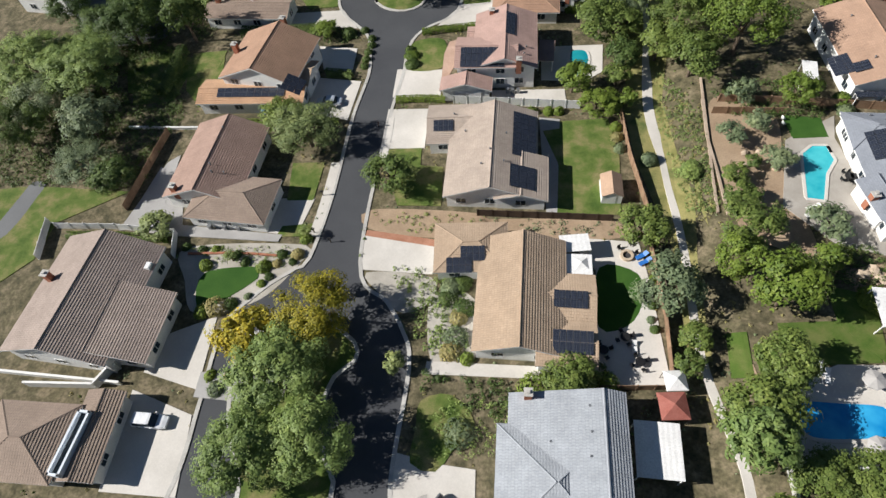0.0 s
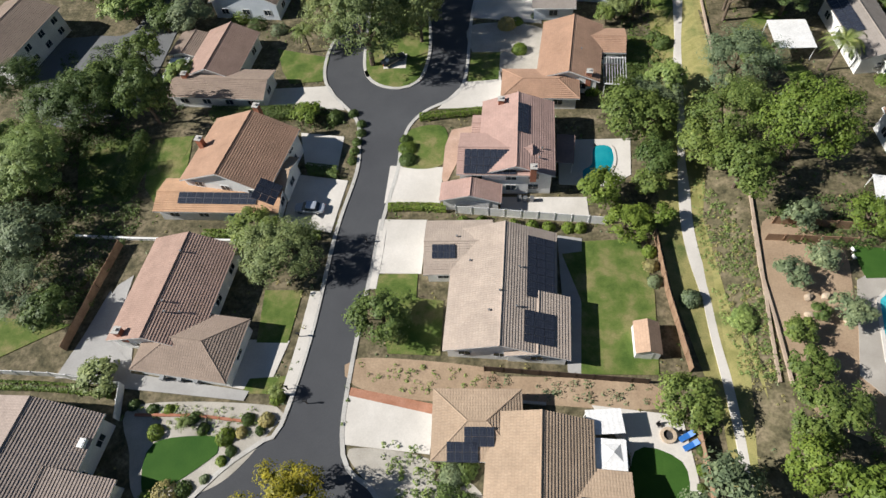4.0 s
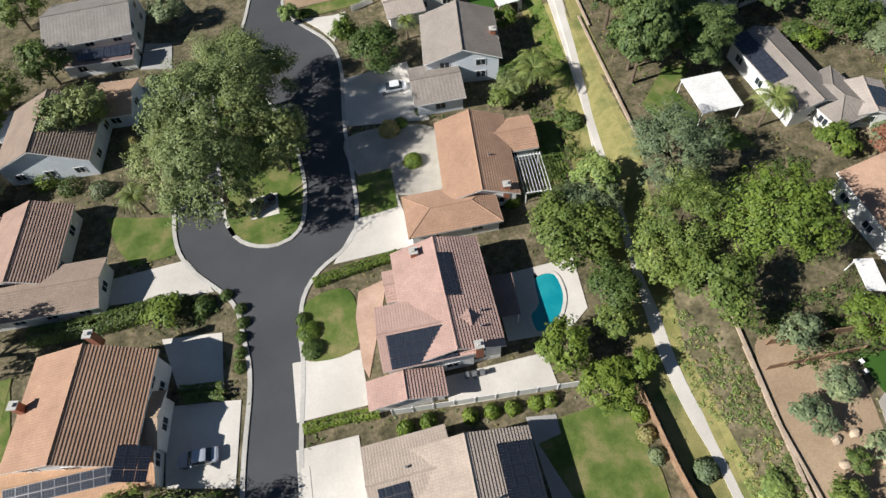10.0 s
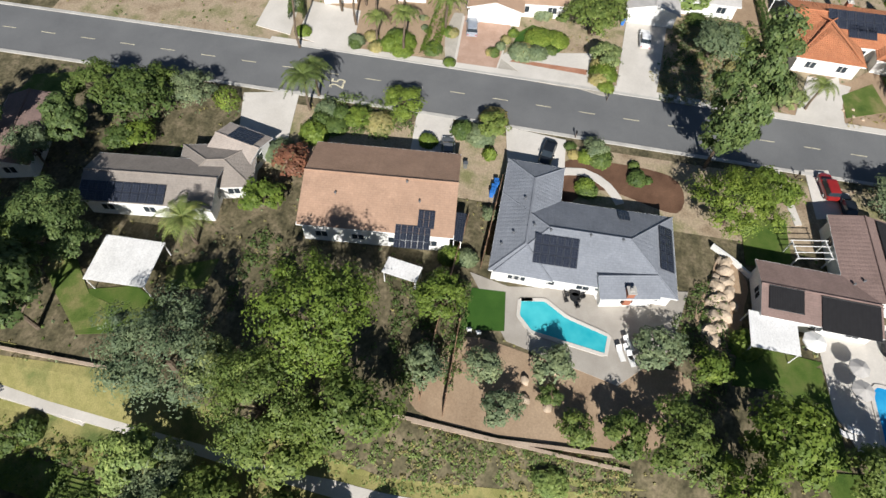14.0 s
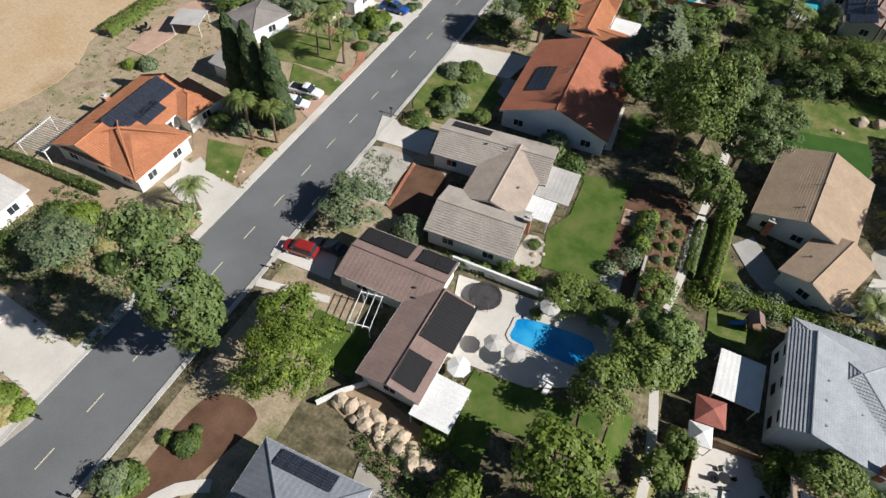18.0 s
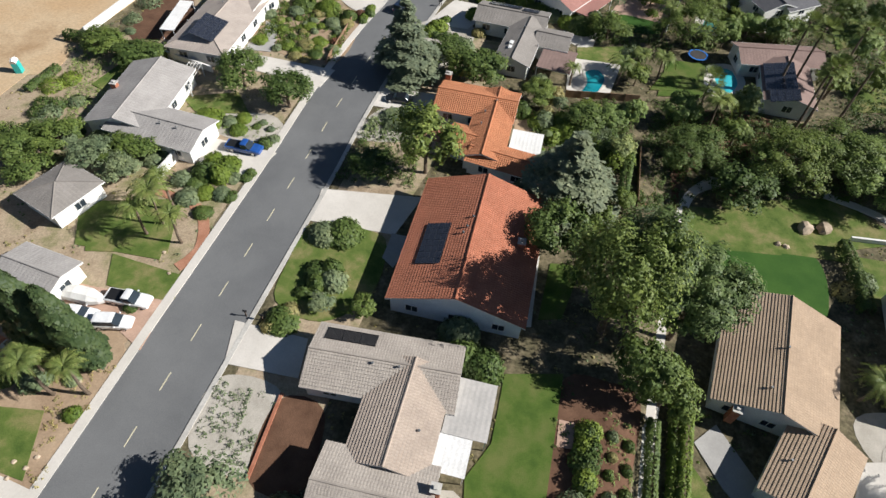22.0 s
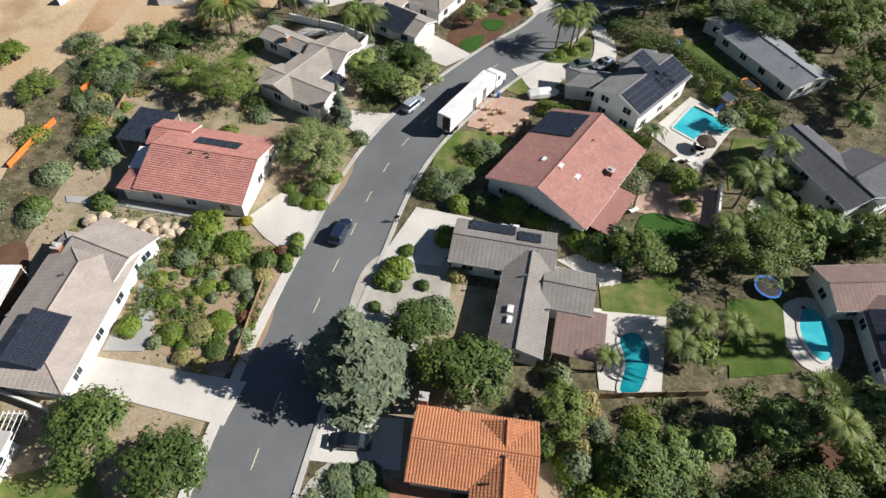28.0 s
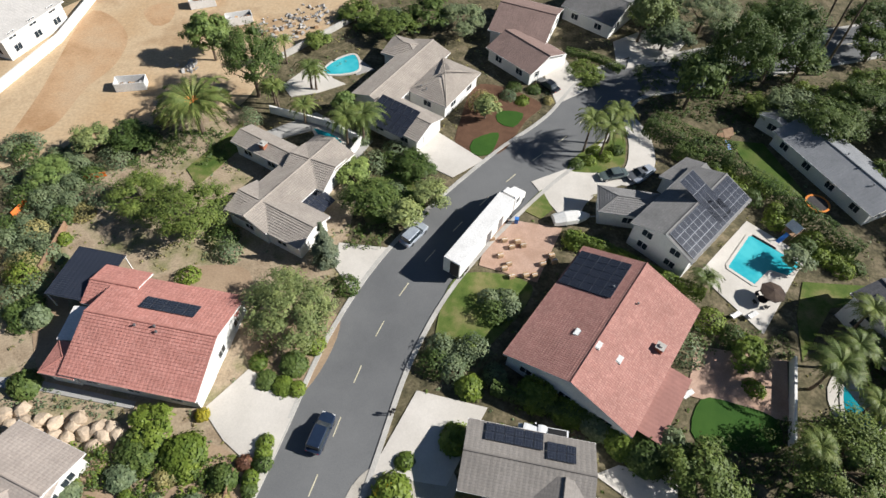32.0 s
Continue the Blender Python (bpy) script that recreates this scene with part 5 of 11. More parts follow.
def gazebo(x, y, yaw, w, material, label):
    root = thing("gazebo", label, "gazebo", x, y, None, yaw)
    bm = bmesh.new()
    for s, z, f in ((1.0, 2.3, 1.0),):
        c = [bm.verts.new((sx * w / 2, sy * w / 2, 2.3)) for sx, sy in ((-1, -1), (1, -1), (1, 1), (-1, 1))]
        lo = [bm.verts.new((sx * w / 2, sy * w / 2, 2.1)) for sx, sy in ((-1, -1), (1, -1), (1, 1), (-1, 1))]
        t = bm.verts.new((0, 0, 3.1))
        for k in range(4):
            bm.faces.new((c[k], c[(k + 1) % 4], t))
            bm.faces.new((lo[k], lo[(k + 1) % 4], c[(k + 1) % 4], c[k]))
    part("canopy", bm, material, root)
    for sx in (-1, 1):
        for sy in (-1, 1):
            bm = bmesh.new()
            tube(bm, [(sx * (w / 2 - 0.08), sy * (w / 2 - 0.08), -0.05), (sx * (w / 2 - 0.08), sy * (w / 2 - 0.08), 2.28)], [0.05, 0.05], 6)
            part("post", bm, "black_metal", root)


def shed(x, y, yaw, w, d, h):
    root = thing("garden_shed", "cream timber garden shed with tan gable roof", "shed", x, y, None, yaw)
    bm = bmesh.new()
    box(bm, -w / 2, w / 2, -d / 2, d / 2, -0.1, h)
    for s in (-1, 1):
        v = [bm.verts.new((px, s * d / 2, pz)) for px, pz in ((-w / 2, h), (w / 2, h), (0, h + 0.75))]
        bm.faces.new(v)
    part("wall", bm, "stucco_white", root)
    for s in (-1, 1):
        bm = bmesh.new()
        uvl = bm.loops.layers.uv.new("UVMap")
        vs = [bm.verts.new(c) for c in ((s * (w / 2 + 0.15), -d / 2 - 0.15, h - 0.08), (s * (w / 2 + 0.15), d / 2 + 0.15, h - 0.08), (0, d / 2 + 0.15, h + 0.8), (0, -d / 2 - 0.15, h + 0.8))]
        lo = [bm.verts.new(v.co - Vector((0, 0, 0.07))) for v in vs]
        f = bm.faces.new(vs)
        for lp, uv in zip(f.loops, ((0, 0), (d, 0), (d, w / 2), (0, w / 2))):
            lp[uvl].uv = uv
        for k in range(4):
            bm.faces.new((vs[k], lo[k], lo[(k + 1) % 4], vs[(k + 1) % 4]))
        part("roof_slope", bm, "shingle_tan", root)
    bm = bmesh.new()
    box(bm, -0.6, 0.6, -d / 2 - 0.04, -d / 2 - 0.004, 0.0, 1.8)
    part("door", bm, "white_paint", root)


ROCKS = {}


def boulder(x, y, r=0.8):
    k = int(abs(x * 10 + y * 7)) % 4
    if k not in ROCKS:
        bm = bmesh.new()
        bmesh.ops.create_icosphere(bm, subdivisions=2, radius=1.0)
        for v in bm.verts:
            v.co *= 0.85 + 0.35 * noise.noise(v.co * 1.1 + Vector((k * 5, 0, 0)))
            v.co.z *= 0.7
        ROCKS[k] = to_mesh("boulder", bm, "boulder")
    ob = new("boulder", ROCKS[k])
    ob.matrix_world = pose(x, y, ground_z(x, y) + 0.25 * r, 0, 0, (x * 77) % 360) @ Matrix.Diagonal((r, r * 0.85, r, 1))
    tagged(ob, "rounded pale tan garden boulder", "boulder", "boulders in the gardens")


def carton(x, y, yaw=0.0, s=0.8, h=0.7):
    root = thing("moving_box", "brown wrapped furniture box on the terrace", "box", x, y, None, yaw, "boxes beside the truck")
    bm = bmesh.new()
    box(bm, -s / 2, s / 2, -s * 0.4, s * 0.4, 0.03, h)
    bmesh.ops.bevel(bm, geom=bm.edges[:], offset=0.03, segments=1, affect="EDGES")
    part("carton", bm, "cardboard", root)
    bm = bmesh.new()
    box(bm, -s / 2 - 0.004, s / 2 + 0.004, -0.04, 0.04, 0.034, h + 0.004)
    part("tape", bm, "white_paint", root, "pale packing tape")


def bin_can(x, y, colour="plastic_blue"):
    root = thing("wheelie_bin", {"plastic_blue": "blue plastic wheeled rubbish bin", "black_metal": "black plastic wheeled rubbish bin", "grey_metal": "grey plastic wheeled rubbish bin"}[colour], "bin", x, y)
    bm = bmesh.new()
    loft(bm, [(-0.26, [(-0.24, 0.05), (0.24, 0.05), (0.3, 1.0), (-0.3, 1.0)]), (0.26, [(-0.24, 0.05), (0.24, 0.05), (0.3, 1.0), (-0.3, 1.0)])])
    part("body", bm, colour, root)
    bm = bmesh.new()
    box(bm, -0.32, 0.32, -0.33, 0.33, 1.003, 1.07)
    part("lid", bm, colour, root)


def patio_table(x, y, chairs=4):
    root = thing("patio_table", "dark metal round patio table", "table", x, y)
    bm = bmesh.new()
    tube(bm, [(0, 0, 0.7), (0, 0, 0.74)], [0.65, 0.65], 20)
    part("tabletop", bm, "black_metal", root)
    bm = bmesh.new()
    tube(bm, [(0, 0, 0.02), (0, 0, 0.04), (0, 0, 0.1), (0, 0, 0.7)], [0.3, 0.3, 0.05, 0.05], 10)
    part("pedestal", bm, "black_metal", root)
    for k in range(chairs):
        a = k * math.tau / chairs + 0.4
        garden_chair(x + math.cos(a) * 1.05, y + math.sin(a) * 1.05, math.degrees(a))


CHAIR = {}


def garden_chair(x, y, yaw, white=False):
    if white not in CHAIR:
        root = thing("garden_chair", "white garden armchair on the patio" if white else "dark metal garden chair beside a table", "chair", x, y, None, yaw, "garden chairs")
        mt = "white_paint" if white else "black_metal"
        bm = bmesh.new()
        box(bm, -0.25, 0.25, -0.25, 0.25, 0.4, 0.46)
        part("seat", bm, mt, root)
        bm = bmesh.new()
        box(bm, 0.2, 0.26, -0.25, 0.25, 0.47, 0.95)
        part("backrest", bm, mt, root)
        for sx in (-1, 1):
            for sy in (-1, 1):
                bm = bmesh.new()
                tube(bm, [(sx * 0.21, sy * 0.21, 0.0), (sx * 0.21, sy * 0.21, 0.4)], [0.025, 0.025], 6)
                part("leg", bm, mt, root)
        CHAIR[white] = root
        return root
    return copy_thing(CHAIR[white], pose(x, y, ground_z(x, y), 0, 0, yaw))


def lounger(x, y, yaw, material="white_paint", label="white poolside sun lounger"):
    root = thing("sun_lounger", label, "lounger", x, y, None, yaw, "sun loungers")
    bm = bmesh.new()
    box(bm, -0.95, 0.45, -0.32, 0.32, 0.28, 0.36)
    part("mattress", bm, material, root)
    bm = bmesh.new()
    box(bm, 0.0, 0.7, -0.32, 0.32, 0.0, 0.07, pose(0.45, 0, 0.3, 0, -35, 0))
    part("backrest", bm, material, root)
    for sx in (-0.8, 0.35):
        for sy in (-0.27, 0.27):
            bm = bmesh.new()
            tube(bm, [(sx, sy, 0), (sx, sy, 0.28)], [0.025, 0.025], 6)
            part("leg", bm, "grey_metal", root)


def street_post(x, y, h=1.2, box_on=True):
    root = thing("mailbox", "dark kerbside mailbox on a post", "mailbox", x, y)
    bm = bmesh.new()
    box(bm, -0.06, 0.06, -0.06, 0.06, -0.1, h - 0.1)
    part("post", bm, "wood_dark", root)
    bm = bmesh.new()
    tube(bm, [(-0.25, 0, h), (0.25, 0, h)], [0.13, 0.13], 10)
    part("letter_box", bm, "black_metal", root)


def skip_bin(x, y, yaw, length=5.0, width=2.3, h=1.7):
    root = thing("skip", "white open steel waste skip on the dirt", "skip", x, y, None, yaw)
    for sx, nm in ((-1, "end_wall"), (1, "end_wall")):
        bm = bmesh.new()
        box(bm, sx * length / 2 - 0.05, sx * length / 2 + 0.05, -width / 2, width / 2, 0.1, h)
        part(nm, bm, "white_paint", root)
    for sy in (-1, 1):
        bm = bmesh.new()
        box(bm, -length / 2 + 0.052, length / 2 - 0.052, sy * width / 2 - 0.05, sy * width / 2 + 0.05, 0.1, h)
        part("side_wall", bm, "white_paint", root)
    bm = bmesh.new()
    box(bm, -length / 2, length / 2, -width / 2, width / 2, 0.0, 0.098)
    part("floor", bm, "black_metal", root)
    rng = random.Random(int(abs(x)))
    for _ in range(9):
        bm = bmesh.new()
        s = rng.uniform(0.2, 0.5)
        box(bm, -s, s, -s * 0.6, s * 0.6, -0.15, 0.15, pose(rng.uniform(-length / 2 + 0.6, length / 2 - 0.6), rng.uniform(-0.6, 0.6), rng.uniform(0.5, h - 0.2), rng.uniform(-30, 30), rng.uniform(-30, 30), rng.uniform(0, 180)))
        part("debris", bm, rng.choice(["cardboard", "concrete_grey", "wood_fence"]), root)


def rubble(x, y, r, n=40):
    rng = random.Random(int(abs(x * 3 + y)))
    bm = bmesh.new()
    for _ in range(n):
        a, d, s = rng.uniform(0, 6.28), r * rng.random() ** 0.6, rng.uniform(0.12, 0.45)
        box(bm, -s, s, -s * 0.7, s * 0.7, -s * 0.4, s * 0.4, pose(math.cos(a) * d, math.sin(a) * d, 0.15 + 0.3 * (1 - d / r), rng.uniform(-40, 40), rng.uniform(-40, 40), rng.uniform(0, 180)))
    ob = part("rubble", bm, "concrete_grey")
    ob.location = (x, y, ground_z(x, y))
    tagged(ob, "heap of grey and white builders' rubble", "rubble", kind="stuff")


def safety_net(pts, h=1.0):
    bm = bmesh.new()
    ribbon(bm, curve_points(pts, False, 0.6), 0.03, -0.1, h)
    ob = part("safety_fence", bm, "orange_net")
    tagged(ob, "orange plastic site safety fence", "fence")


def portable_toilet(x, y, yaw=0):
    root = thing("portable_toilet", "teal plastic portable toilet cabin", "toilet", x, y, None, yaw)
    bm = bmesh.new()
    box(bm, -0.55, 0.55, -0.55, 0.55, 0.0, 2.1)
    part("cabin", bm, "plastic_teal", root)
    bm = bmesh.new()
    tube(bm, [(0, -0.6, 2.12), (0, 0, 2.3), (0, 0.6, 2.12)], [0.5, 0.58, 0.5], 8)
    part("roof", bm, "white_paint", root)
    bm = bmesh.new()
    box(bm, 0.553, 0.58, -0.4, 0.4, 0.1, 1.95)
    part("door", bm, "plastic_teal", root)


def swing_set(x, y, yaw, roof="plastic_teal"):
    root = thing("play_house", "wooden garden play frame with small roof", "play frame", x, y, None, yaw)
    for sx in (-1, 1):
        for sy in (-1, 1):
            bm = bmesh.new()
            box(bm, sx * 0.8 - 0.06, sx * 0.8 + 0.06, sy * 0.8 - 0.06, sy * 0.8 + 0.06, -0.05, 2.2)
            part("post", bm, "wood_fence", root)
    bm = bmesh.new()
    box(bm, -0.9, 0.9, -0.9, 0.9, 1.1, 1.2)
    part("platform", bm, "wood_fence", root)
    for s in (-1, 1):
        bm = bmesh.new()
        box(bm, 0.0, 1.35, -1.0, 1.0, 0, 0.06, pose(0, 0, 2.9, 0, 40 if s > 0 else 140, 0))
        part("roof_panel", bm, roof, root)
    bm = bmesh.new()
    box(bm, 0.9, 3.0, -0.3, 0.3, -0.03, 0.03, pose(0.05, 0, 1.6, 0, 30, 0))
    part("slide", bm, "plastic_blue", root)


def garage_door(h, x, y, yaw, width):
    m = Matrix.Translation(-h.matrix_world.translation) @ pose(x, y, ground_z(x, y), 0, 0, yaw)
    for k in range(4):
        bm = bmesh.new()
        box(bm, -width / 2, width / 2, -0.09, -0.01, 0.02 + k * 0.54, 0.53 + k * 0.54, m)
        part("garage_door_panel", bm, "white_paint", h)


def lorry(x, y, yaw):
    """A long white removal lorry: tractor unit and box trailer, nose along yaw."""
    root = thing("removal_lorry", "long white articulated removal lorry at the kerb", "truck", x, y, None, yaw)
    root.location.z += 0.06
    bm = bmesh.new()
    box(bm, -9.6, 5.0, -1.3, 1.3, 1.15, 4.1)
    bmesh.ops.bevel(bm, geom=bm.edges[:], offset=0.05, segments=1, affect="EDGES")
    part("trailer_box", bm, "white_paint", root)
    bm = bmesh.new()
    box(bm, -9.63, -9.605, -1.15, 0.2, 1.3, 3.9)
    part("open_rear_door", bm, "black_metal", root, "dark open rear doorway")
    bm = bmesh.new()
    box(bm, -9.0, 4.6, -0.5, 0.5, 0.8, 1.148)
    part("chassis", bm, "black_metal", root)
    for sx in (-2.0, 1.2):
        bm = bmesh.new()
        box(bm, sx - 0.6, sx + 0.6, -1.33, -1.302, 1.3, 3.5)
        part("side_door", bm, "grey_metal", root)
    bm = bmesh.new()
    loft(bm, [(5.5, [(-1.2, 1.0), (1.2, 1.0), (1.2, 3.6), (1.0, 3.9), (-1.0, 3.9), (-1.2, 3.6)]), (7.0, [(-1.2, 0.6), (1.2, 0.6), (1.2, 3.3), (1.0, 3.55), (-1.0, 3.55), (-1.2, 3.3)]),
              (7.9, [(-1.2, 0.5), (1.2, 0.5), (1.2, 2.1), (1.1, 2.2), (-1.1, 2.2), (-1.2, 2.1)]), (9.4, [(-1.05, 0.45), (1.05, 0.45), (1.05, 1.6), (0.9, 1.75), (-0.9, 1.75), (-1.05, 1.6)])])
    part("cab", bm, "white_paint", root)
    bm = bmesh.new()
    loft(bm, [(7.05, [(-1.0, 2.45), (1.0, 2.45), (0.95, 3.35), (-0.95, 3.35)]), (7.25, [(-1.0, 2.45), (1.0, 2.45), (0.95, 3.15), (-0.95, 3.15)])])
    part("windscreen", bm, "glass", root)
    for sy in (-1, 1):
        bm = bmesh.new()
        box(bm, 6.0, 6.9, sy * 1.215 - 0.01, sy * 1.215 + 0.01, 2.2, 3.0)
        part("side_window", bm, "glass", root)
        bm = bmesh.new()
        tube(bm, [(5.3, sy * 1.05, 0.9), (5.3, sy * 1.05, 4.0)], [0.09, 0.09], 8)
        part("exhaust_stack", bm, "chrome", root)
        for wx in (-8.4, -7.2, 4.0, 5.2, 8.5):
            wheel_parts(root, wx, sy * 1.05, 0.5, 0.35)


def road_number(x, y, text):
    """The painted speed limit, read by drivers heading along the road."""
    cu = bpy.data.curves.new("speed_limit", "FONT")
    cu.body, cu.size, cu.align_x, cu.align_y, cu.extrude = text, 2.6, "CENTER", "CENTER", 0.004
    tmp = new("speed_limit", cu)
    dg = bpy.context.evaluated_depsgraph_get()
    me = bpy.data.meshes.new_from_object(tmp.evaluated_get(dg))
    bpy.data.objects.remove(tmp)
    me.materials.clear()
    me.materials.append(MATS["road_paint"])
    ob = new("speed_limit", me)
    ob.matrix_world = pose(x, y, ground_z(x, y) + 0.032, 0, 0, 0) @ Matrix.Diagonal((0.9, 1.25, 1, 1))
    tagged(ob, "white painted number 25 on the asphalt", "road marking", kind="structure")


def yard(pts):
    slab("yard_ground", "pale dry tan earth of the front yards", "ground", "yard_dirt", pts, False, 0.0083)


def brick_path(pts, width=1.3):
    strip("brick_path", "red brick garden walk", "path", "brick_paving", pts, width, 0.06)


def covered_boat(x, y, yaw):
    root = thing("covered_boat", "boat under a pale canvas cover on a trailer", "boat", x, y, None, yaw)
    bm = bmesh.new()
    arc = lambda w, h: [(-w, 0.5), (w, 0.5), (w * 0.95, 0.5 + h * 0.6), (w * 0.4, 0.5 + h), (-w * 0.4, 0.5 + h), (-w * 0.95, 0.5 + h * 0.6)]
    loft(bm, [(-2.7, arc(0.95, 0.9)), (-1.0, arc(1.1, 1.3)), (1.0, arc(1.05, 1.25)), (2.3, arc(0.6, 0.9)), (3.0, arc(0.12, 0.5))])
    part("canvas_cover", bm, "stucco_white", root)
    for sy in (-1, 1):
        wheel_parts(root, -0.6, sy * 1.0, 0.3, 0.2)
    bm = bmesh.new()
    box(bm, -2.6, 4.0, -0.08, 0.08, 0.36, 0.48)
    part("trailer_beam", bm, "grey_metal", root)


def weeds(count):
    """Tufts of weeds and litter on the bare earth between the yards, thick and thin by turns."""
    rng = np.random.default_rng(77)
    p = np.column_stack([rng.uniform(-60, 150, count), rng.uniform(-190, 150, count)])
    keep = np.ones(count, bool)
    for ring in COVERED:
        r = np.array(ring)
        if np.ptp(r[:, 0]) > 60 and np.ptp(r[:, 1]) > 120 and len(ring) < 14:
            continue
        box_in = np.where((p[:, 0] > r[:, 0].min()) & (p[:, 0] < r[:, 0].max()) & (p[:, 1] > r[:, 1].min()) & (p[:, 1] < r[:, 1].max()))[0]
        q, hit = p[box_in], np.zeros(len(box_in), bool)
        for (ax, ay), (bx, by) in zip(ring, ring[1:] + ring[:1]):
            if ay != by:
                hit ^= ((ay > q[:, 1]) != (by > q[:, 1])) & (q[:, 0] < (bx - ax) * (q[:, 1] - ay) / (by - ay) + ax)
        keep[box_in[hit]] = False
    for line in ROADS:
        for a in line:
            keep &= np.hypot(p[:, 0] - a[0], p[:, 1] - a[1]) > 6.6
    p = p[keep]
    thick = np.array([noise.noise((x * 0.16, y * 0.16, 9.0)) for x, y in p])
    p = p[thick + rng.normal(0, 0.2, len(p)) > -0.12]
    kind = np.array([noise.noise((x * 0.09, y * 0.09, 4.0)) for x, y in p]) + rng.normal(0, 0.2, len(p))
    for mat_name, label, sel in (("leaf_dry", "dry straw-coloured weeds on bare earth", kind < -0.05), ("leaf_olive", "grey-green weeds on bare earth", (kind >= -0.05) & (kind < 0.16)),
                                 ("leaf_laurel", "green weeds and seedlings on bare earth", kind >= 0.16)):
        q = p[sel]
        m = 8
        c = np.repeat(np.column_stack([q, [ground_z(x, y) for x, y in q]]), m, 0)
        d = sphere_dirs(rng, len(c))
        d[:, 2] = np.abs(d[:, 2])
        r = np.repeat(0.12 + 0.38 * rng.random(len(q)) ** 2, m)[:, None]
        ob = new("weeds", leaf_data("weeds", c + d * r * np.array([1, 1, 0.8]), d + np.array([0, 0, 0.5]), 0.2, mat_name, rng, 1.5))
        tagged(ob, label, "weeds", kind="stuff")


FAR = []


def far_shrub(kind, x, y, r, h):
    """A small shrub well away from the streets, kept for the joined planting."""
    FAR.append((kind, x, y, r, h))


def join_shrubs():
    """All the far shrubs as one planting of each leaf colour."""
    rng = np.random.default_rng(5)
    for mat_name in sorted(set(SHRUB_LEAF[f[0]] for f in FAR)):
        pos, nor = [], []
        for kind, x, y, r, h in FAR:
            if SHRUB_LEAF[kind] != mat_name:
                continue
            d = sphere_dirs(rng, int(150 + 260 * r))
            d[:, 2] = np.abs(d[:, 2])
            lob = sphere_dirs(rng, 6)
            k = 0.8 + 0.35 * np.max(d @ lob.T, axis=1) - 0.1 + rng.normal(0, 0.08, len(d))
            pos.append(d * k[:, None] * np.array([r, r, 0.85 * h]) + np.array([x, y, ground_z(x, y)]))
            nor.append(d + np.array([0, 0, 0.2]))
        ob = new("shrubs", leaf_data("shrubs", np.concatenate(pos), np.concatenate(nor), 0.24, mat_name, rng, 1.2))
        tagged(ob, "scattered rounded garden shrubs of mixed green", "shrubs", kind="stuff")

# houses west of the side street

h = house("brown hip-roofed tile house with a roof courtyard")
block(h, -59.86, 14.54, 0.24, 11.52, 9.89, 3.2, "hip", 20, "tile_brown", "stucco_white", 1)
block(h, -51.71, 15.97, -88.81, 11.47, 5.3, 2.8, "gable", 16, "tile_brown", "stucco_white", 1)

box_frame(h, -53.2, 14.6, 1.15, -4.0, 1.7, 8.0)

h = house("large dark brown tiled house with pale gable slope")
block(h, -60.48, 34.84, 85.1, 19.24, 16.26, 3.6, "gable", 22, "tile_dark", "stucco_white", 1)
block(h, -55.85, 31.47, 86.61, 10.99, 16.28, 2.9, "gable", 14, "tile_dark", "stucco_white", 1)

chimney(h, -66.2, 36.9, 3.2, 85)
skylight(h, -52.6, 40.0, 2.0, 85)

h = house("dark red-brown ribbed tile house with hipped front wing")
block(h, -49.12, 61.48, 86.52, 16.7, 13.02, 3.0, "gable", 22, "tile_redbrown", "stucco_white", 1)
block(h, -44.25, 53.88, -4.46, 13.68, 9.12, 2.7, "hip", 20, "tile_brown", "stucco_white", 1)

chimney(h, -53.6, 54.2, 2.2, 86)
for vx, vy in ((-48.6, 66.4), (-47.9, 57.2), (-48.5, 58.6), (-46.2, 57.6)):
    roof_vent(h, vx, vy, roof_z(vx, vy), 86)

h = house("two-storey white house with orange and brown tile roof")
block(h, -45.65, 85.44, 81.33, 13.56, 15.04, 4.8, "gable", 22, "tile_tanorange", "stucco_white", 1)
block(h, -47.82, 78.7, 0.87, 20.32, 6.6, 2.7, "gable", 14, "tile_orange", "stucco_white", 1)
block(h, -40.17, 83.12, -5.58, 6.23, 6.99, 3.2, "gable", 18, "tile_tan", "stucco_white", 1)
solar_array(-47.74, 77.63, 1.0, 0.87, 14.0, 12.73, 1.88, 9, 2)
solar_array(-39.24, 77.93, 2.5, 81.33, 22.0, 3.83, 3.32, 3, 3)

chimney(h, -52.2, 86.6, 4.0, 81)
chimney(h, -44.4, 93.4, 4.6, 81)

h = house("single-storey brown tile house with a low front wing")
block(h, -57.75, 111.9, 85.26, 13.36, 10.43, 3.0, "gable", 22, "tile_redbrown", "stucco_white", 1)
block(h, -65.55, 115.36, 84.12, 7.01, 6.09, 2.6, "gable", 12, "tile_brown", "stucco_white", 1)
block(h, -55.56, 104.15, -2.12, 18.24, 7.75, 2.7, "gable", 16, "tile_brown", "stucco_white", 1)

chimney(h, -62.2, 104.6, 1.6, -2)

h = house("white walled house with brown tile roof, sky-light blue in the wall colour")
block(h, -57.25, 132.77, 85.46, 13.23, 14.9, 3.8, "gable", 24, "tile_brown", "stucco_sky_tint", 1)
block(h, -48.26, 139.67, -3.69, 6.63, 8.72, 2.8, "gable", 18, "shingle_tan", "stucco_sky_tint", 1)

h = house("two-storey white house with grey tile roof beside the driveway")
block(h, -103.6, 115.86, 81.48, 18.25, 13.4, 5.2, "gable", 18, "tile_brown", "stucco_white", 1)

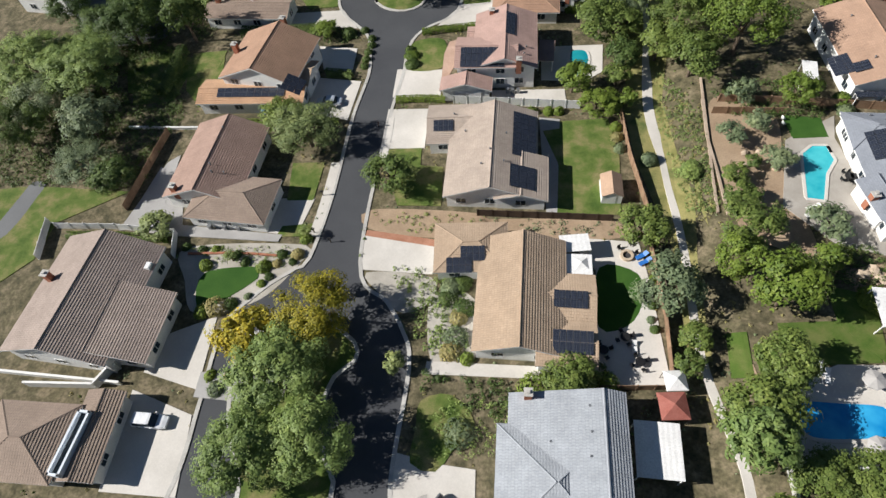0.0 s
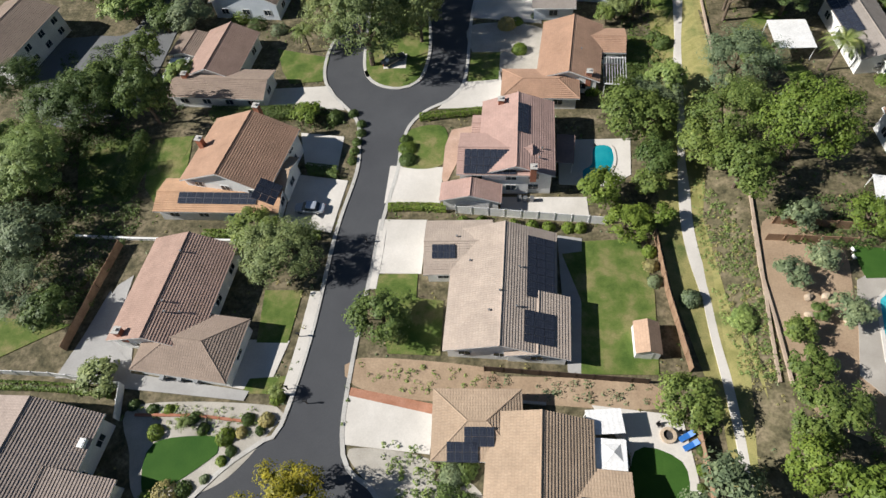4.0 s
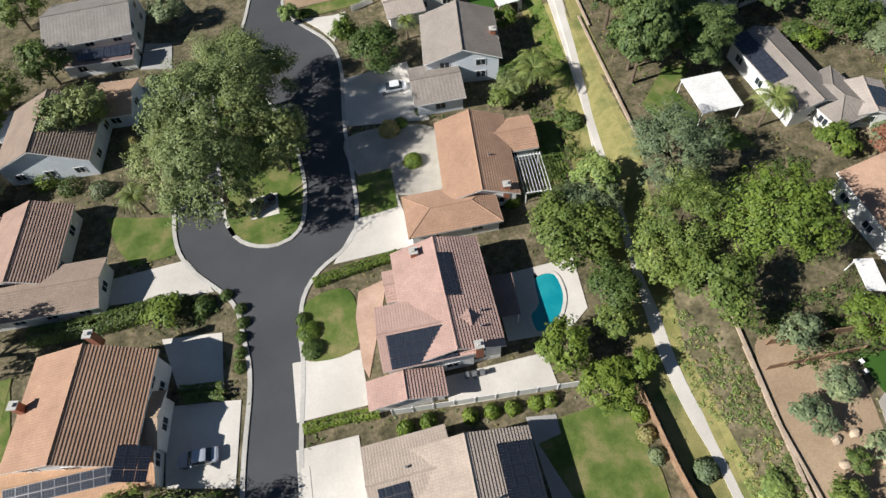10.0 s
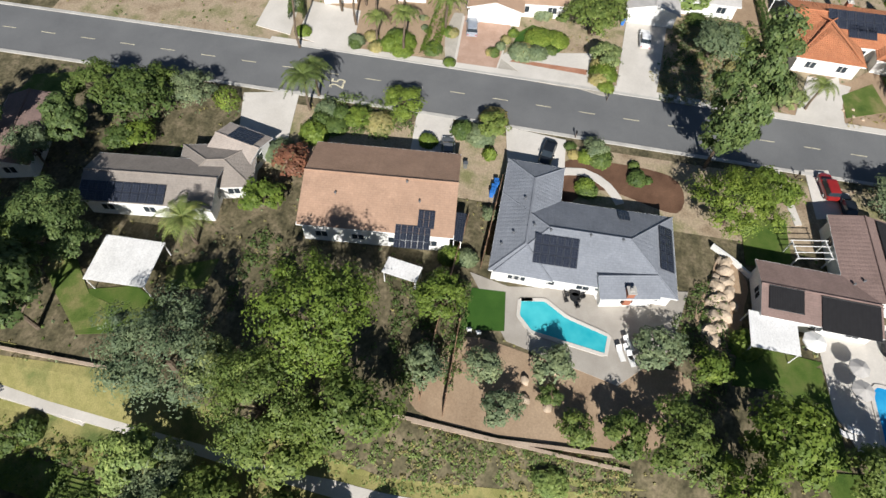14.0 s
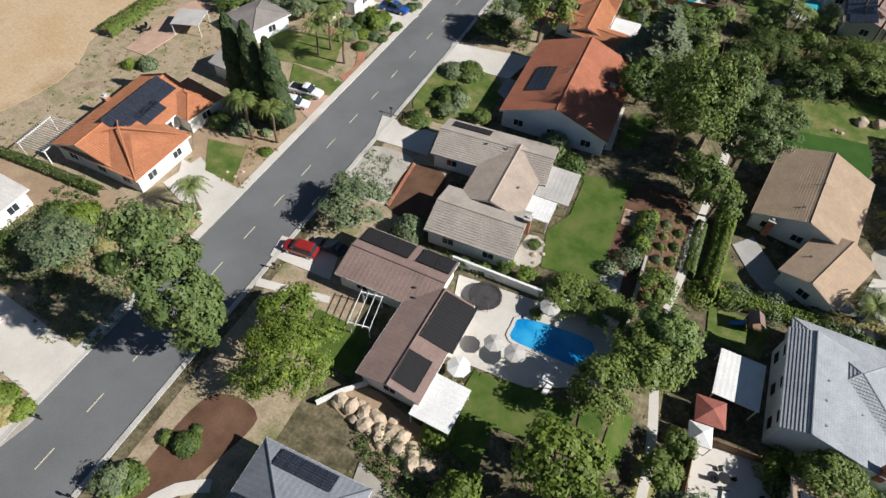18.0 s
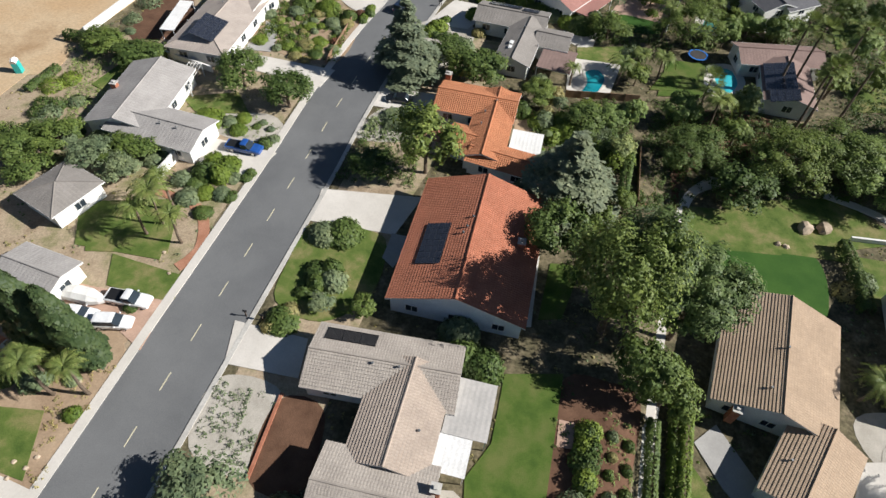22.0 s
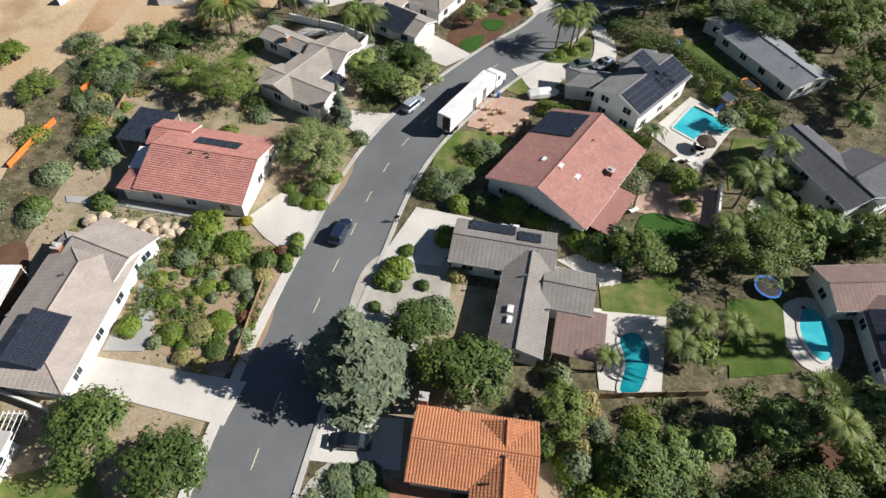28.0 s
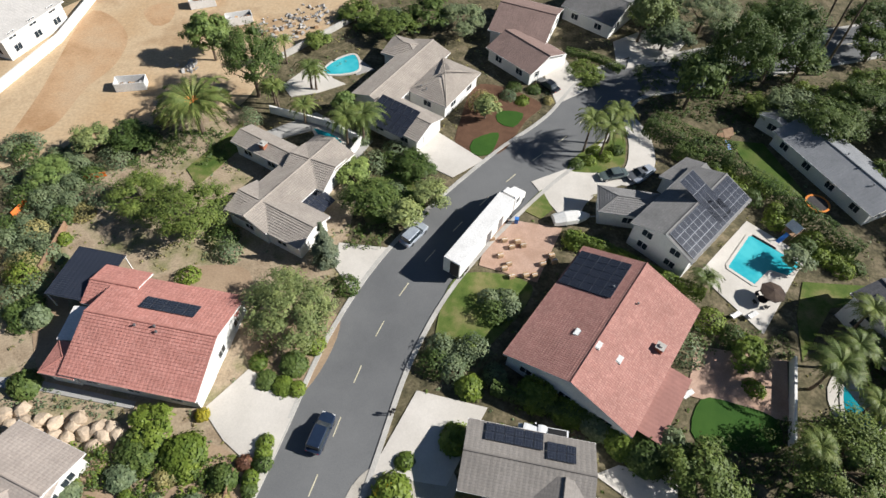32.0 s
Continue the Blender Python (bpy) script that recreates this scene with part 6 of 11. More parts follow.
h = house("white two-storey house with brown shingle roof and porch")
block(h, -53.86, 159.91, 0.82, 15.68, 12.87, 4.6, "gable", 18, "shingle_greybrown", "stucco_white", 1)
block(h, -52.71, 151.88, -3.59, 13.11, 4.13, 2.7, "gable", 10, "comp_brown", "stucco_white", 1)
solar_array(-51.28, 151.69, 0.8, -3.59, 10.0, 9.38, 2.52, 8, 1)

# houses between the side street and the footpath

h = house("pale blue-grey tile house with ribbed garden slope")
catslide(h, 0.3, 11.2, 13.9, 11.0, 24.6, 2.7, 6.2, 5.1, "tile_bluegrey", "stucco_sky_tint")
block(h, 5.8, 14.0, 0.0, 13.6, 13.4, 2.8, "hip", 21, "tile_bluegrey", "stucco_sky_tint", 1)
chimney(h, 2.6, 24.0, 1.9, 0)
for vx, vy in ((9.6, 22.6), (9.7, 19.6), (9.5, 16.9), (5.2, 18.6), (2.9, 16.2)):
    roof_vent(h, vx, vy, 5.3 - 2.2 - (11.2 - vx) * 0.33 + 0.6, 0)

h = house("tan tile house with two rear cross gables and solar panels")
block(h, 1.54, 38.44, 89.19, 17.79, 12.16, 3.0, "gable", 22, "tile_tan", "stucco_white", 1)
block(h, 7.71, 38.11, -1.61, 7.63, 7.54, 2.9, "gable", 16, "tile_tan", "stucco_white", 1)
block(h, 7.45, 31.32, -1.1, 7.85, 6.46, 2.9, "gable", 16, "tile_tan", "stucco_white", 1)
block(h, -5.69, 45.95, 3.44, 10.73, 8.53, 2.7, "hip", 18, "tile_tan", "stucco_white", 1)
solar_array(8.09, 37.37, 1.5, -1.61, 16.0, 4.46, 2.29, 6, 2)
solar_array(8.18, 31.22, 1.5, -1.1, 16.0, 5.12, 2.94, 6, 2)
solar_array(-5.34, 44.25, 1.3, 3.44, 18.0, 3.48, 2.09, 4, 2)
solar_array(-7.18, 42.52, 0.7, 3.44, 18.0, 3.63, 2.15, 4, 2)

h = house("beige tile house with long solar rows on the garden slope")
block(h, -3.41, 64.11, 89.73, 18.64, 14.4, 2.9, "gable", 20, "tile_beige", "stucco_white", 1)
block(h, 1.31, 59.05, 89.33, 8.89, 8.26, 2.7, "gable", 17, "tile_beige", "stucco_white", 1)
block(h, -9.78, 70.7, 3.23, 9.68, 9.11, 2.7, "gable", 18, "tile_beige", "stucco_white", 1)
solar_array(1.62, 67.09, 1.4, 89.73, 20.0, 9.5, 3.73, 8, 3)
solar_array(1.44, 58.09, 1.7, 89.33, 17.0, 4.42, 3.8, 4, 3)
solar_array(-11.72, 69.11, 1.5, 3.23, 18.0, 3.3, 1.93, 4, 2)
roof_vent(h, -3.67, 62.42, 3.2, 89.73)
roof_vent(h, -4.94, 59.75, 2.7, 89.73)
roof_vent(h, -1.26, 66.5, 2.5, 89.73)
roof_vent(h, -1.49, 60.56, 2.6, 89.73)
roof_vent(h, -10.06, 71.6, 1.6, 3.23)
roof_vent(h, -7.95, 67.69, 1.6, 89.73)

h = house("pink tile two-storey house with brick chimney and solar panels")
block(h, -2.1, 90.07, -89.87, 15.52, 11.46, 4.6, "gable", 20, "tile_pink", "stucco_white", 1)
block(h, -5.34, 86.28, -0.12, 11.19, 8.39, 4.9, "gable", 18, "tile_pink", "stucco_white", 1)
block(h, -8.73, 80.45, 89.24, 3.55, 9.27, 2.7, "gable", 18, "tile_pink", "stucco_white", 1)
garage_door(h, -8.31, 79.17, -0.76, 4.62)
block(h, -4.98, 94.18, 1.1, 8.92, 4.69, 2.8, "gable", 16, "tile_pink", "stucco_white", 1)
solar_array(-5.98, 84.02, 3.3, -0.12, 18.0, 7.78, 3.79, 8, 3)
solar_array(-1.26, 92.3, 4.1, 90.13, 20.0, 6.18, 1.67, 6, 2)
chimney(h, 0.42, 82.41, 3.5, -89.87)
chimney(h, -4.81, 96.38, 3.5, -89.87)
roof_vent(h, 1.66, 87.0, 3.1, -89.87)
roof_vent(h, 1.28, 85.0, 3.2, -89.87)

h = house("orange-tan tile house with hipped garage wing")
block(h, 6.74, 112.35, 84.91, 15.22, 10.67, 3.0, "gable", 20, "tile_tanorange", "stucco_white", 1)
block(h, 12.44, 115.36, -2.12, 7.92, 6.62, 2.8, "gable", 16, "tile_tanorange", "stucco_white", 1)
block(h, 1.5, 104.29, -0.69, 13.09, 7.17, 2.7, "hip", 17, "tile_tanorange", "stucco_white", 1)
chimney(h, 9.59, 105.33, 1.4, 84.91)
roof_vent(h, 8.44, 111.08, 2.0, 84.91)

h = house("two-storey white house with grey tile roof and low garage")
block(h, 9.67, 136.77, 83.03, 12.54, 12.71, 4.8, "gable", 20, "shingle_grey", "stucco_sky_tint", 1)
block(h, 4.08, 129.14, -0.95, 8.27, 8.85, 2.8, "gable", 18, "shingle_grey", "stucco_sky_tint", 1)
chimney(h, 14.98, 135.61, 2.9, 83.03)

h = house("white two-storey house with grey-tan roof near the corner")
block(h, 5.82, 154.68, -0.89, 14.4, 8.3, 4.6, "gable", 18, "shingle_beige", "stucco_white", 1)
block(h, 2.07, 150.82, 4.29, 7.05, 6.78, 2.7, "gable", 18, "shingle_beige", "stucco_white", 1)

h = house("tan tile house with offset gables behind the hedge")
block(h, 11.2, -16.02, 80.36, 17.29, 13.98, 2.9, "gable", 20, "tile_tan", "stucco_white", 1)
block(h, 8.86, -2.87, 63.81, 11.27, 8.15, 2.8, "gable", 20, "tile_tan", "stucco_white", 1)
chimney(h, 16.68, -7.89, 0.4, 80.36)
roof_vent(h, 11.21, -16.38, 3.2, 80.36)
roof_vent(h, 13.47, -10.68, 2.7, 80.36)
roof_vent(h, 11.39, -3.3, 1.1, 63.81)

h = house("grey-brown tile house with chimney and three-car garage")
block(h, -11.76, -22.23, -3.76, 14.91, 19.85, 3.2, "gable", 20, "tile_brown", "stucco_white", 1)
block(h, -19.4, -16.46, -19.02, 11.6, 11.04, 2.8, "hip", 20, "tile_brown", "stucco_white", 1)
garage_door(h, -18.2, -14.21, -93.76, 9.19)
solar_array(-8.79, -27.94, 2.6, -3.76, 20.0, 6.03, 1.42, 6, 2)
solar_array(-17.84, -29.49, 1.8, -3.76, 20.0, 5.09, 1.13, 6, 2)
chimney(h, -4.26, -18.06, 2.8, -3.76)
chimney(h, -15.21, -32.14, 0.9, -3.76)

# houses between the footpath and the main road

h = house("grey hip house with dormer row of solar panels")
block(h, 54.78, 115.6, -84.12, 17.05, 7.97, 3.2, "gable", 18, "shingle_grey", "stucco_white", 1)
block(h, 63.03, 107.38, 76.14, 6.92, 6.18, 2.8, "gable", 16, "shingle_beige", "stucco_white", 1)
block(h, 59.03, 108.87, -76.71, 10.01, 7.77, 2.8, "hip", 16, "shingle_grey", "stucco_white", 1)
solar_array(51.78, 118.26, 3.6, -84.12, 18.0, 10.8, 2.53, 10, 2)
solar_array(64.07, 106.64, 3.3, 76.14, 16.0, 4.09, 2.59, 3, 3)

h = house("long tan shingle house with rooftop solar and white canopy")
block(h, 58.8, 86.35, -85.45, 19.57, 13.82, 3.8, "gable", 18, "shingle_rust", "stucco_white", 1)
solar_array(51.99, 81.1, 3.6, -85.45, 18.0, 4.4, 2.84, 6, 3)
solar_array(54.31, 79.76, 4.3, -85.45, 18.0, 2.09, 2.23, 3, 2)
roof_vent(h, 58.53, 83.0, 5.8, -85.45)
roof_vent(h, 56.32, 80.99, 5.1, -85.45)
roof_vent(h, 55.64, 91.54, 5.1, -85.45)

h = house("blue-grey hipped shingle house beside a pool")
block(h, 58.65, 67.12, -1.91, 18.2, 7.8, 2.8, "hip", 20, "shingle_blue", "stucco_white", 1)
block(h, 55.76, 59.65, -89.47, 22.11, 12.24, 2.8, "hip", 20, "shingle_blue", "stucco_white", 1)
block(h, 51.4, 54.67, -79.33, 7.35, 5.41, 2.8, "gable", 18, "shingle_blue", "stucco_white", 1)
solar_array(52.98, 63.54, 4.0, -89.47, 20.0, 5.37, 3.46, 6, 3)
solar_array(56.36, 49.86, 3.2, 0.53, 20.0, 6.47, 1.87, 5, 2)
solar_array(60.49, 55.12, 3.3, 90.53, 20.0, 1.42, 1.94, 2, 2)
roof_vent(h, 60.36, 67.9, 3.9, -1.91)
roof_vent(h, 56.06, 66.48, 4.3, -89.47)
roof_vent(h, 54.97, 68.88, 3.6, -1.91)
roof_vent(h, 55.26, 64.47, 4.8, -89.47)
roof_vent(h, 55.45, 59.57, 4.8, -89.47)
roof_vent(h, 55.48, 55.65, 4.8, -89.47)
roof_vent(h, 53.32, 70.15, 3.1, -1.91)
chimney(h, 49.34, 54.33, 3.0, -79.33)

h = house("brown composition-roof house with pool solar heating mats")
block(h, 59.78, 23.95, -0.58, 13.17, 8.6, 2.8, "gable", 12, "comp_brown", "stucco_white", 1)
block(h, 53.17, 31.72, 87.65, 14.04, 7.96, 2.8, "gable", 12, "comp_brown", "stucco_white", 1)
pool_mat(62.5, 21.27, 3.1, -0.58, 12.0, 6.94, 2.61, 3, 1)
pool_mat(55.71, 21.2, 3.1, -0.58, 12.0, 4.6, 2.52, 2, 1)
pool_mat(50.67, 28.51, 3.1, -92.35, 12.0, 6.79, 4.11, 1, 1)
pool_mat(51.79, 35.91, 3.3, -92.35, 12.0, 4.12, 2.87, 1, 1)
roof_vent(h, 56.18, 26.0, 3.2, -0.58)
roof_vent(h, 55.63, 27.18, 3.0, 87.65)

h = house("grey-brown tile house with three connected gables")
block(h, 56.7, -1.57, 4.52, 17.54, 8.51, 2.8, "gable", 18, "tile_greybrown", "stucco_white", 1)
block(h, 53.24, 3.41, -89.74, 12.59, 9.12, 2.9, "gable", 18, "tile_beige", "stucco_white", 1)
block(h, 53.6, 12.35, 2.06, 12.33, 8.81, 2.9, "gable", 18, "tile_greybrown", "stucco_white", 1)
pool_mat(61.41, -3.83, 3.3, 4.52, 18.0, 6.12, 1.71, 3, 1)
roof_vent(h, 50.76, 4.98, 3.5, -89.74)
roof_vent(h, 57.86, -0.94, 3.9, 4.52)
roof_vent(h, 54.84, -1.24, 4.0, 4.52)
chimney(h, 47.56, 10.34, 3.7, 2.06)

h = house("red-orange clay tile house with broad gable roof")
block(h, 50.88, -21.1, -89.01, 21.65, 17.53, 3.2, "gable", 20, "tile_red", "stucco_sky_tint", 1)
solar_array(55.69, -19.03, 4.6, 90.99, 20.0, 6.98, 3.16, 7, 4)
chimney(h, 44.61, -22.28, 4.1, -89.01)
roof_vent(h, 51.46, -23.56, 6.1, -89.01)
roof_vent(h, 51.87, -21.76, 6.0, -89.01)
roof_vent(h, 52.17, -20.72, 5.9, -89.01)

h = house("bright orange clay tile house round a courtyard")
block(h, 56.81, -51.98, 0.36, 13.62, 8.4, 2.8, "gable", 18, "tile_orangered", "stucco_white", 1)
block(h, 53.45, -46.84, -88.92, 17.25, 6.7, 2.9, "gable", 18, "tile_orangered", "stucco_white", 1)
block(h, 49.89, -39.52, -6.85, 11.39, 5.58, 2.7, "gable", 16, "tile_orangered", "stucco_white", 1)
block(h, 56.28, -42.64, -5.33, 6.74, 5.64, 2.7, "gable", 16, "tile_orangered", "stucco_white", 1)
roof_vent(h, 53.56, -51.46, 3.9, 0.36)
roof_vent(h, 54.88, -48.63, 3.5, -88.92)
roof_vent(h, 54.9, -45.52, 3.5, -88.92)
chimney(h, 63.0, -56.69, 3.0, 0)

h = house("grey-brown shingle house with flat patio roof")
block(h, 55.91, -80.2, -2.06, 14.17, 7.95, 2.8, "gable", 16, "shingle_greybrown", "stucco_white", 1)
block(h, 52.75, -71.75, 85.17, 15.14, 6.8, 2.9, "gable", 18, "shingle_greybrown", "stucco_white", 1)
block(h, 47.1, -74.62, -3.89, 6.72, 6.81, 2.8, "gable", 16, "shingle_greybrown", "stucco_white", 1)
solar_array(57.67, -82.98, 3.1, -2.06, 16.0, 6.36, 2.13, 6, 2)
solar_array(52.55, -81.94, 3.4, -2.06, 16.0, 3.14, 2.1, 3, 2)
skylight(h, 54.36, -69.9, 3.5, 85.17)
skylight(h, 54.31, -68.34, 3.5, 85.17)
roof_vent(h, 55.95, -74.73, 2.8, 85.17)
roof_vent(h, 52.8, -75.02, 3.8, 85.17)
roof_vent(h, 49.58, -70.93, 2.9, 85.17)

h = house("pink-red tile house with broad gable and skylights")
block(h, 47.48, -98.2, 62.66, 20.79, 16.92, 3.0, "gable", 20, "clay_pinkred", "stucco_white", 1)
solar_array(49.02, -105.77, 4.3, 62.66, 20.0, 6.6, 6.8, 5, 5)
skylight(h, 49.14, -94.3, 5.9, 62.66)
skylight(h, 46.47, -93.45, 4.9, 62.66)
skylight(h, 51.34, -96.03, 5.1, 62.66)
chimney(h, 41.3, -96.27, 3.7, 62.66)
roof_vent(h, 44.06, -101.2, 5.4, 62.66)
roof_vent(h, 46.97, -103.3, 5.3, 62.66)

h = house("white two-storey house with slate-grey tile roof and pool")
block(h, 34.99, -119.53, 53.67, 17.11, 9.86, 4.4, "gable", 20, "tile_slate", "stucco_white", 1)
block(h, 43.46, -120.84, -0.21, 9.4, 5.41, 3.0, "hip", 22, "tile_slate", "stucco_white", 1)
block(h, 34.01, -127.84, 47.59, 7.07, 6.3, 3.0, "gable", 20, "tile_slate", "stucco_white", 1)
solar_array(32.9, -118.2, 5.0, -126.33, 20.0, 16.2, 4.3, 14, 4)
solar_array(33.66, -120.91, 6.0, -126.33, 20.0, 3.63, 7.54, 3, 3)

h = house("long low grey shingle house behind the hedge")
block(h, 8.65, -136.64, -57.18, 20.64, 10.14, 2.7, "gable", 14, "shingle_bluegrey", "stucco_white", 1)
block(h, 14.47, -148.49, 47.79, 10.4, 6.41, 2.7, "gable", 14, "shingle_bluegrey", "stucco_white", 1)
roof_vent(h, 11.58, -144.96, 3.4, -57.18)
roof_vent(h, 10.04, -140.61, 3.7, -57.18)
roof_vent(h, 8.14, -137.57, 3.7, -57.18)
roof_vent(h, 7.33, -134.36, 3.8, -57.18)
roof_vent(h, 6.12, -130.96, 3.7, -57.18)

h = house("two-storey beige house with dark grey roof")
block(h, 8.44, -103.1, -60.47, 16.93, 8.34, 4.8, "gable", 18, "shingle_dark", "stucco_white", 1)
block(h, 2.83, -101.95, 37.85, 8.31, 10.26, 4.8, "gable", 18, "shingle_dark", "stucco_white", 1)

h = house("brown-roofed house beside an oval pool")
block(h, 5.56, -82.28, 11.56, 16.02, 7.41, 2.8, "gable", 18, "comp_brown", "stucco_white", 1)
block(h, 4.92, -73.49, 88.45, 13.33, 8.98, 2.8, "gable", 16, "comp_brown", "stucco_white", 1)
solar_array(6.59, -73.69, 3.5, 88.45, 16.0, 8.39, 4.8, 4, 3)
solar_array(6.38, -67.75, 3.7, 88.45, 16.0, 3.43, 4.5, 2, 4)

# houses beyond the main road

h = house("pale stucco house with sand-coloured flat tile roof")
block(h, 109.62, 76.48, 1.38, 19.26, 9.73, 2.9, "gable", 16, "shingle_tan", "stucco_white", 1)
garage_door(h, 100.47, 77.01, -88.62, 7.77)
block(h, 110.36, 69.79, -83.67, 10.51, 14.36, 2.8, "gable", 16, "shingle_tan", "stucco_white", 1)

h = house("white-roofed shingle house with double garage")
block(h, 116.02, 44.81, -89.12, 20.68, 12.17, 2.8, "gable", 14, "shingle_pale", "stucco_white", 1)
block(h, 112.48, 49.42, -2.27, 14.22, 9.19, 2.8, "gable", 16, "shingle_pale", "stucco_white", 1)
roof_vent(h, 118.08, 48.33, 3.8, -2.27)
roof_vent(h, 113.26, 49.95, 3.9, -2.27)
roof_vent(h, 111.43, 50.54, 3.8, -2.27)
roof_vent(h, 118.5, 40.2, 3.7, -89.12)
roof_vent(h, 108.99, 50.56, 3.8, -2.27)
garage_door(h, 105.88, 49.81, -92.27, 6.64)

h = house("orange clay tile house beyond the road")
block(h, 105.79, 21.33, 88.11, 10.94, 15.01, 2.9, "hip", 18, "tile_orangered", "stucco_white", 1)
block(h, 108.79, 17.38, -89.36, 18.57, 11.3, 2.9, "gable", 20, "tile_orangered", "stucco_white", 1)
block(h, 104.14, 9.59, -9.35, 8.29, 7.33, 2.8, "hip", 18, "tile_orangered", "stucco_white", 1)
solar_array(107.58, 15.41, 4.5, -89.36, 20.0, 11.84, 3.42, 8, 2)
solar_array(105.7, 15.71, 3.8, -89.36, 20.0, 4.6, 2.29, 3, 1)
chimney(h, 114.65, 15.61, 2.8, -89.36)

h = house("pinkish shingle house among palms")
block(h, 106.18, 104.64, 13.53, 13.23, 6.61, 2.8, "gable", 16, "shingle_tan", "stucco_white", 1)
block(h, 109.59, 94.99, -87.23, 15.28, 10.1, 2.8, "gable", 16, "shingle_tan", "stucco_white", 1)

h = house("tan shingle house beyond a tall hedge")
block(h, 107.15, 114.76, -18.12, 10.23, 8.18, 2.8, "gable", 16, "shingle_tan", "stucco_white", 1)

h = house("grey-brown shingle house with low porch")
block(h, 109.05, -15.67, 72.3, 8.47, 8.28, 2.8, "hip", 16, "shingle_greybrown", "stucco_white", 1)

h = house("pale grey shingle house with truck drive")
block(h, 102.78, -2.45, -6.09, 9.0, 6.56, 2.8, "gable", 16, "shingle_stone", "stucco_white", 1)

h = house("pale grey shingle house with cross wing and brick garage front")
block(h, 109.93, -37.5, -84.51, 16.58, 11.28, 2.9, "gable", 16, "shingle_stone", "stucco_white", 1)
block(h, 103.0, -31.69, -3.67, 15.62, 8.13, 2.8, "gable", 16, "shingle_stone", "stucco_white", 1)
chimney(h, 114.54, -37.55, 3.2, -84.51)
roof_vent(h, 102.24, -30.93, 3.7, -3.67)
roof_vent(h, 99.32, -30.63, 3.7, -3.67)

h = house("beige shingle house with solar panels and rear awning")
block(h, 108.38, -61.77, -88.27, 21.98, 11.46, 2.9, "hip", 16, "shingle_beige", "stucco_white", 1)
block(h, 107.44, -70.04, -13.82, 9.05, 10.05, 2.8, "gable", 16, "shingle_beige", "stucco_white", 1)
solar_array(107.6, -56.33, 4.3, -88.27, 16.0, 6.92, 4.19, 4, 4)
chimney(h, 113.16, -69.26, 3.2, -88.27)
roof_vent(h, 113.8, -59.1, 2.9, -88.27)
roof_vent(h, 109.46, -65.11, 4.2, -88.27)

h = house("salmon red tile house with white gabled entry")
block(h, 100.87, -88.31, -2.04, 16.43, 14.27, 3.0, "gable", 18, "clay_salmon", "stucco_white", 1)
block(h, 95.68, -93.92, -2.32, 6.53, 3.01, 2.8, "gable", 16, "clay_salmon", "stucco_white", 1)
block(h, 94.99, -87.86, -87.19, 6.7, 3.09, 3.2, "gable", 18, "clay_salmon", "stucco_white", 1)
block(h, 109.6, -83.4, -2.0, 4.4, 4.2, 2.7, "hip", 18, "clay_salmon", "stucco_white", 0)
block(h, 108.6, -93.6, -2.0, 6.4, 6.0, 2.9, "gable", 18, "clay_salmon", "stucco_white", 0)
garage_door(h, 93.33, -83.45, -92.04, 4.08)
solar_array(100.09, -91.32, 4.3, -2.04, 18.0, 6.98, 1.97, 5, 2)
roof_vent(h, 102.48, -87.8, 5.1, -2.04)
roof_vent(h, 99.74, -87.44, 5.0, -2.04)
roof_vent(h, 100.14, -88.0, 5.2, -2.04)

h = house("grey-tan tile house with chimney and skylight bays")
block(h, 92.99, -115.82, 65.93, 19.56, 7.59, 2.9, "gable", 18, "tile_greybrown", "stucco_white", 1)
block(h, 93.26, -109.3, -21.12, 13.41, 6.97, 2.8, "gable", 18, "tile_greybrown", "stucco_white", 1)
garage_door(h, 87.17, -107.86, -111.12, 3.97)
block(h, 99.37, -122.46, -22.26, 10.45, 4.79, 2.8, "gable", 18, "tile_greybrown", "stucco_white", 1)
block(h, 90.88, -119.43, -13.03, 7.65, 7.99, 2.8, "gable", 18, "tile_greybrown", "stucco_white", 1)
chimney(h, 99.34, -121.45, 3.2, -22.26)
solar_array(89.31, -114.05, 1.6, -114.07, 18.0, 3.79, 4.54, 4, 2)

h = house("sprawling grey tile house with many gables and solar garage")
block(h, 82.3, -145.16, 67.27, 20.07, 7.72, 2.9, "gable", 18, "tile_greybrown", "stucco_white", 1)
block(h, 79.89, -133.52, -24.96, 10.92, 7.48, 2.7, "gable", 18, "tile_greybrown", "stucco_white", 1)
garage_door(h, 74.97, -132.34, -114.96, 4.81)
block(h, 74.72, -144.24, -23.34, 8.16, 11.81, 2.8, "hip", 20, "tile_greybrown", "stucco_white", 1)
block(h, 83.05, -152.51, -12.24, 7.59, 6.31, 2.8, "hip", 20, "tile_greybrown", "stucco_white", 1)
solar_array(81.6, -132.42, 3.3, 155.04, 18.0, 7.71, 5.38, 6, 3)
roof_vent(h, 78.32, -141.1, 3.3, -23.34)
roof_vent(h, 77.24, -140.54, 3.3, -23.34)

h = house("brown shingle house with garage gable at the bend")
block(h, 61.69, -167.5, -13.29, 11.55, 14.09, 2.9, "gable", 18, "comp_brown", "stucco_white", 1)
block(h, 61.1, -156.96, -37.53, 11.21, 10.22, 2.7, "gable", 18, "comp_brown", "stucco_white", 1)
garage_door(h, 55.88, -155.38, -127.53, 7.94)

h = house("grey tile house at the end of the road")
block(h, 46.64, -176.83, -30.16, 11.82, 12.83, 2.9, "gable", 20, "tile_slate", "stucco_white", 1)

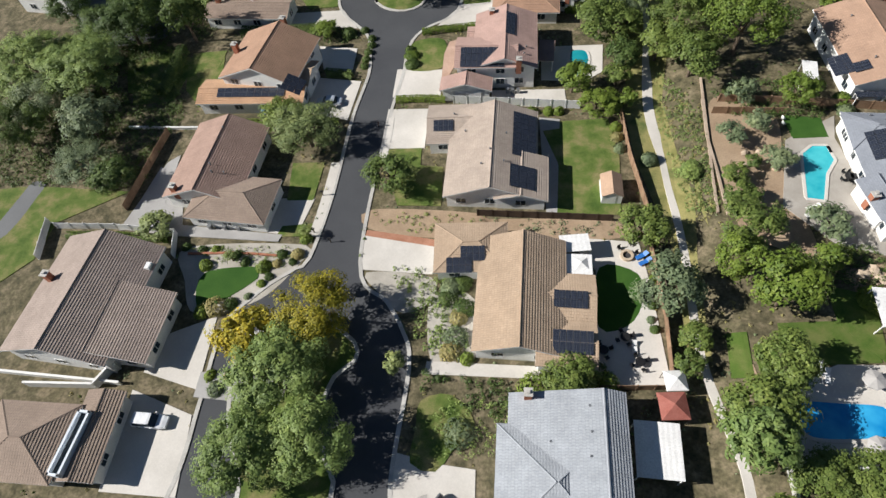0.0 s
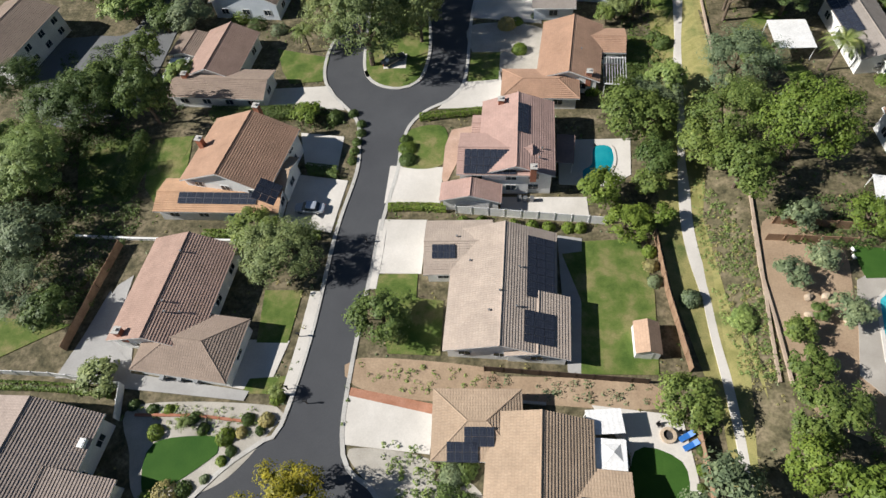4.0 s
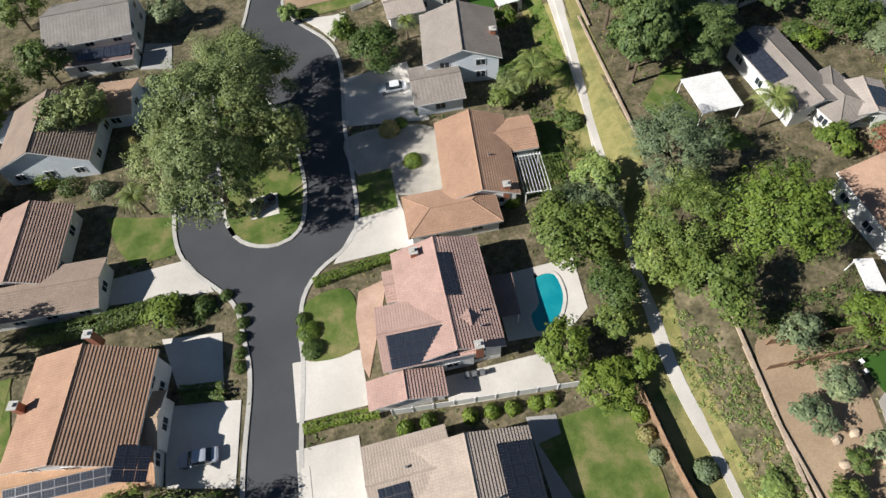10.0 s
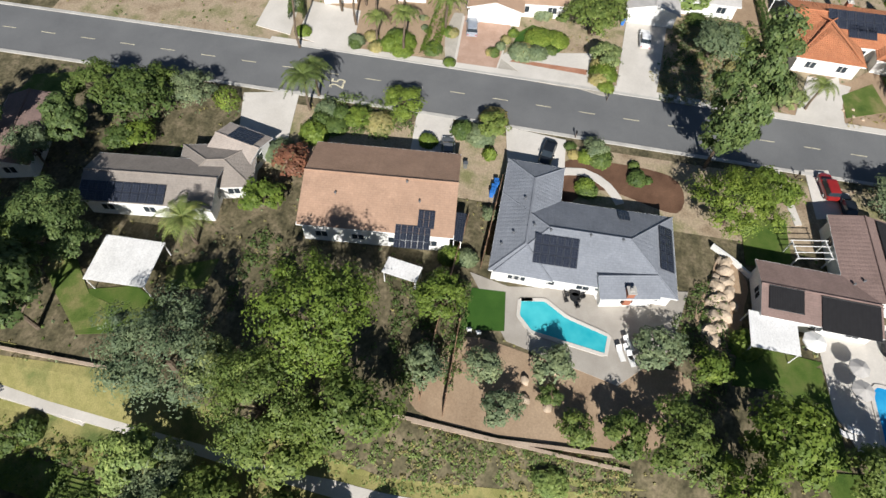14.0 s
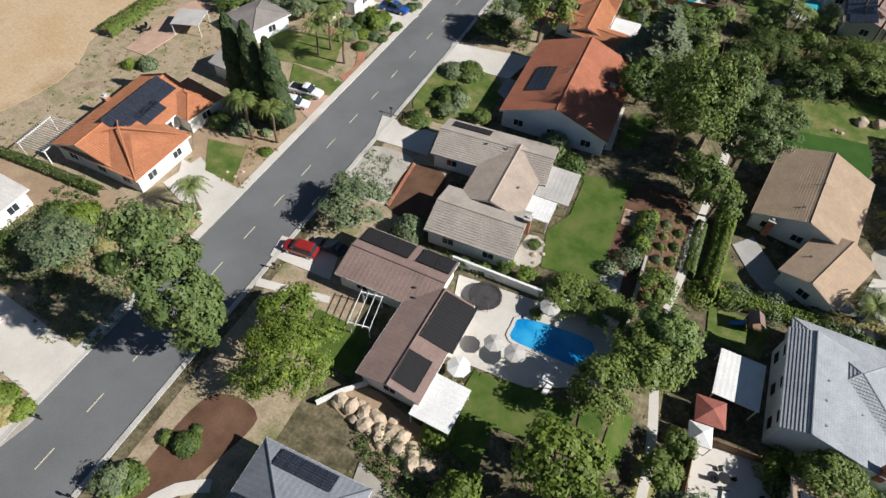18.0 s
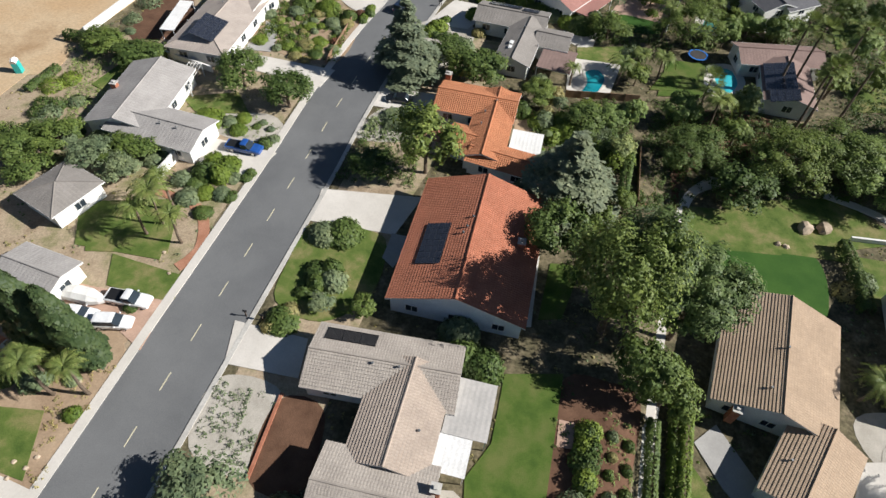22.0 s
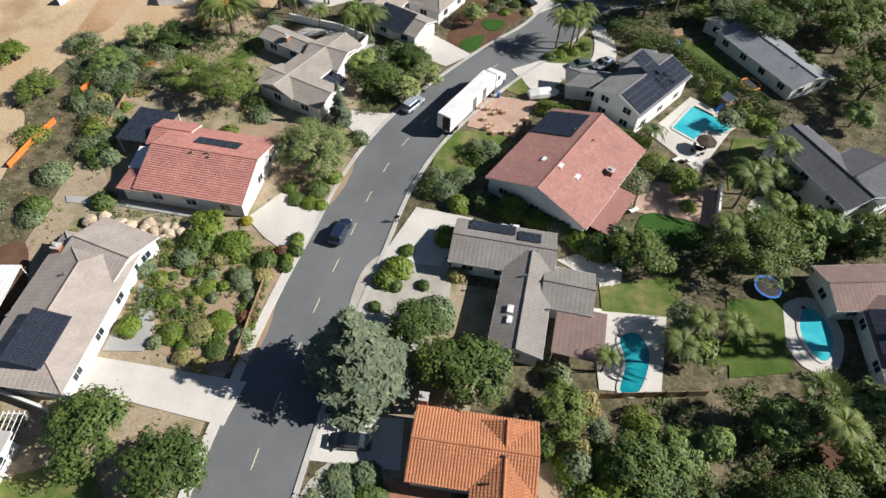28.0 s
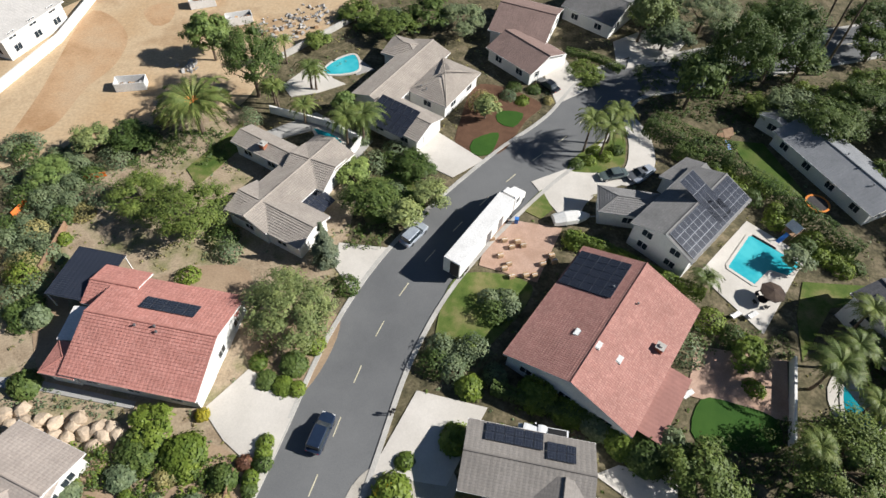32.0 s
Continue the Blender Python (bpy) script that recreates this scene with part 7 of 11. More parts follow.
h = house("white building with veranda posts beside the building site")
block(h, 157.34, -145.81, 78.22, 15.08, 13.88, 4.2, "gable", 16, "shingle_pale", "stucco_white", 1)

h = house("red tile house seen past the road bend")
block(h, -11.37, -206.29, 39.12, 20.45, 9.05, 2.8, "gable", 16, "tile_red", "stucco_white", 1)

h = house("brown house with dark solar roof among trees")
block(h, 53.85, 164.18, 6.57, 10.05, 10.35, 2.9, "gable", 16, "tile_pink", "stucco_white", 1)
block(h, 60.03, 137.46, 14.44, 13.58, 6.71, 2.8, "gable", 16, "comp_brown", "stucco_white", 1)

# streets
yard([(88.5, 150), (150, 150), (150, -40), (120, -60), (125, -110), (112, -135), (84, -118), (82.5, -100), (84.5, -85), (87, -60), (87.5, 0)])
yard([(75, -75), (70, -60), (73, -30), (74.5, 40), (75, 110), (62, 110), (62, -30), (55, -75)])
street([(-14, -14), (-9.8, 12.0), (-9.3, 7.8), (-13.3, 12.0), (-13.0, 28.3), (-14.6, 33.6), (-17.4, 37.9), (-22.4, 44.3), (-22.3, 72.7), (-21.2, 86.2), (-21.2, 91.4), (-20.5, 96.6), (-18.0, 100.4), (-13.7, 103.7), (-11.7, 109.3), (-11.7, 126.5), (-10.9, 139.5), (-12.4, 147.6), (-19.4, 157.8), (-19.6, 167.0), (-17.3, 180.2), (-12, 185), (-22, 187), (-23.0, 187.8), (-25.3, 172.3), (-28.8, 153.2), (-34.8, 148.1), (-37.5, 138.3), (-36.3, 126.4), (-38.4, 118.4), (-38.4, 111.1), (-36.3, 105.4), (-30.1, 98.2), (-28.6, 92.5), (-27.9, 86.3), (-29.0, 74.4), (-29.2, 57.0), (-30.4, 44.9), (-32.1, 42.9), (-35.2, 40.3), (-37.7, 37.5), (-40.4, 33.6), (-40.7, 28.8), (-40.4, 21.2), (-40.7, 9.9), (-46, -6), (-38, -16), (-26, -20)], "asphalt")
island([(-30.5, 110.6), (-27.6, 107.0), (-23.4, 106.0), (-20.3, 107.8), (-19.2, 112.0), (-19.1, 118.7), (-21.2, 129.3), (-28.6, 142.9), (-32.9, 143.0), (-32.5, 129.3), (-31.7, 118.5)])
island([(-37.1, 31.1), (-27.0, 34.1), (-21.1, 31.5), (-20.5, 28.7), (-22.9, 26.3), (-23.8, 20.7), (-22.1, 15.9), (-20.4, 11.5), (-26, 4), (-36, 4), (-31.9, 10.6), (-35.4, 18.5), (-37.1, 26.1)])
main_road([(82.3, 240), (82.6, 160), (82.6, 101), (82.0, 60), (81.6, 35), (80.9, 0), (80.2, -30), (80.2, -47), (79.3, -66), (77.7, -80), (76.2, -92), (73.0, -103.5), (67.5, -115), (59.5, -128), (51.5, -139), (43.6, -153.9), (31.6, -160.4), (16.4, -168.1), (-2.2, -176.8), (-32.3, -191.5)])
parking_road([(-24.5, -96.0), (-31.6, -97.1), (-31.3, -67.1), (-30.6, -41.5), (-19.4, -46.4), (-13.9, -52.1), (-21.2, -61.0), (-25.9, -70.0)])

# paths, banks and verges
dry_verge_list([(29.5, 143.9), (30.7, 110.5), (25.1, 78.9), (26.3, 63.3), (28.3, 51.6), (28.2, 65.9), (26.1, 44.5), (26.0, 31.0), (23.3, 31.1), (23.3, 48.5), (19.5, 66.1), (18.7, 76.7), (19.8, 87.0), (20.5, 102.9), (21.9, 122.8), (23.3, 142.1), (22.9, 148.9)])
footpath([(29.0, 152.3), (27.9, 135.9), (26.4, 117.3), (25.0, 100.9), (23.5, 87.2), (22.8, 78.3), (23.1, 71.7), (24.0, 65.8), (24.3, 60.1), (25.1, 47.9), (25.1, 31.1), (27.6, 16.6), (26.5, 4.6), (26.2, -4.2)], 1.7)
footpath([(26.0, -4.2), (24.0, -23.3), (22.7, -35.5), (21.6, -41.5), (19.6, -46.3), (13.8, -50.1)], 1.5)
tan_wall([(31.1, 139.1), (30.9, 120.6), (30.8, 110.6)], 0.35)
tan_wall([(31.4, 82.2), (30.6, 69.9), (30.0, 60.2), (29.7, 53.5)], 0.35)
tan_wall([(30.9, 77.1), (30.4, 68.7), (30.8, 61.0), (31.0, 53.2)], 0.35)

# drives, lawns and yards along the side street
driveway((-50.4, 22.9), (-40.9, 20.0), (-39.6, 9.9), (-49.7, 9.9))
driveway((-50.0, 30.4), (-41.9, 34.4), (-41.3, 23.4), (-49.8, 25.4))
driveway((-37.6, 56.1), (-32.0, 56.2), (-33.4, 48.7), (-39.9, 49.5))
driveway((-39.3, 94.8), (-31.4, 94.0), (-31.2, 86.3), (-36.8, 87.2))
driveway((-38.2, 85.5), (-29.0, 84.4), (-29.8, 74.2), (-37.8, 75.8))
driveway((-47.8, 105.7), (-36.5, 106.5), (-32.5, 100.4), (-47.1, 101.6))
driveway((-47.7, 144.9), (-37.3, 143.4), (-36.7, 137.0), (-46.1, 138.0))
driveway((-22.7, 76.9), (-15.3, 77.1), (-15.1, 67.6), (-22.7, 67.3))
driveway((-22.5, 87.7), (-13.8, 87.6), (-13.6, 80.4), (-22.4, 80.1))
driveway((-22.4, 49.3), (-11.1, 48.3), (-11.3, 42.7), (-22.2, 43.1))
brick_patio((-22.3, 50.3), (-11.2, 48.8), (-11.2, 47.5), (-22.4, 49.2))
driveway((-11.3, 137.2), (0.5, 138.6), (1.9, 124.2), (-11.8, 126.2))
driveway((-11.6, 107.7), (-5.5, 110.6), (-4.3, 101.3), (-16.0, 100.9))
driveway((-13.7, 17.2), (-4.8, 15.5), (-4.9, 12.0), (-13.2, 11.4))
driveway((1.5, -6.9), (-22.0, -13.4), (-17.1, -0.5), (-12.4, 2.5), (-9.6, 6.4), (-6.5, 4.5), (3.5, -1.3))
gravel((-0.0, -13.4), (-11.3, -14.1), (-13.1, -4.1), (-6.1, -1.8), (1.1, -8.6))
driveway((-3.0, 4.9), (-9.3, 5.1), (-8.3, 11.3), (-7.7, 16.1), (-3.4, 15.8))
round_lawn((-20.0, 95.9), (-14.3, 96.4), (-14.0, 88.2), (-20.5, 87.5), (-21.2, 91.0))
lawn((-49.1, 117.0), (-38.2, 114.4), (-38.2, 107.8), (-44.3, 107.2), (-46.6, 110.7))
lawn((-37.5, 63.8), (-31.9, 64.1), (-32.2, 55.9), (-36.6, 55.7))
lawn((-36.1, 50.6), (-31.0, 51.3), (-32.0, 48.8), (-36.7, 48.5))
lawn((-22.3, 67.1), (-15.6, 67.6), (-15.4, 63.7), (-11.5, 63.4), (-11.2, 55.3), (-18.2, 55.2))
lawn((7.7, 74.1), (15.8, 74.9), (17.1, 66.1), (16.5, 54.4), (6.8, 53.9))
grey_paving((4.2, 75.0), (7.7, 74.6), (6.9, 53.9), (5.3, 53.8))
turf((-46.2, 41.5), (-37.8, 42.9), (-37.6, 40.9), (-42.9, 36.3), (-45.6, 35.9))
gravel((-50.5, 46.0), (-31.6, 47.2), (-31.6, 44.1), (-36.5, 37.3), (-45.3, 34.6), (-48.9, 40.0))
patio((8.0, 50.0), (18.6, 49.4), (19.5, 42.7), (20.7, 27.2), (11.7, 26.6), (12.2, 44.3))
turf((12.7, 44.8), (18.0, 44.0), (18.1, 39.1), (15.9, 35.7), (12.1, 35.4))
patio((-10.7, 29.2), (4.6, 29.3), (4.2, 27.6), (-10.9, 27.4))
round_lawn((-10.9, 23.8), (-7.0, 24.8), (-3.8, 21.3), (-6.4, 17.7), (-8.2, 15.2), (-11.4, 16.0), (-11.2, 20.1))
lawn((-93.3, 56.2), (-83.2, 57.7), (-64.8, 56.9), (-75.1, 50.0), (-75.5, 42.8), (-79.1, 38.5), (-86.1, 40.3))
slab("garden_path", "grey asphalt path across a lawn", "path", "asphalt_old", [(-86.8, 46.8), (-85.5, 50.1), (-84.4, 55.8), (-83.7, 58.7), (-81.1, 58.3), (-81.3, 55.3), (-82.0, 50.2), (-83.5, 46.5)], True)
lawn((-74.7, 87.1), (-69.6, 93.1), (-66.9, 92.2), (-68.0, 82.1), (-72.8, 82.1))
lawn((-65.6, 90.4), (-58.6, 92.9), (-56.9, 83.7), (-60.5, 79.0), (-63.4, 82.1))
lawn((-74.4, 83.0), (-68.6, 92.4), (-64.1, 91.3), (-64.9, 79.1), (-72.8, 77.8))
lawn((-65.2, 88.9), (-58.3, 91.5), (-57.2, 85.8), (-62.9, 83.4))
grey_paving((-62.9, 49.3), (-61.1, 62.6), (-54.2, 54.3), (-52.6, 49.2))
patio((-4.3, 81.8), (8.7, 82.2), (9.0, 77.4), (-4.2, 78.1))
patio((4.6, 93.9), (16.1, 94.4), (15.6, 86.8), (12.3, 84.3), (4.6, 84.6))
lawn((4.8, 71.8), (15.1, 73.8), (16.5, 65.9), (7.8, 60.2), (7.2, 64.6))
gravel((-11.5, 123.8), (1.9, 122.6), (1.8, 110.7), (-5.5, 110.6), (-10.5, 115.1))
lawn((-11.0, 115.7), (-5.7, 115.8), (-5.7, 108.4), (-11.2, 107.7))
pink_patio((-13.1, 95.9), (-9.1, 97.0), (-10.4, 92.4), (-13.2, 83.7), (-13.8, 85.3), (-13.9, 92.2))
lawn((14.2, 114.4), (20.3, 113.3), (19.0, 105.8), (12.6, 105.7))
dirt((-22.1, 54.3), (-5.0, 54.0), (-4.8, 51.6), (-11.4, 49.2), (-22.0, 50.6))
dirt((-4.9, 52.8), (15.5, 53.2), (15.9, 50.1), (2.5, 49.7), (-4.8, 50.4))
gravel((-21.2, 42.6), (-11.4, 42.2), (-11.0, 38.4), (-14.8, 36.2), (-18.0, 38.6))
gravel((-11.0, 39.1), (-4.9, 38.9), (-4.6, 29.1), (-9.9, 28.7))
lawn((17.7, 120.3), (21.1, 119.7), (20.4, 111.1), (16.7, 111.1))

# yards between the path and the main road
slab("patio", "grey-brown aggregate paving round a pool", "patio", "aggregate", [(50.6, 73.4), (49.4, 68.5), (52.8, 46.1), (44.5, 48.6), (38.9, 54.9), (42.1, 68.0)])
slab("artificial_lawn", "smooth dark green artificial turf", "lawn", "turf", [(48.4, 72.9), (48.6, 68.7), (43.3, 68.3), (42.7, 73.5)])
dirt((32.2, 76.8), (41.5, 73.6), (40.4, 60.6), (41.9, 47.6), (36.9, 47.6), (31.7, 53.6))
driveway((76.5, 71.6), (75.6, 62.6), (69.6, 62.5), (70.0, 70.8))
mulch((72.1, 61.5), (71.6, 47.4), (65.1, 46.8), (67.2, 56.0), (66.0, 59.7), (63.5, 62.2), (68.2, 62.6))
driveway((76.7, 85.2), (76.7, 79.7), (68.9, 78.1), (68.6, 84.7))
lush_lawn((39.3, 119.9), (41.2, 113.0), (39.4, 109.2), (35.6, 110.0), (34.0, 117.0))
lawn((44.3, 110.5), (46.7, 104.7), (42.4, 105.0), (41.1, 109.4))
driveway((75.6, 111.9), (77.6, 103.7), (65.5, 102.2), (66.5, 109.5))
driveway((77.1, -3.9), (67.4, -3.9), (66.5, 1.3), (75.6, 1.8))
gravel((75.4, 3.6), (67.5, 3.5), (67.1, 12.8), (74.6, 11.8))
mulch((67.6, 4.3), (62.1, 4.2), (61.2, 13.1), (67.0, 13.3))
lush_lawn((43.2, -5.7), (36.4, -7.6), (36.4, 12.9), (43.9, 13.7), (45.1, 7.3), (43.1, 2.9))
grey_paving((36.2, 9.6), (33.6, 9.4), (33.4, 13.6), (36.4, 13.8))
pink_patio((36.2, -1.8), (34.4, -1.9), (34.3, 1.2), (36.1, 1.4))
grey_paving((20.4, -4.2), (17.8, -7.1), (11.2, 1.6), (13.5, 3.9), (17.3, 0.4))
lawn((21.1, -2.0), (17.6, 2.4), (14.2, 4.3), (21.2, 4.7))
gravel((47.2, 9.1), (44.7, 9.5), (43.9, 11.4), (44.6, 14.0), (47.4, 14.7))
dirt((54.3, 42.6), (53.2, 39.3), (48.7, 40.0), (44.9, 40.5), (46.7, 44.9), (50.9, 45.2))
lush_lawn((98.4, 72.3), (101.5, 69.6), (99.7, 64.0), (96.5, 64.5), (95.9, 70.6))
driveway((91.9, 74.3), (95.3, 72.0), (94.9, 65.0), (96.2, 58.8), (92.6, 55.1), (88.9, 58.0), (89.0, 70.8))
brick_patio((91.2, 72.6), (91.9, 72.0), (91.8, 60.0), (90.5, 60.0))
grey_paving((126.7, 80.2), (128.0, 74.9), (126.4, 63.4), (121.5, 61.7), (120.4, 70.9), (121.0, 78.9))
lush_lawn((30.2, 34.6), (27.9, 34.6), (27.6, 28.6), (30.0, 28.4))
patio((53.1, 19.7), (32.1, 18.3), (31.8, 26.8), (40.0, 30.7), (50.4, 31.1))
driveway((77.2, 24.4), (68.8, 23.5), (67.7, 27.7), (76.7, 27.9))
lush_lawn((66.8, 32.1), (59.0, 32.3), (58.3, 38.3), (65.5, 38.4))
lush_lawn((45.2, 31.2), (33.7, 30.1), (34.2, 36.0), (45.3, 37.0))
footpath_poly((75.9, 31.5), (66.3, 29.9), (66.0, 30.9), (75.6, 32.7))
driveway((75.3, -28.2), (60.4, -30.7), (62.2, -22.7), (74.6, -21.8))
round_lawn((74.3, -21.2), (65.6, -22.4), (62.5, -20.1), (62.2, -11.8), (66.9, -6.6), (73.6, -8.0), (74.6, -14.7))
grey_paving((62.6, -22.8), (59.1, -22.9), (60.7, -17.1), (62.6, -18.3))
lush_lawn((40.2, -23.7), (35.9, -24.5), (37.6, -15.2), (40.5, -14.3))
patio((43.2, -25.4), (41.8, -24.5), (41.2, -13.0), (42.3, -12.7))
turf((19.0, -35.2), (2.9, -37.6), (3.6, -24.0), (13.4, -25.4), (16.6, -29.9))
lawn((17.6, -42.1), (-4.2, -51.5), (-2.0, -37.7), (18.6, -35.6))
lawn((15.1, -45.3), (-2.7, -50.5), (-11.5, -44.0), (-0.8, -39.4), (15.3, -37.5))
lawn((21.6, -42.4), (5.6, -44.9), (7.4, -36.3), (21.7, -34.1))
lawn((-2.7, -39.1), (-22.1, -40.4), (-18.8, -33.6), (-3.2, -30.3))
gravel((73.1, -48.3), (67.3, -50.8), (65.2, -43.0), (74.4, -40.6))
driveway((74.8, -54.5), (65.0, -55.3), (64.4, -49.6), (74.6, -49.1))
brick_patio((66.0, -48.2), (58.4, -49.3), (59.5, -43.6), (65.1, -43.4))
dirt((49.2, -54.6), (37.7, -56.7), (38.9, -49.8), (48.4, -48.2))
patio((43.6, -74.2), (33.6, -74.6), (35.3, -63.1), (42.7, -62.6))
lush_lawn((25.2, -78.7), (17.1, -80.1), (18.8, -68.8), (26.7, -66.8))
round_patio((17.7, -79.1), (13.2, -80.8), (10.8, -75.9), (13.2, -69.8), (17.2, -69.9), (19.0, -74.5))
driveway((69.3, -87.8), (60.7, -87.1), (64.2, -77.5), (72.6, -77.4))
round_lawn((66.6, -105.4), (56.5, -105.4), (61.1, -95.6), (65.6, -91.6), (68.3, -95.1))
pink_patio((63.1, -116.9), (52.7, -116.6), (55.9, -106.2), (64.1, -107.6))
driveway((57.8, -125.4), (52.5, -129.3), (45.7, -129.6), (42.5, -128.1), (47.1, -125.3), (49.3, -122.2), (50.8, -118.0), (53.0, -118.9))
lawn((59.0, -119.2), (56.1, -124.0), (54.2, -120.1), (56.0, -117.9))
round_patio((46.4, -128.7), (42.9, -131.5), (42.0, -137.6), (42.6, -143.6), (40.9, -144.9), (38.3, -140.1), (37.8, -133.9), (39.3, -130.4), (42.8, -127.4))
round_lawn((52.1, -129.2), (45.7, -129.9), (43.0, -132.6), (42.7, -139.7), (45.0, -139.2), (49.9, -133.9))
patio((33.4, -111.8), (24.8, -123.4), (17.2, -117.9), (25.9, -103.3))
pink_patio((35.1, -100.0), (23.6, -99.8), (25.1, -91.4), (36.9, -92.8))
turf((35.3, -92.5), (31.2, -92.7), (26.5, -91.4), (27.5, -87.5), (36.4, -87.2))
lush_lawn((24.7, -141.9), (18.9, -142.3), (14.0, -130.5), (20.3, -129.9))
lawn((18.7, -113.1), (7.0, -114.3), (7.9, -111.2), (15.8, -109.3), (21.6, -100.1), (20.8, -107.1))
round_patio((18.5, -98.3), (16.1, -99.5), (13.1, -94.0), (14.0, -91.1), (18.4, -91.0), (19.7, -95.1))

# yards beyond the main road
driveway((107.2, 53.4), (107.6, 46.3), (87.7, 49.0), (87.6, 55.3))
driveway((101.4, 81.8), (101.5, 72.9), (88.2, 74.4), (88.5, 81.5))
pink_patio((101.8, 81.4), (101.9, 73.1), (88.6, 74.6), (88.9, 81.1))
gravel((92.0, 73.9), (92.8, 59.6), (87.4, 58.9), (88.2, 74.4))
turf((99.9, 70.6), (99.9, 64.0), (95.0, 65.0), (94.3, 72.2))
dirt((104.6, 95.3), (102.7, 85.1), (91.0, 84.7), (88.7, 100.5), (99.6, 99.9))
driveway((97.9, 23.8), (96.6, 17.1), (87.0, 21.9), (87.1, 27.7))
dirt((98.2, 16.1), (86.8, -6.4), (88.5, 4.2), (87.4, 21.1))
lawn((107.4, -16.1), (93.6, -20.6), (91.1, -9.8), (103.3, -9.0))
lawn((97.5, -9.0), (86.9, -8.3), (86.1, -4.1), (95.3, -4.3))
driveway((98.7, 18.7), (86.9, 20.0), (87.2, 26.1), (95.2, 24.7))
lawn((98.1, 13.4), (91.8, 12.3), (89.0, 19.4), (94.2, 19.1))
dirt((94.3, 7.2), (87.4, 4.9), (86.9, 20.0), (88.7, 29.1), (92.4, 29.5), (93.6, 27.5), (90.2, 21.1), (92.3, 12.8))
pink_patio((100.4, -3.5), (86.3, -4.2), (86.0, 2.9), (91.2, 0.6), (99.0, 0.7))
lawn((95.0, -6.8), (86.7, -8.5), (85.9, -4.7), (94.5, -4.5))
lawn((103.4, -12.3), (92.3, -15.7), (90.7, -11.1), (101.3, -8.4))
lawn((122.5, -40.4), (121.1, -48.9), (116.1, -50.6), (113.4, -37.7))
driveway((96.8, -33.9), (85.0, -33.5), (86.8, -26.7), (95.8, -28.5))
lawn((106.3, -41.9), (97.6, -45.8), (93.3, -41.0), (101.8, -38.8))
gravel((99.6, -38.4), (89.8, -41.9), (85.4, -36.8), (93.8, -34.6))
driveway((106.0, -57.1), (84.2, -56.8), (84.9, -51.3), (105.1, -53.1))
dirt((104.6, -74.1), (87.5, -76.7), (85.3, -58.5), (102.5, -61.9))
driveway((93.1, -81.3), (89.8, -87.0), (82.8, -84.9), (84.1, -75.3), (89.5, -78.3))
dirt((92.1, -94.2), (81.1, -96.2), (82.8, -84.9), (90.2, -88.0))
driveway((84.2, -107.9), (76.9, -108.3), (80.1, -99.9), (83.9, -103.9))
dirt((103.1, -99.4), (94.9, -100.9), (92.0, -90.9), (97.3, -93.2))
driveway((74.1, -134.0), (65.8, -128.7), (70.2, -123.9), (77.6, -127.0))
turf((64.4, -141.6), (60.2, -141.8), (61.7, -137.8), (64.5, -138.8))
turf((68.0, -133.3), (64.0, -135.9), (65.0, -130.3), (67.9, -130.0))
mulch((70.9, -136.6), (68.6, -148.6), (57.5, -145.6), (59.7, -139.9), (63.5, -130.9), (70.1, -130.9))
driveway((41.5, -159.4), (39.2, -171.7), (30.6, -176.2), (29.3, -170.6), (33.6, -162.2))
patio((103.4, -140.8), (100.6, -146.9), (98.8, -148.7), (95.1, -144.6), (92.5, -143.5), (96.9, -139.9), (100.9, -138.0))
grey_paving((94.8, -149.6), (91.4, -151.1), (88.5, -148.8), (91.2, -146.5))
driveway((57.5, -155.4), (53.3, -160.0), (48.9, -151.0), (54.5, -145.7))
lawn((85.4, -119.0), (77.6, -124.3), (72.5, -115.6), (81.0, -111.8))
lawn((111.1, -117.7), (106.7, -130.2), (104.5, -124.3), (108.0, -114.6))
dirt((119.7, -90.9), (119.1, -96.4), (112.9, -87.1), (113.7, -82.4))
grey_paving((105.0, -125.5), (95.4, -134.8), (84.3, -129.7), (86.9, -121.2), (94.2, -130.6), (100.5, -126.4))
site_dirt((141.5, -98.1), (159.7, -129.1), (154.1, -154.4), (137.3, -177.2), (102.5, -185.7), (95.5, -167.9), (106.2, -149.3), (109.0, -133.5), (116.7, -130.4), (124.0, -123.1), (130.8, -115.0), (138.3, -112.3))
slab("building_pad", "graded orange-brown clay building pad", "dirt", "site_clay", [(141.0, -116.6), (142.9, -130.3), (147.9, -153.8), (143.9, -155.5), (136.8, -149.4), (134.6, -140.9), (136.0, -132.5), (136.0, -123.1), (139.6, -118.5), (139.5, -114.3)], True)
slab("building_pad", "cut bank of orange-brown clay", "dirt", "site_clay", [(137.8, -158.2), (135.9, -161.7), (132.4, -160.7), (131.2, -155.5), (133.6, -153.7)], True)
site_dirt((144.8, -45.2), (147.7, -88.3), (138.0, -97.6), (131.4, -81.5), (131.2, -66.5), (132.6, -53.5), (131.6, -40.8))
site_dirt((152.4, -33.0), (145.8, -55.2), (143.8, -72.2), (143.4, -82.3), (169.6, -93.5), (203.4, -81.2))

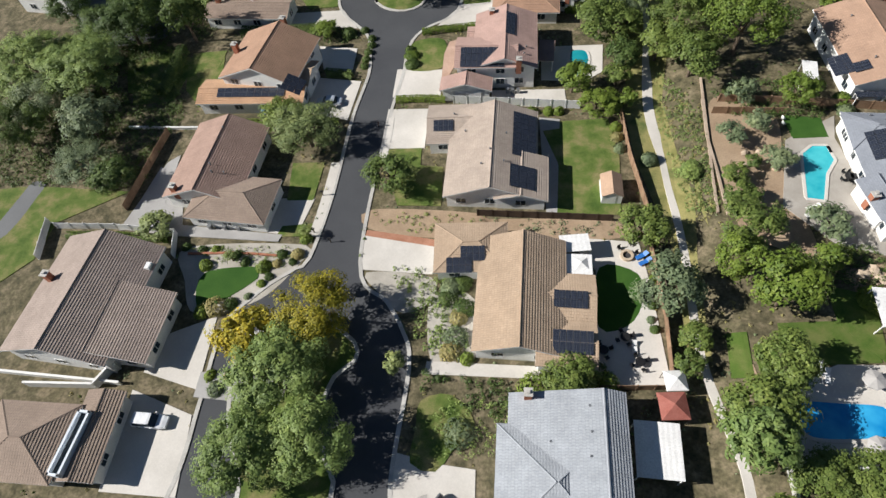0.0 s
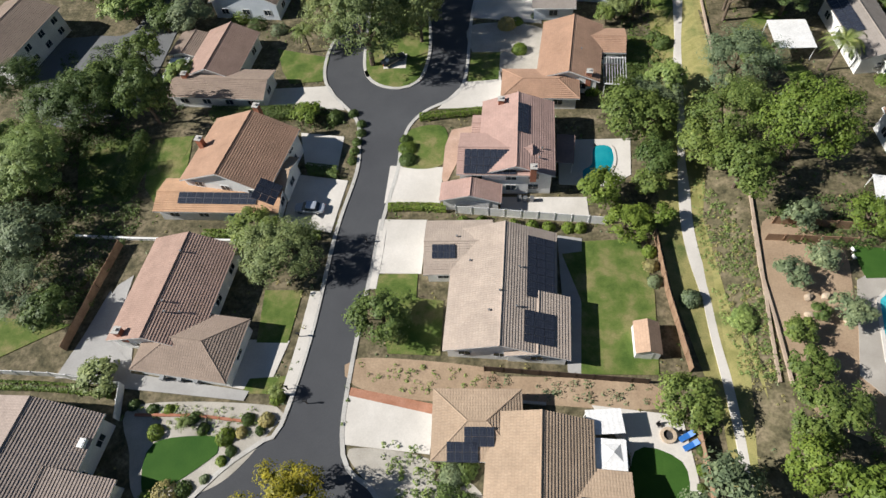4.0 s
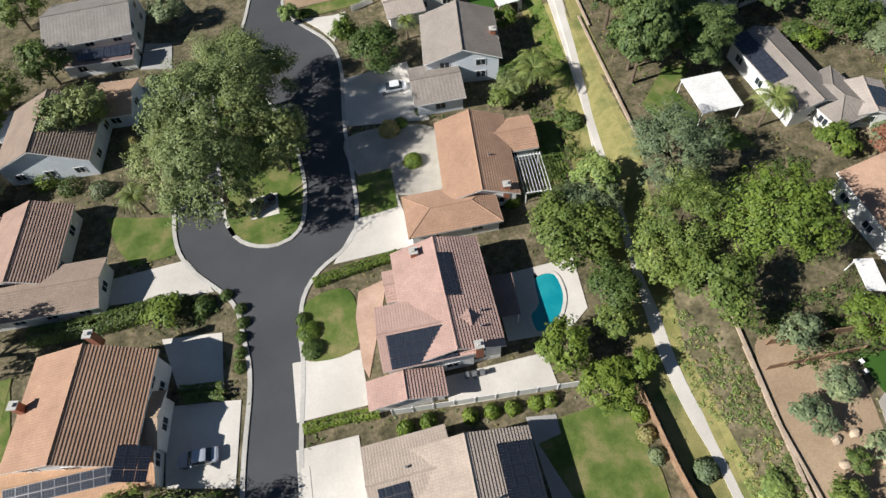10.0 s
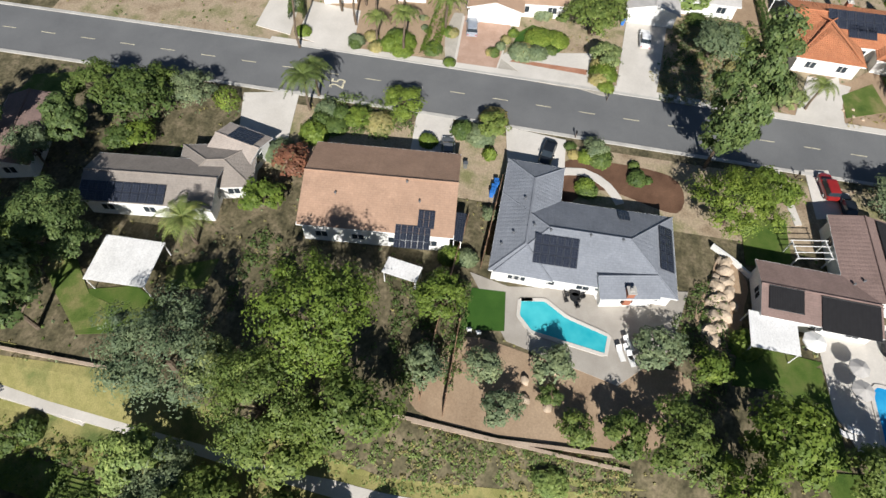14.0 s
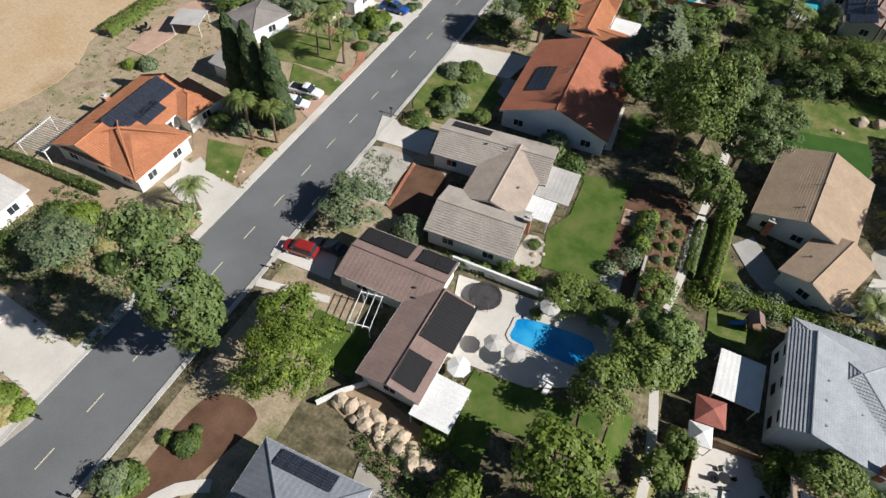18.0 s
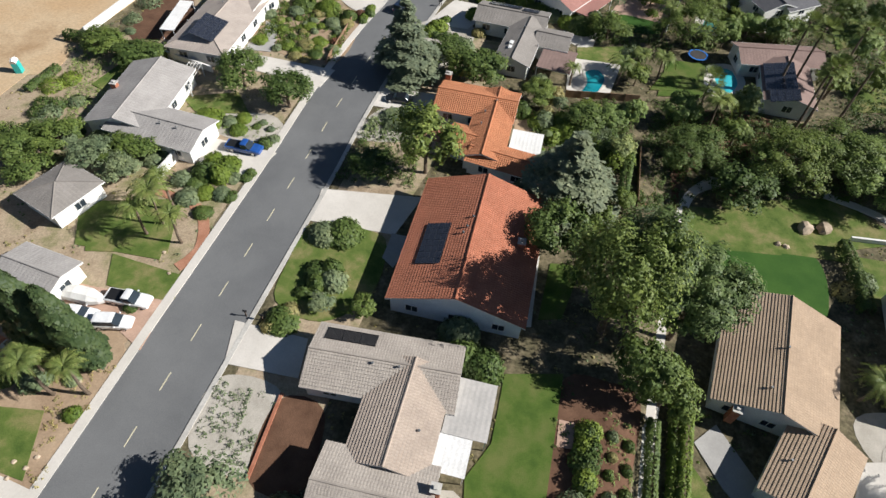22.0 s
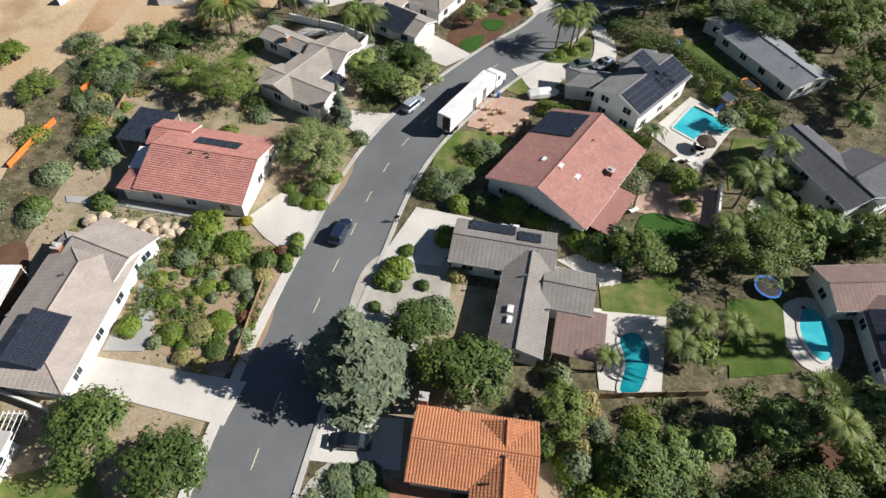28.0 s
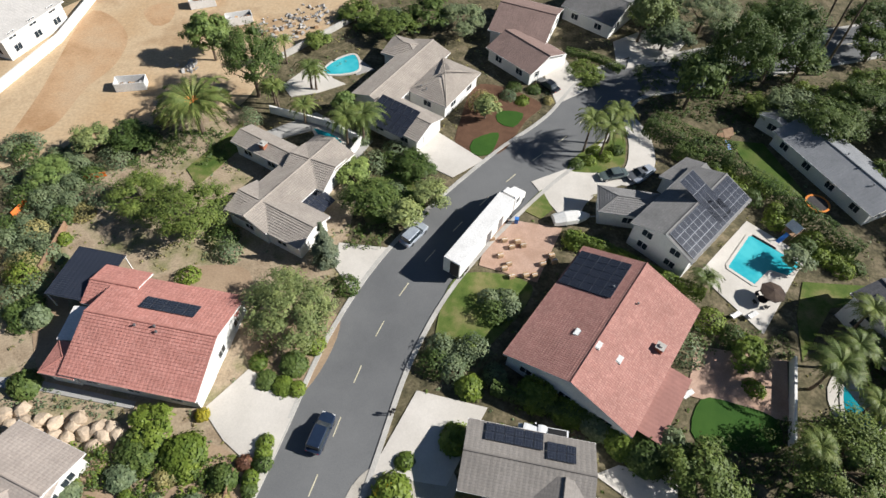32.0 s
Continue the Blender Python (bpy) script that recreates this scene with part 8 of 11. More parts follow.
# pools
pool("water_aqua", (47.8, 66.9), (48.3, 63.8), (46.5, 61.1), (44.9, 55.9), (42.3, 56.3), (43.7, 65.2), (45.6, 66.9), straight=True)
pool("water_blue", (43.6, 22.2), (39.0, 21.4), (34.6, 21.5), (33.7, 23.6), (34.3, 25.8), (39.1, 26.0), (43.7, 25.8), (44.1, 23.9))
pool("water_teal", (10.1, 92.5), (12.9, 92.6), (13.3, 89.1), (11.4, 85.8), (8.5, 84.8), (8.1, 87.4), (9.5, 88.8))
pool("water_teal", (40.1, -70.2), (37.6, -71.4), (36.1, -68.3), (37.8, -63.0), (40.4, -62.7), (39.6, -66.6))
pool("water_aqua", (15.4, -78.8), (13.1, -78.8), (12.1, -74.8), (13.6, -71.3), (15.4, -71.3), (16.6, -74.8))
pool("water_aqua", (24.9, -120.8), (18.0, -116.2), (20.6, -113.5), (23.1, -114.1), (25.7, -111.0), (29.3, -113.7), straight=True)
pool("water_aqua", (96.5, -149.6), (93.1, -152.6), (91.1, -148.1), (94.2, -145.8), (97.4, -145.8))
pool("water_teal", (126.2, 72.5), (125.5, 66.2), (122.3, 66.8), (122.7, 72.5))
pool("water_teal", (17.3, -97.6), (15.9, -95.4), (14.1, -92.5), (16.9, -91.6), (18.3, -93.5))
pool("water_teal", (94.7, -130.8), (89.9, -129.3), (88.3, -126.2), (92.2, -127.8))

# fences and walls
white_fence([(-11.0, 78.6), (11.2, 77.3)], 1.8)
white_fence([(-74.2, 49.0), (-63.7, 49.2), (-53.1, 48.5), (-51.9, 43.9)], 1.5)
white_fence([(-76.1, 50.0), (-74.5, 42.8)], 1.5)
wood_fence([(17.9, 75.5), (18.6, 66.1), (20.3, 55.0)], 1.7)
dark_fence([(-5.3, 53.6), (15.1, 53.2)], 1.6)
wood_fence([(20.1, 48.4), (20.9, 37.5), (20.7, 27.2), (11.7, 26.6)], 1.6)
white_wall([(-71.2, 24.2), (-65.8, 24.0), (-52.2, 23.5)], 1.0)
white_wall([(-70.8, 71.8), (-61.1, 71.7), (-41.9, 72.0)], 0.5)
wood_fence([(-62.5, 70.5), (-63.7, 52.9)], 1.6)
wood_fence([(33.4, 76.7), (46.5, 76.0), (58.7, 74.8)], 1.6)
low_wall([(-11.4, 50.0), (2.5, 49.7)], 0.4)
white_wall([(54.7, 18.3), (32.4, 18.2)], 1.5)
wood_fence([(43.2, 73.7), (31.9, 73.9)], 1.5)
wood_fence([(65.8, 71.1), (51.4, 72.2)], 1.6)
white_wall([(-2.9, -42.2), (-14.0, -43.5), (-18.9, -39.0), (-22.5, -37.8), (-32.1, -40.3)], 0.9)
low_wall([(31.6, 6.3), (31.4, 19.7)], 1.0)
wood_fence([(29.3, -51.5), (29.1, -38.3)], 1.5)
wood_fence([(42.7, -61.5), (30.0, -63.9)], 1.5)
white_wall([(132.5, -53.3), (131.4, -68.0)], 1.6)
white_wall([(99.1, -22.9), (98.8, -28.5)], 1.8)
white_wall([(117.3, -52.1), (104.6, -49.8)], 1.2)
white_wall([(102.9, -133.2), (92.5, -131.6), (86.0, -128.7), (88.3, -119.7)], 1.5)
white_wall([(149.3, -128.9), (147.4, -144.9), (148.9, -160.0)], 1.8)
low_wall([(105.9, -148.5), (96.7, -163.3), (93.2, -168.5)], 1.2)
white_wall([(23.2, -99.8), (25.7, -88.4)], 1.5)
wood_fence([(87.0, -75.3), (86.5, -58.1)], 1.0)
wood_fence([(121.6, -96.0), (122.5, -103.8)], 1.2)
brick_edge([(67.5, 3.5), (67.0, 13.3)], 0.3)

# patio covers
patio_cover(17.59, 18.95, -181.49, 5.25, 6.49, 2.6)
patio_cover(43.02, 114.19, -88.58, 7.39, 6.3, 2.7)
patio_cover(47.99, 81.54, -99.93, 4.4, 2.29, 2.5)
patio_cover(47.62, 37.51, -92.72, 5.56, 4.73, 2.6)
patio_cover(46.15, 0.67, -179.13, 4.97, 6.76, 2.6, 'shingle_pale', 'grey flat-roofed patio cover on posts')
patio_cover(47.06, 5.96, -179.74, 3.91, 4.4, 2.5)
patio_cover(47.3, -43.99, -179.31, 5.0, 6.2, 2.6, 'stucco_white', 'cream flat-roofed patio cover on posts')
patio_cover(45.54, -68.56, 174.44, 6.27, 7.19, 2.6, 'comp_brown', 'brown flat-roofed patio cover on posts')
patio_cover(113.47, -94.89, 177.51, 6.62, 7.67, 3.0, 'solar_cell', 'dark solar carport roof on posts')
patio_cover(111.24, -88.19, -174.45, 2.53, 4.7, 2.6)
patio_cover(117.57, -61.3, -170.23, 2.7, 10.48, 2.5)
patio_cover(-65.95, 138.02, 83.51, 7.27, 3.79, 2.6)
patio_cover(-66.19, 108.44, 2.16, 3.86, 6.21, 2.5)
patio_cover(9.56, 43.67, -0.31, 3.52, 3.43, 2.6)
patio_cover(5.42, 89.84, -3.79, 2.9, 5.92, 2.5, 'comp_brown', 'brown flat-roofed patio cover on posts')
patio_cover(55.54, 75.68, -88.98, 1.31, 4.38, 2.5, 'solar_cell', 'dark solar patio roof on posts')
pergola(14.14, 107.88, -2.78, 3.69, 7.29, 2.6, 0.45)
pergola(60.51, 30.85, -170.54, 2.74, 5.02, 2.6, 0.9)
pergola(105.93, -45.28, -170.06, 2.27, 6.66, 2.6, 0.5)

# vehicles
car(-45.92, 18.73, -1.13, "suv", "white")
car(-33.9, 78.34, 179.66, "sedan", "silver")
car(-2.87, 132.37, 179.7, "sedan", "white")
car(89.92, -32.67, -178.91, "pickup", "blue")
car(90.92, -2.91, -176.4, "pickup", "white")
car(90.86, 0.55, -166.85, "suv", "white")
car(95.59, 0.54, -172.38, "sedan", "white")
car(73.46, 25.46, 5.8, "suv", "red")
car(70.28, 23.39, 3.7, "sedan", "black")
car(72.04, 65.15, 168.86, "sedan", "black")
car(101.06, 50.53, -1.6, "sedan", "white")
car(97.93, 79.76, 6.57, "suv", "silver")
car(69.93, 79.41, 10.2, "sedan", "grey")
car(70.42, -51.69, 5.25, "sedan", "black")
car(78.95, -80.74, -97.87, "suv", "navy")
car(73.92, -110.92, -117.95, "suv", "silver")
car(45.02, -128.98, 24.08, "sedan", "green_grey")
car(40.72, -130.03, 30.85, "sedan", "grey")
car(54.21, -84.59, -1.16, "pickup", "white")
car(56.31, -150.22, -40.33, "sedan", "black")
car(-5.56, 10.32, -34.51, "pickup", "grey")
car(3.76, 2.69, -39.53, "pickup", "black")
patio((-27.5, 115.2), (-23.2, 115.4), (-23.0, 111.4), (-27.2, 111.2))
car(-25.4, 113.1, 35, "sedan", "black").location.z += 0.1
car(-21.12, -82.77, -127.6, "suv", "white")

# trees
tree("gold", -34.34, 30.1, 4.68, 7)
tree("gold", -25.66, 33.99, 6.08, 8)
tree("pepper", -29.28, 24.37, 6.38, 9)
tree("pepper", -30.52, 14.64, 5.27, 9)
tree("pepper", -23.1, 16.43, 5.28, 9)
tree("oak", -95.0, 103.0, 5.2, 8)
tree("pepper", -91.76, 83.05, 8.14, 10)
tree("pepper", -80.2, 81.8, 8.0, 11)
tree("olive", -72.6, 60.3, 5.2, 6)
tree("laurel", -87.84, 67.17, 6.01, 9)
tree("oak", -78.14, 95.72, 6.28, 9)
tree("oak", -66.0, 96.6, 4.4, 12)
tree("olive", -87.77, 73.56, 6.24, 8)
tree("airy", -14.55, 28.22, 1.49, 3)
tree("airy", -34.97, 67.9, 5.98, 7)
tree("oak", -18.98, 59.05, 4.01, 6)
tree("olive", -75.61, 69.18, 4.83, 8)
tree("lime", 9.88, 81.46, 3.59, 6)
tree("lime", 45.14, 76.81, 3.11, 5)
tree("lime", 29.01, 42.97, 3.04, 8)
tree("lime", 34.4, 38.6, 4.8, 9)
tree("lime", 13.9, 76.61, 3.34, 4)
tree("laurel", 14.6, 96.2, 4.6, 8)
tree("oak", 18.28, 87.41, 3.51, 6)
tree("olive", 32.0, 104.0, 6.3, 10)
tree("laurel", 29.5, 83.2, 4.4, 8)
tree("laurel", 24.9, 89.6, 4.2, 7.5)
tree("laurel", 18.76, 50.33, 3.75, 6)
tree("laurel", 32.6, 48.9, 4.0, 6)
tree("olive", 33.6, 67.9, 2.1, 3.2)
tree("olive", 37.9, 70.5, 2.1, 3.2)
tree("olive", 39.3, 62.4, 2.4, 3.4)
tree("laurel", 32.6, 54.6, 2.5, 4)
tree("laurel", 32.7, 59.9, 1.9, 3)
tree("olive", 21.24, 39.6, 4.3, 8)
tree("olive", 43.5, 51.0, 2.8, 3.8)
tree("laurel", 7.83, 26.75, 3.5, 5)
tree("pepper", 26.88, 61.79, 1.74, 2)
tree("pepper", 27.6, 20.2, 4.0, 9)
tree("airy", -28.0, 123.6, 9.4, 18.5)
tree("airy", -29.4, 112.4, 7.4, 16.5)
tree("airy", -25.4, 133.6, 9.0, 15)
tree("airy", -37.43, 122.44, 5.98, 9)
tree("airy", -20.8, 119.0, 4.92, 12)
tree("pepper", -90.14, 131.19, 8.16, 10)
tree("pepper", -81.11, 135.73, 7.23, 10)
tree("pepper", -81.58, 125.22, 4.95, 8)
tree("airy", -54.26, 133.81, 4.19, 9)
tree("laurel", -77.96, 102.05, 4.8, 7)
tree("lime", -38.4, 97.9, 2.6, 3)
tree("laurel", -39.97, 72.67, 4.13, 5)
tree("laurel", 18.0, 95.25, 4.37, 7)
tree("oak", -4.44, 138.4, 4.88, 7)
tree("airy", 15.47, 125.2, 3.15, 4)
tree("oak", 16.92, 129.83, 2.78, 3)
tree("olive", -69.01, 123.77, 4.4, 6)
tree("oak", -73.69, 122.38, 3.91, 6)
tree("oak", -80.79, 101.98, 4.37, 7)
tree("bush", -30.8, 99.4, 0.9, 1.1)
tree("bush", -33.8, 98.3, 1.5, 1.8)
tree("limebush", 16.85, 77.49, 1.66, 2)
tree("limebush", -6.94, 76.86, 1.04, 1.5)
tree("limebush", -9.7, 76.69, 1.04, 1.5)
tree("limebush", -2.16, 76.48, 0.96, 1.3)
tree("limebush", 3.0, 76.31, 0.95, 1.3)
tree("limebush", 5.84, 76.27, 0.94, 1.3)
tree("limebush", 7.48, 76.38, 0.94, 1.3)
tree("limebush", 0.53, 76.5, 0.95, 1.3)
tree("limebush", 16.95, 72.68, 1.03, 1.3)
tree("drybush", 16.91, 70.18, 1.01, 1.3)
tree("greybush", 17.17, 67.8, 0.99, 1.3)
tree("bush", -28.9, 92.6, 0.85, 1.0)
tree("bush", -29.0, 90.6, 0.85, 1.0)
tree("bush", -29.1, 88.6, 0.85, 1.0)
tree("limebush", -20.1, 91.52, 1.41, 1.2)
tree("bush", -19.75, 88.88, 1.38, 1.2)
tree("bush", -20.76, 93.38, 0.95, 1)
tree("bush", -28.9, 96.8, 0.85, 1.0)
tree("bush", -28.6, 94.7, 0.85, 1.0)
tree("palm", -42.25, 116.04, 2.87, 5)
tree("palm", 18.93, 125.08, 3.9, 6)
tree("laurel", 40.49, 130.0, 6.66, 11)
tree("oak", 34.6, 124.6, 4.4, 10)
tree("pine", 34.5, 135.0, 5.0, 16)
tree("oak", 43.3, 141.07, 4.67, 10)
tree("laurel", 47.64, 153.4, 4.13, 9)
tree("oak", 35.99, 62.54, 1.29, 2)
tree("olive", 36.52, 76.48, 2.25, 4)
tree("pepper", 22.27, 104.14, 3.22, 7)
tree("laurel", 17.61, 83.55, 2.4, 4)
tree("oak", 67.77, 123.22, 4.4, 7)
tree("oak", 62.0, 124.45, 2.19, 3)
tree("pine", 56.2, 140.12, 4.56, 12)
tree("pine", 61.04, 130.28, 2.99, 8)
tree("olive", 73.58, 58.46, 1.8, 2.5)
tree("lime", 55.6, 101.89, 2.56, 4)
tree("lime", 63.02, 122.06, 2.19, 3)
tree("lime", 41.94, 44.98, 2.21, 4)
tree("lime", 37.7, 88.7, 6.6, 14)
tree("laurel", 28.5, 92.2, 5.6, 11)
tree("lime", 73.26, 93.18, 2.2, 2)
tree("greybush", 21.62, 65.18, 1.31, 2)
tree("bush", 23.54, 117.55, 1.54, 2)
tree("limebush", 10.39, 105.29, 1.23, 2)
far_shrub("limebush", 73.11, 113.55, 2.0, 3)
tree("greybush", 88.83, 82.48, 0.75, 1)
tree("bush", 93.21, 37.99, 1.75, 2)
tree("redleaf", 61.98, 99.54, 2.89, 4)
tree("palm", 74.19, 101.08, 3.57, 7)
tree("palm", 48.3, 108.22, 3.36, 6)
tree("palm", 39.36, 145.4, 2.69, 6)
tree("palm", 77.3, 100.54, 2.62, 6)
tree("lime", 64.42, 40.7, 5.43, 8)
tree("laurel", 101.09, 59.86, 4.28, 6)
tree("olive", 99.1, 40.23, 4.51, 6)
tree("pepper", 111.76, 42.99, 2.89, 4)
tree("lime", 76.46, 87.14, 3.01, 4)
tree("laurel", 73.97, 73.44, 2.23, 4)
tree("olive", 70.97, 17.13, 4.61, 5)
tree("airy", 93.49, 57.31, 2.51, 4)
tree("lime", 68.12, 35.8, 3.81, 7)
tree("greybush", 62.12, 16.16, 2.43, 3)
tree("limebush", 90.18, 90.54, 1.78, 1.40)
tree("limebush", 92.14, 89.80, 1.48, 1.60)
tree("bush", 92.88, 91.76, 1.78, 1.80)
tree("limebush", 90.92, 92.50, 1.48, 2.00)
tree("greybush", 73.81, 75.16, 2.1, 2)
tree("bush", 74.09, 77.84, 1.74, 2)
tree("limebush", 71.18, 82.56, 1.34, 1.5)
tree("bush", 71.60, 96.46, 1.90, 1.40)
tree("bush", 73.80, 96.10, 1.58, 1.60)
tree("greybush", 74.16, 98.30, 1.90, 1.80)
tree("bush", 71.96, 98.67, 1.58, 2.00)
tree("limebush", 67.14, 59.54, 1.43, 1.5)
tree("limebush", 70.3, 73.33, 1.03, 2)
tree("greybush", 51.44, 27.87, 1.1, 1)
tree("palm", 96.75, 84.0, 3.33, 7)
tree("palm", 105.58, 88.11, 3.08, 7)
tree("palm", 91.62, 94.68, 2.1, 5)
tree("palm", 92.03, 10.33, 2.3, 8)
tree("palm", 88.31, 9.24, 2.28, 7)
tree("laurel", 32.6, -14.8, 7.4, 18.5)
tree("pine", 23.4, -17.6, 6.0, 15.5)
tree("pine", 29.0, -18.5, 5.6, 17)
tree("laurel", 24.6, -7.6, 3.6, 8)
tree("laurel", 7.37, -51.72, 6.43, 8)
tree("pepper", -8.86, -54.28, 8.62, 8)
tree("oak", 21.09, -50.33, 5.37, 7)
tree("oak", 13.95, -45.24, 4.72, 6)
tree("airy", 88.91, 29.63, 2.77, 4)
tree("laurel", 29.3, 12.0, 2.6, 4)
tree("laurel", 39.72, 17.04, 3.39, 3)
tree("laurel", 34.32, 17.26, 3.03, 3)
tree("laurel", -34.26, -58.67, 4.36, 8)
tree("olive", -22.25, -57.4, 4.35, 8)
tree("lime", 45.22, 16.43, 1.38, 2)
tree("bush", 71.39, -5.4, 2.09, 1.5)
tree("limebush", 90.47, -28.42, 2.04, 1.75)
tree("limebush", 92.86, -28.67, 1.70, 2.00)
tree("bush", 93.11, -26.28, 2.04, 2.25)
tree("limebush", 90.72, -26.03, 1.70, 2.50)
tree("limebush", 91.2, -22.38, 1.52, 1)
far_shrub("limebush", 32.83, -0.97, 1.58, 2)
far_shrub("bush", 33.19, 2.45, 1.54, 1.6)
far_shrub("greybush", -4.52, 7.55, 1.80, 1.05)
far_shrub("greybush", -6.50, 6.79, 1.50, 1.20)
far_shrub("bush", -5.74, 4.81, 1.80, 1.35)
far_shrub("greybush", -3.76, 5.57, 1.50, 1.50)
far_shrub("limebush", 23.57, 7.12, 2.26, 2)
far_shrub("greybush", 18.89, 5.23, 2.29, 2)
far_shrub("greybush", 14.32, 4.75, 2.67, 2)
far_shrub("bush", 1.44, 4.34, 1.83, 1.40)
far_shrub("bush", 2.61, 2.53, 1.52, 1.60)
far_shrub("greybush", 4.42, 3.70, 1.83, 1.80)
far_shrub("bush", 3.25, 5.51, 1.52, 2.00)
far_shrub("bush", 8.28, 4.58, 2.67, 2)
far_shrub("bush", 20.46, 5.87, 2.28, 2)
far_shrub("greybush", 33.59, 7.48, 1.84, 2)
tree("bush", 45.92, -5.54, 2.45, 3)
tree("greybush", 49.64, -9.26, 2.53, 3)
far_shrub("limebush", 11.26, 25.60, 1.86, 2.10)
far_shrub("limebush", 12.64, 27.30, 1.55, 2.40)
far_shrub("bush", 10.94, 28.68, 1.86, 2.70)
far_shrub("limebush", 9.56, 26.98, 1.55, 3.00)
far_shrub("limebush", 3.87, 26.19, 2.51, 2)
far_shrub("greybush", -5.66, 19.87, 1.99, 2)
far_shrub("limebush", 35.65, 14.63, 1.39, 2)
tree("greybush", 53.3, 17.88, 1.03, 1.5)
tree("bush", 50.59, 17.6, 1.03, 1.5)
tree("bush", 47.93, 16.92, 1.03, 1.5)
far_shrub("greybush", -3.37, -34.37, 1.99, 1.5)
far_shrub("drybush", -0.86, -31.72, 1.96, 1.5)
far_shrub("drybush", -14.65, -44.36, 2.63, 2)
far_shrub("limebush", -17.72, -40.16, 1.54, 1.5)
tree("bush", 87.48, -22.81, 1.14, 1)
tree("bush", 87.02, -26.98, 0.98, 0.8)
tree("bush", 93.64, -23.64, 1.34, 1)
tree("limebush", 88.63, 11.92, 1.03, 1)
tree("greybush", 91.09, 8.36, 0.91, 1)
tree("bush", 48.48, -6.42, 2.06, 3)
tree("greybush", 102.03, -26.75, 1.77, 1.40)
tree("greybush", 100.80, -28.44, 1.48, 1.60)
tree("bush", 102.49, -29.67, 1.77, 1.80)
tree("greybush", 103.72, -27.98, 1.48, 2.00)
far_shrub("greybush", 35.71, 10.18, 1.45, 1.5)
tree("palm", 93.9, -15.63, 3.1, 7)
tree("palm", 89.8, -13.29, 2.21, 6)
tree("palm", 95.07, -13.36, 2.39, 6)
tree("palm", 94.12, 8.45, 3.03, 6)
tree("palm", 0.44, -15.0, 2.97, 5)
tree("palm", 3.86, 2.71, 2.97, 5)
tree("palm", -6.61, -3.5, 3.46, 6)
tree("palm", -3.52, 3.96, 1.85, 4)
tree("palm", 13.58, -27.18, 1.9, 2)
tree("palm", 89.79, 25.54, 2.49, 5)
tree("deodar", 71.35, -59.38, 7.2, 14.5)
tree("oak", 97.4, -47.81, 4.58, 6)
tree("oak", 58.03, -61.76, 4.82, 6)
tree("laurel", 61.99, -61.27, 3.24, 5)
tree("oak", 65.74, -66.81, 3.41, 4)
tree("laurel", 46.98, -58.3, 3.12, 4)
tree("laurel", 22.51, -85.3, 6.26, 8)
tree("laurel", 104.76, -25.6, 3.9, 4)
tree("oak", 117.56, -48.97, 4.82, 4)
tree("laurel", 125.75, -50.23, 4.1, 4)
tree("oak", 39.06, -53.54, 3.71, 4)
tree("pepper", 34.7, -55.63, 3.0, 4)
tree("pepper", 23.02, -60.14, 3.03, 6)
tree("laurel", 14.28, -57.44, 2.81, 5)
tree("airy", 32.57, -48.18, 2.39, 4)
tree("palm", 42.36, -65.2, 1.77, 4)
tree("palm", 34.01, -67.64, 2.8, 5)
tree("palm", 18.13, -59.87, 3.27, 7)
tree("palm", 21.59, -96.32, 3.77, 7)
tree("palm", 93.79, -18.58, 2.24, 7)
tree("palm", 31.18, -71.3, 2.46, 5)
tree("greybush", 70.22, -47.53, 2.02, 1.05)
tree("greybush", 69.38, -45.31, 1.68, 1.20)
tree("bush", 67.16, -46.14, 2.02, 1.35)
tree("greybush", 67.99, -48.37, 1.68, 1.50)
tree("greybush", 95.83, -23.96, 1.6, 1.5)
tree("greybush", 95.48, -38.08, 1.31, 1.2)
tree("limebush", 93.58, -39.58, 1.32, 1)
tree("bush", 87.64, -34.95, 1.26, 1.2)
tree("greybush", 86.74, -36.09, 1.06, 1)
tree("bush", 90.65, -38.4, 0.73, 0.7)
tree("greybush", 90.06, -39.54, 0.73, 0.7)
tree("greybush", 88.31, -38.39, 0.72, 0.7)
tree("limebush", 98.49, -65.95, 1.29, 1.08)
tree("greybush", 98.6, -72.69, 1.68, 1.44)
tree("limebush", 95.46, -61.5, 1.56, 1.08)
tree("drybush", 92.19, -62.41, 1.87, 1.08)
tree("limebush", 90.2, -64.25, 1.58, 1.08)
tree("limebush", 94.02, -68.73, 1.44, 0.94)
tree("greybush", 89.97, -70.77, 1.64, 1.44)
tree("drybush", 87.43, -71.63, 1.32, 1.30)
tree("bush", 89.42, -60.17, 1.35, 0.94)
tree("drybush", 92.8, -58.62, 1.22, 0.94)
tree("limebush", 93.05, -76.15, 2.38, 1.80)
tree("bush", 98.03, -75.91, 2.38, 2)
tree("bush", 86.72, -28.16, 0.92, 1)
tree("limebush", 43.63, -49.54, 1.83, 2)
tree("limebush", 46.03, -44.61, 2.12, 2)
tree("drybush", 45.26, -54.49, 1.52, 2.5)
far_shrub("limebush", 37.38, -58.3, 1.95, 2)
tree("limebush", 40.88, -50.96, 2.58, 2.5)
far_shrub("bush", 32.85, -49.62, 1.94, 2.10)
far_shrub("bush", 34.30, -51.39, 1.62, 2.40)
far_shrub("greybush", 36.07, -49.94, 1.94, 2.70)
far_shrub("bush", 34.62, -48.17, 1.62, 3.00)
tree("greybush", 86.79, -62.63, 1.24, 1.08)
tree("limebush", 101.07, -61.44, 1.57, 1.2)
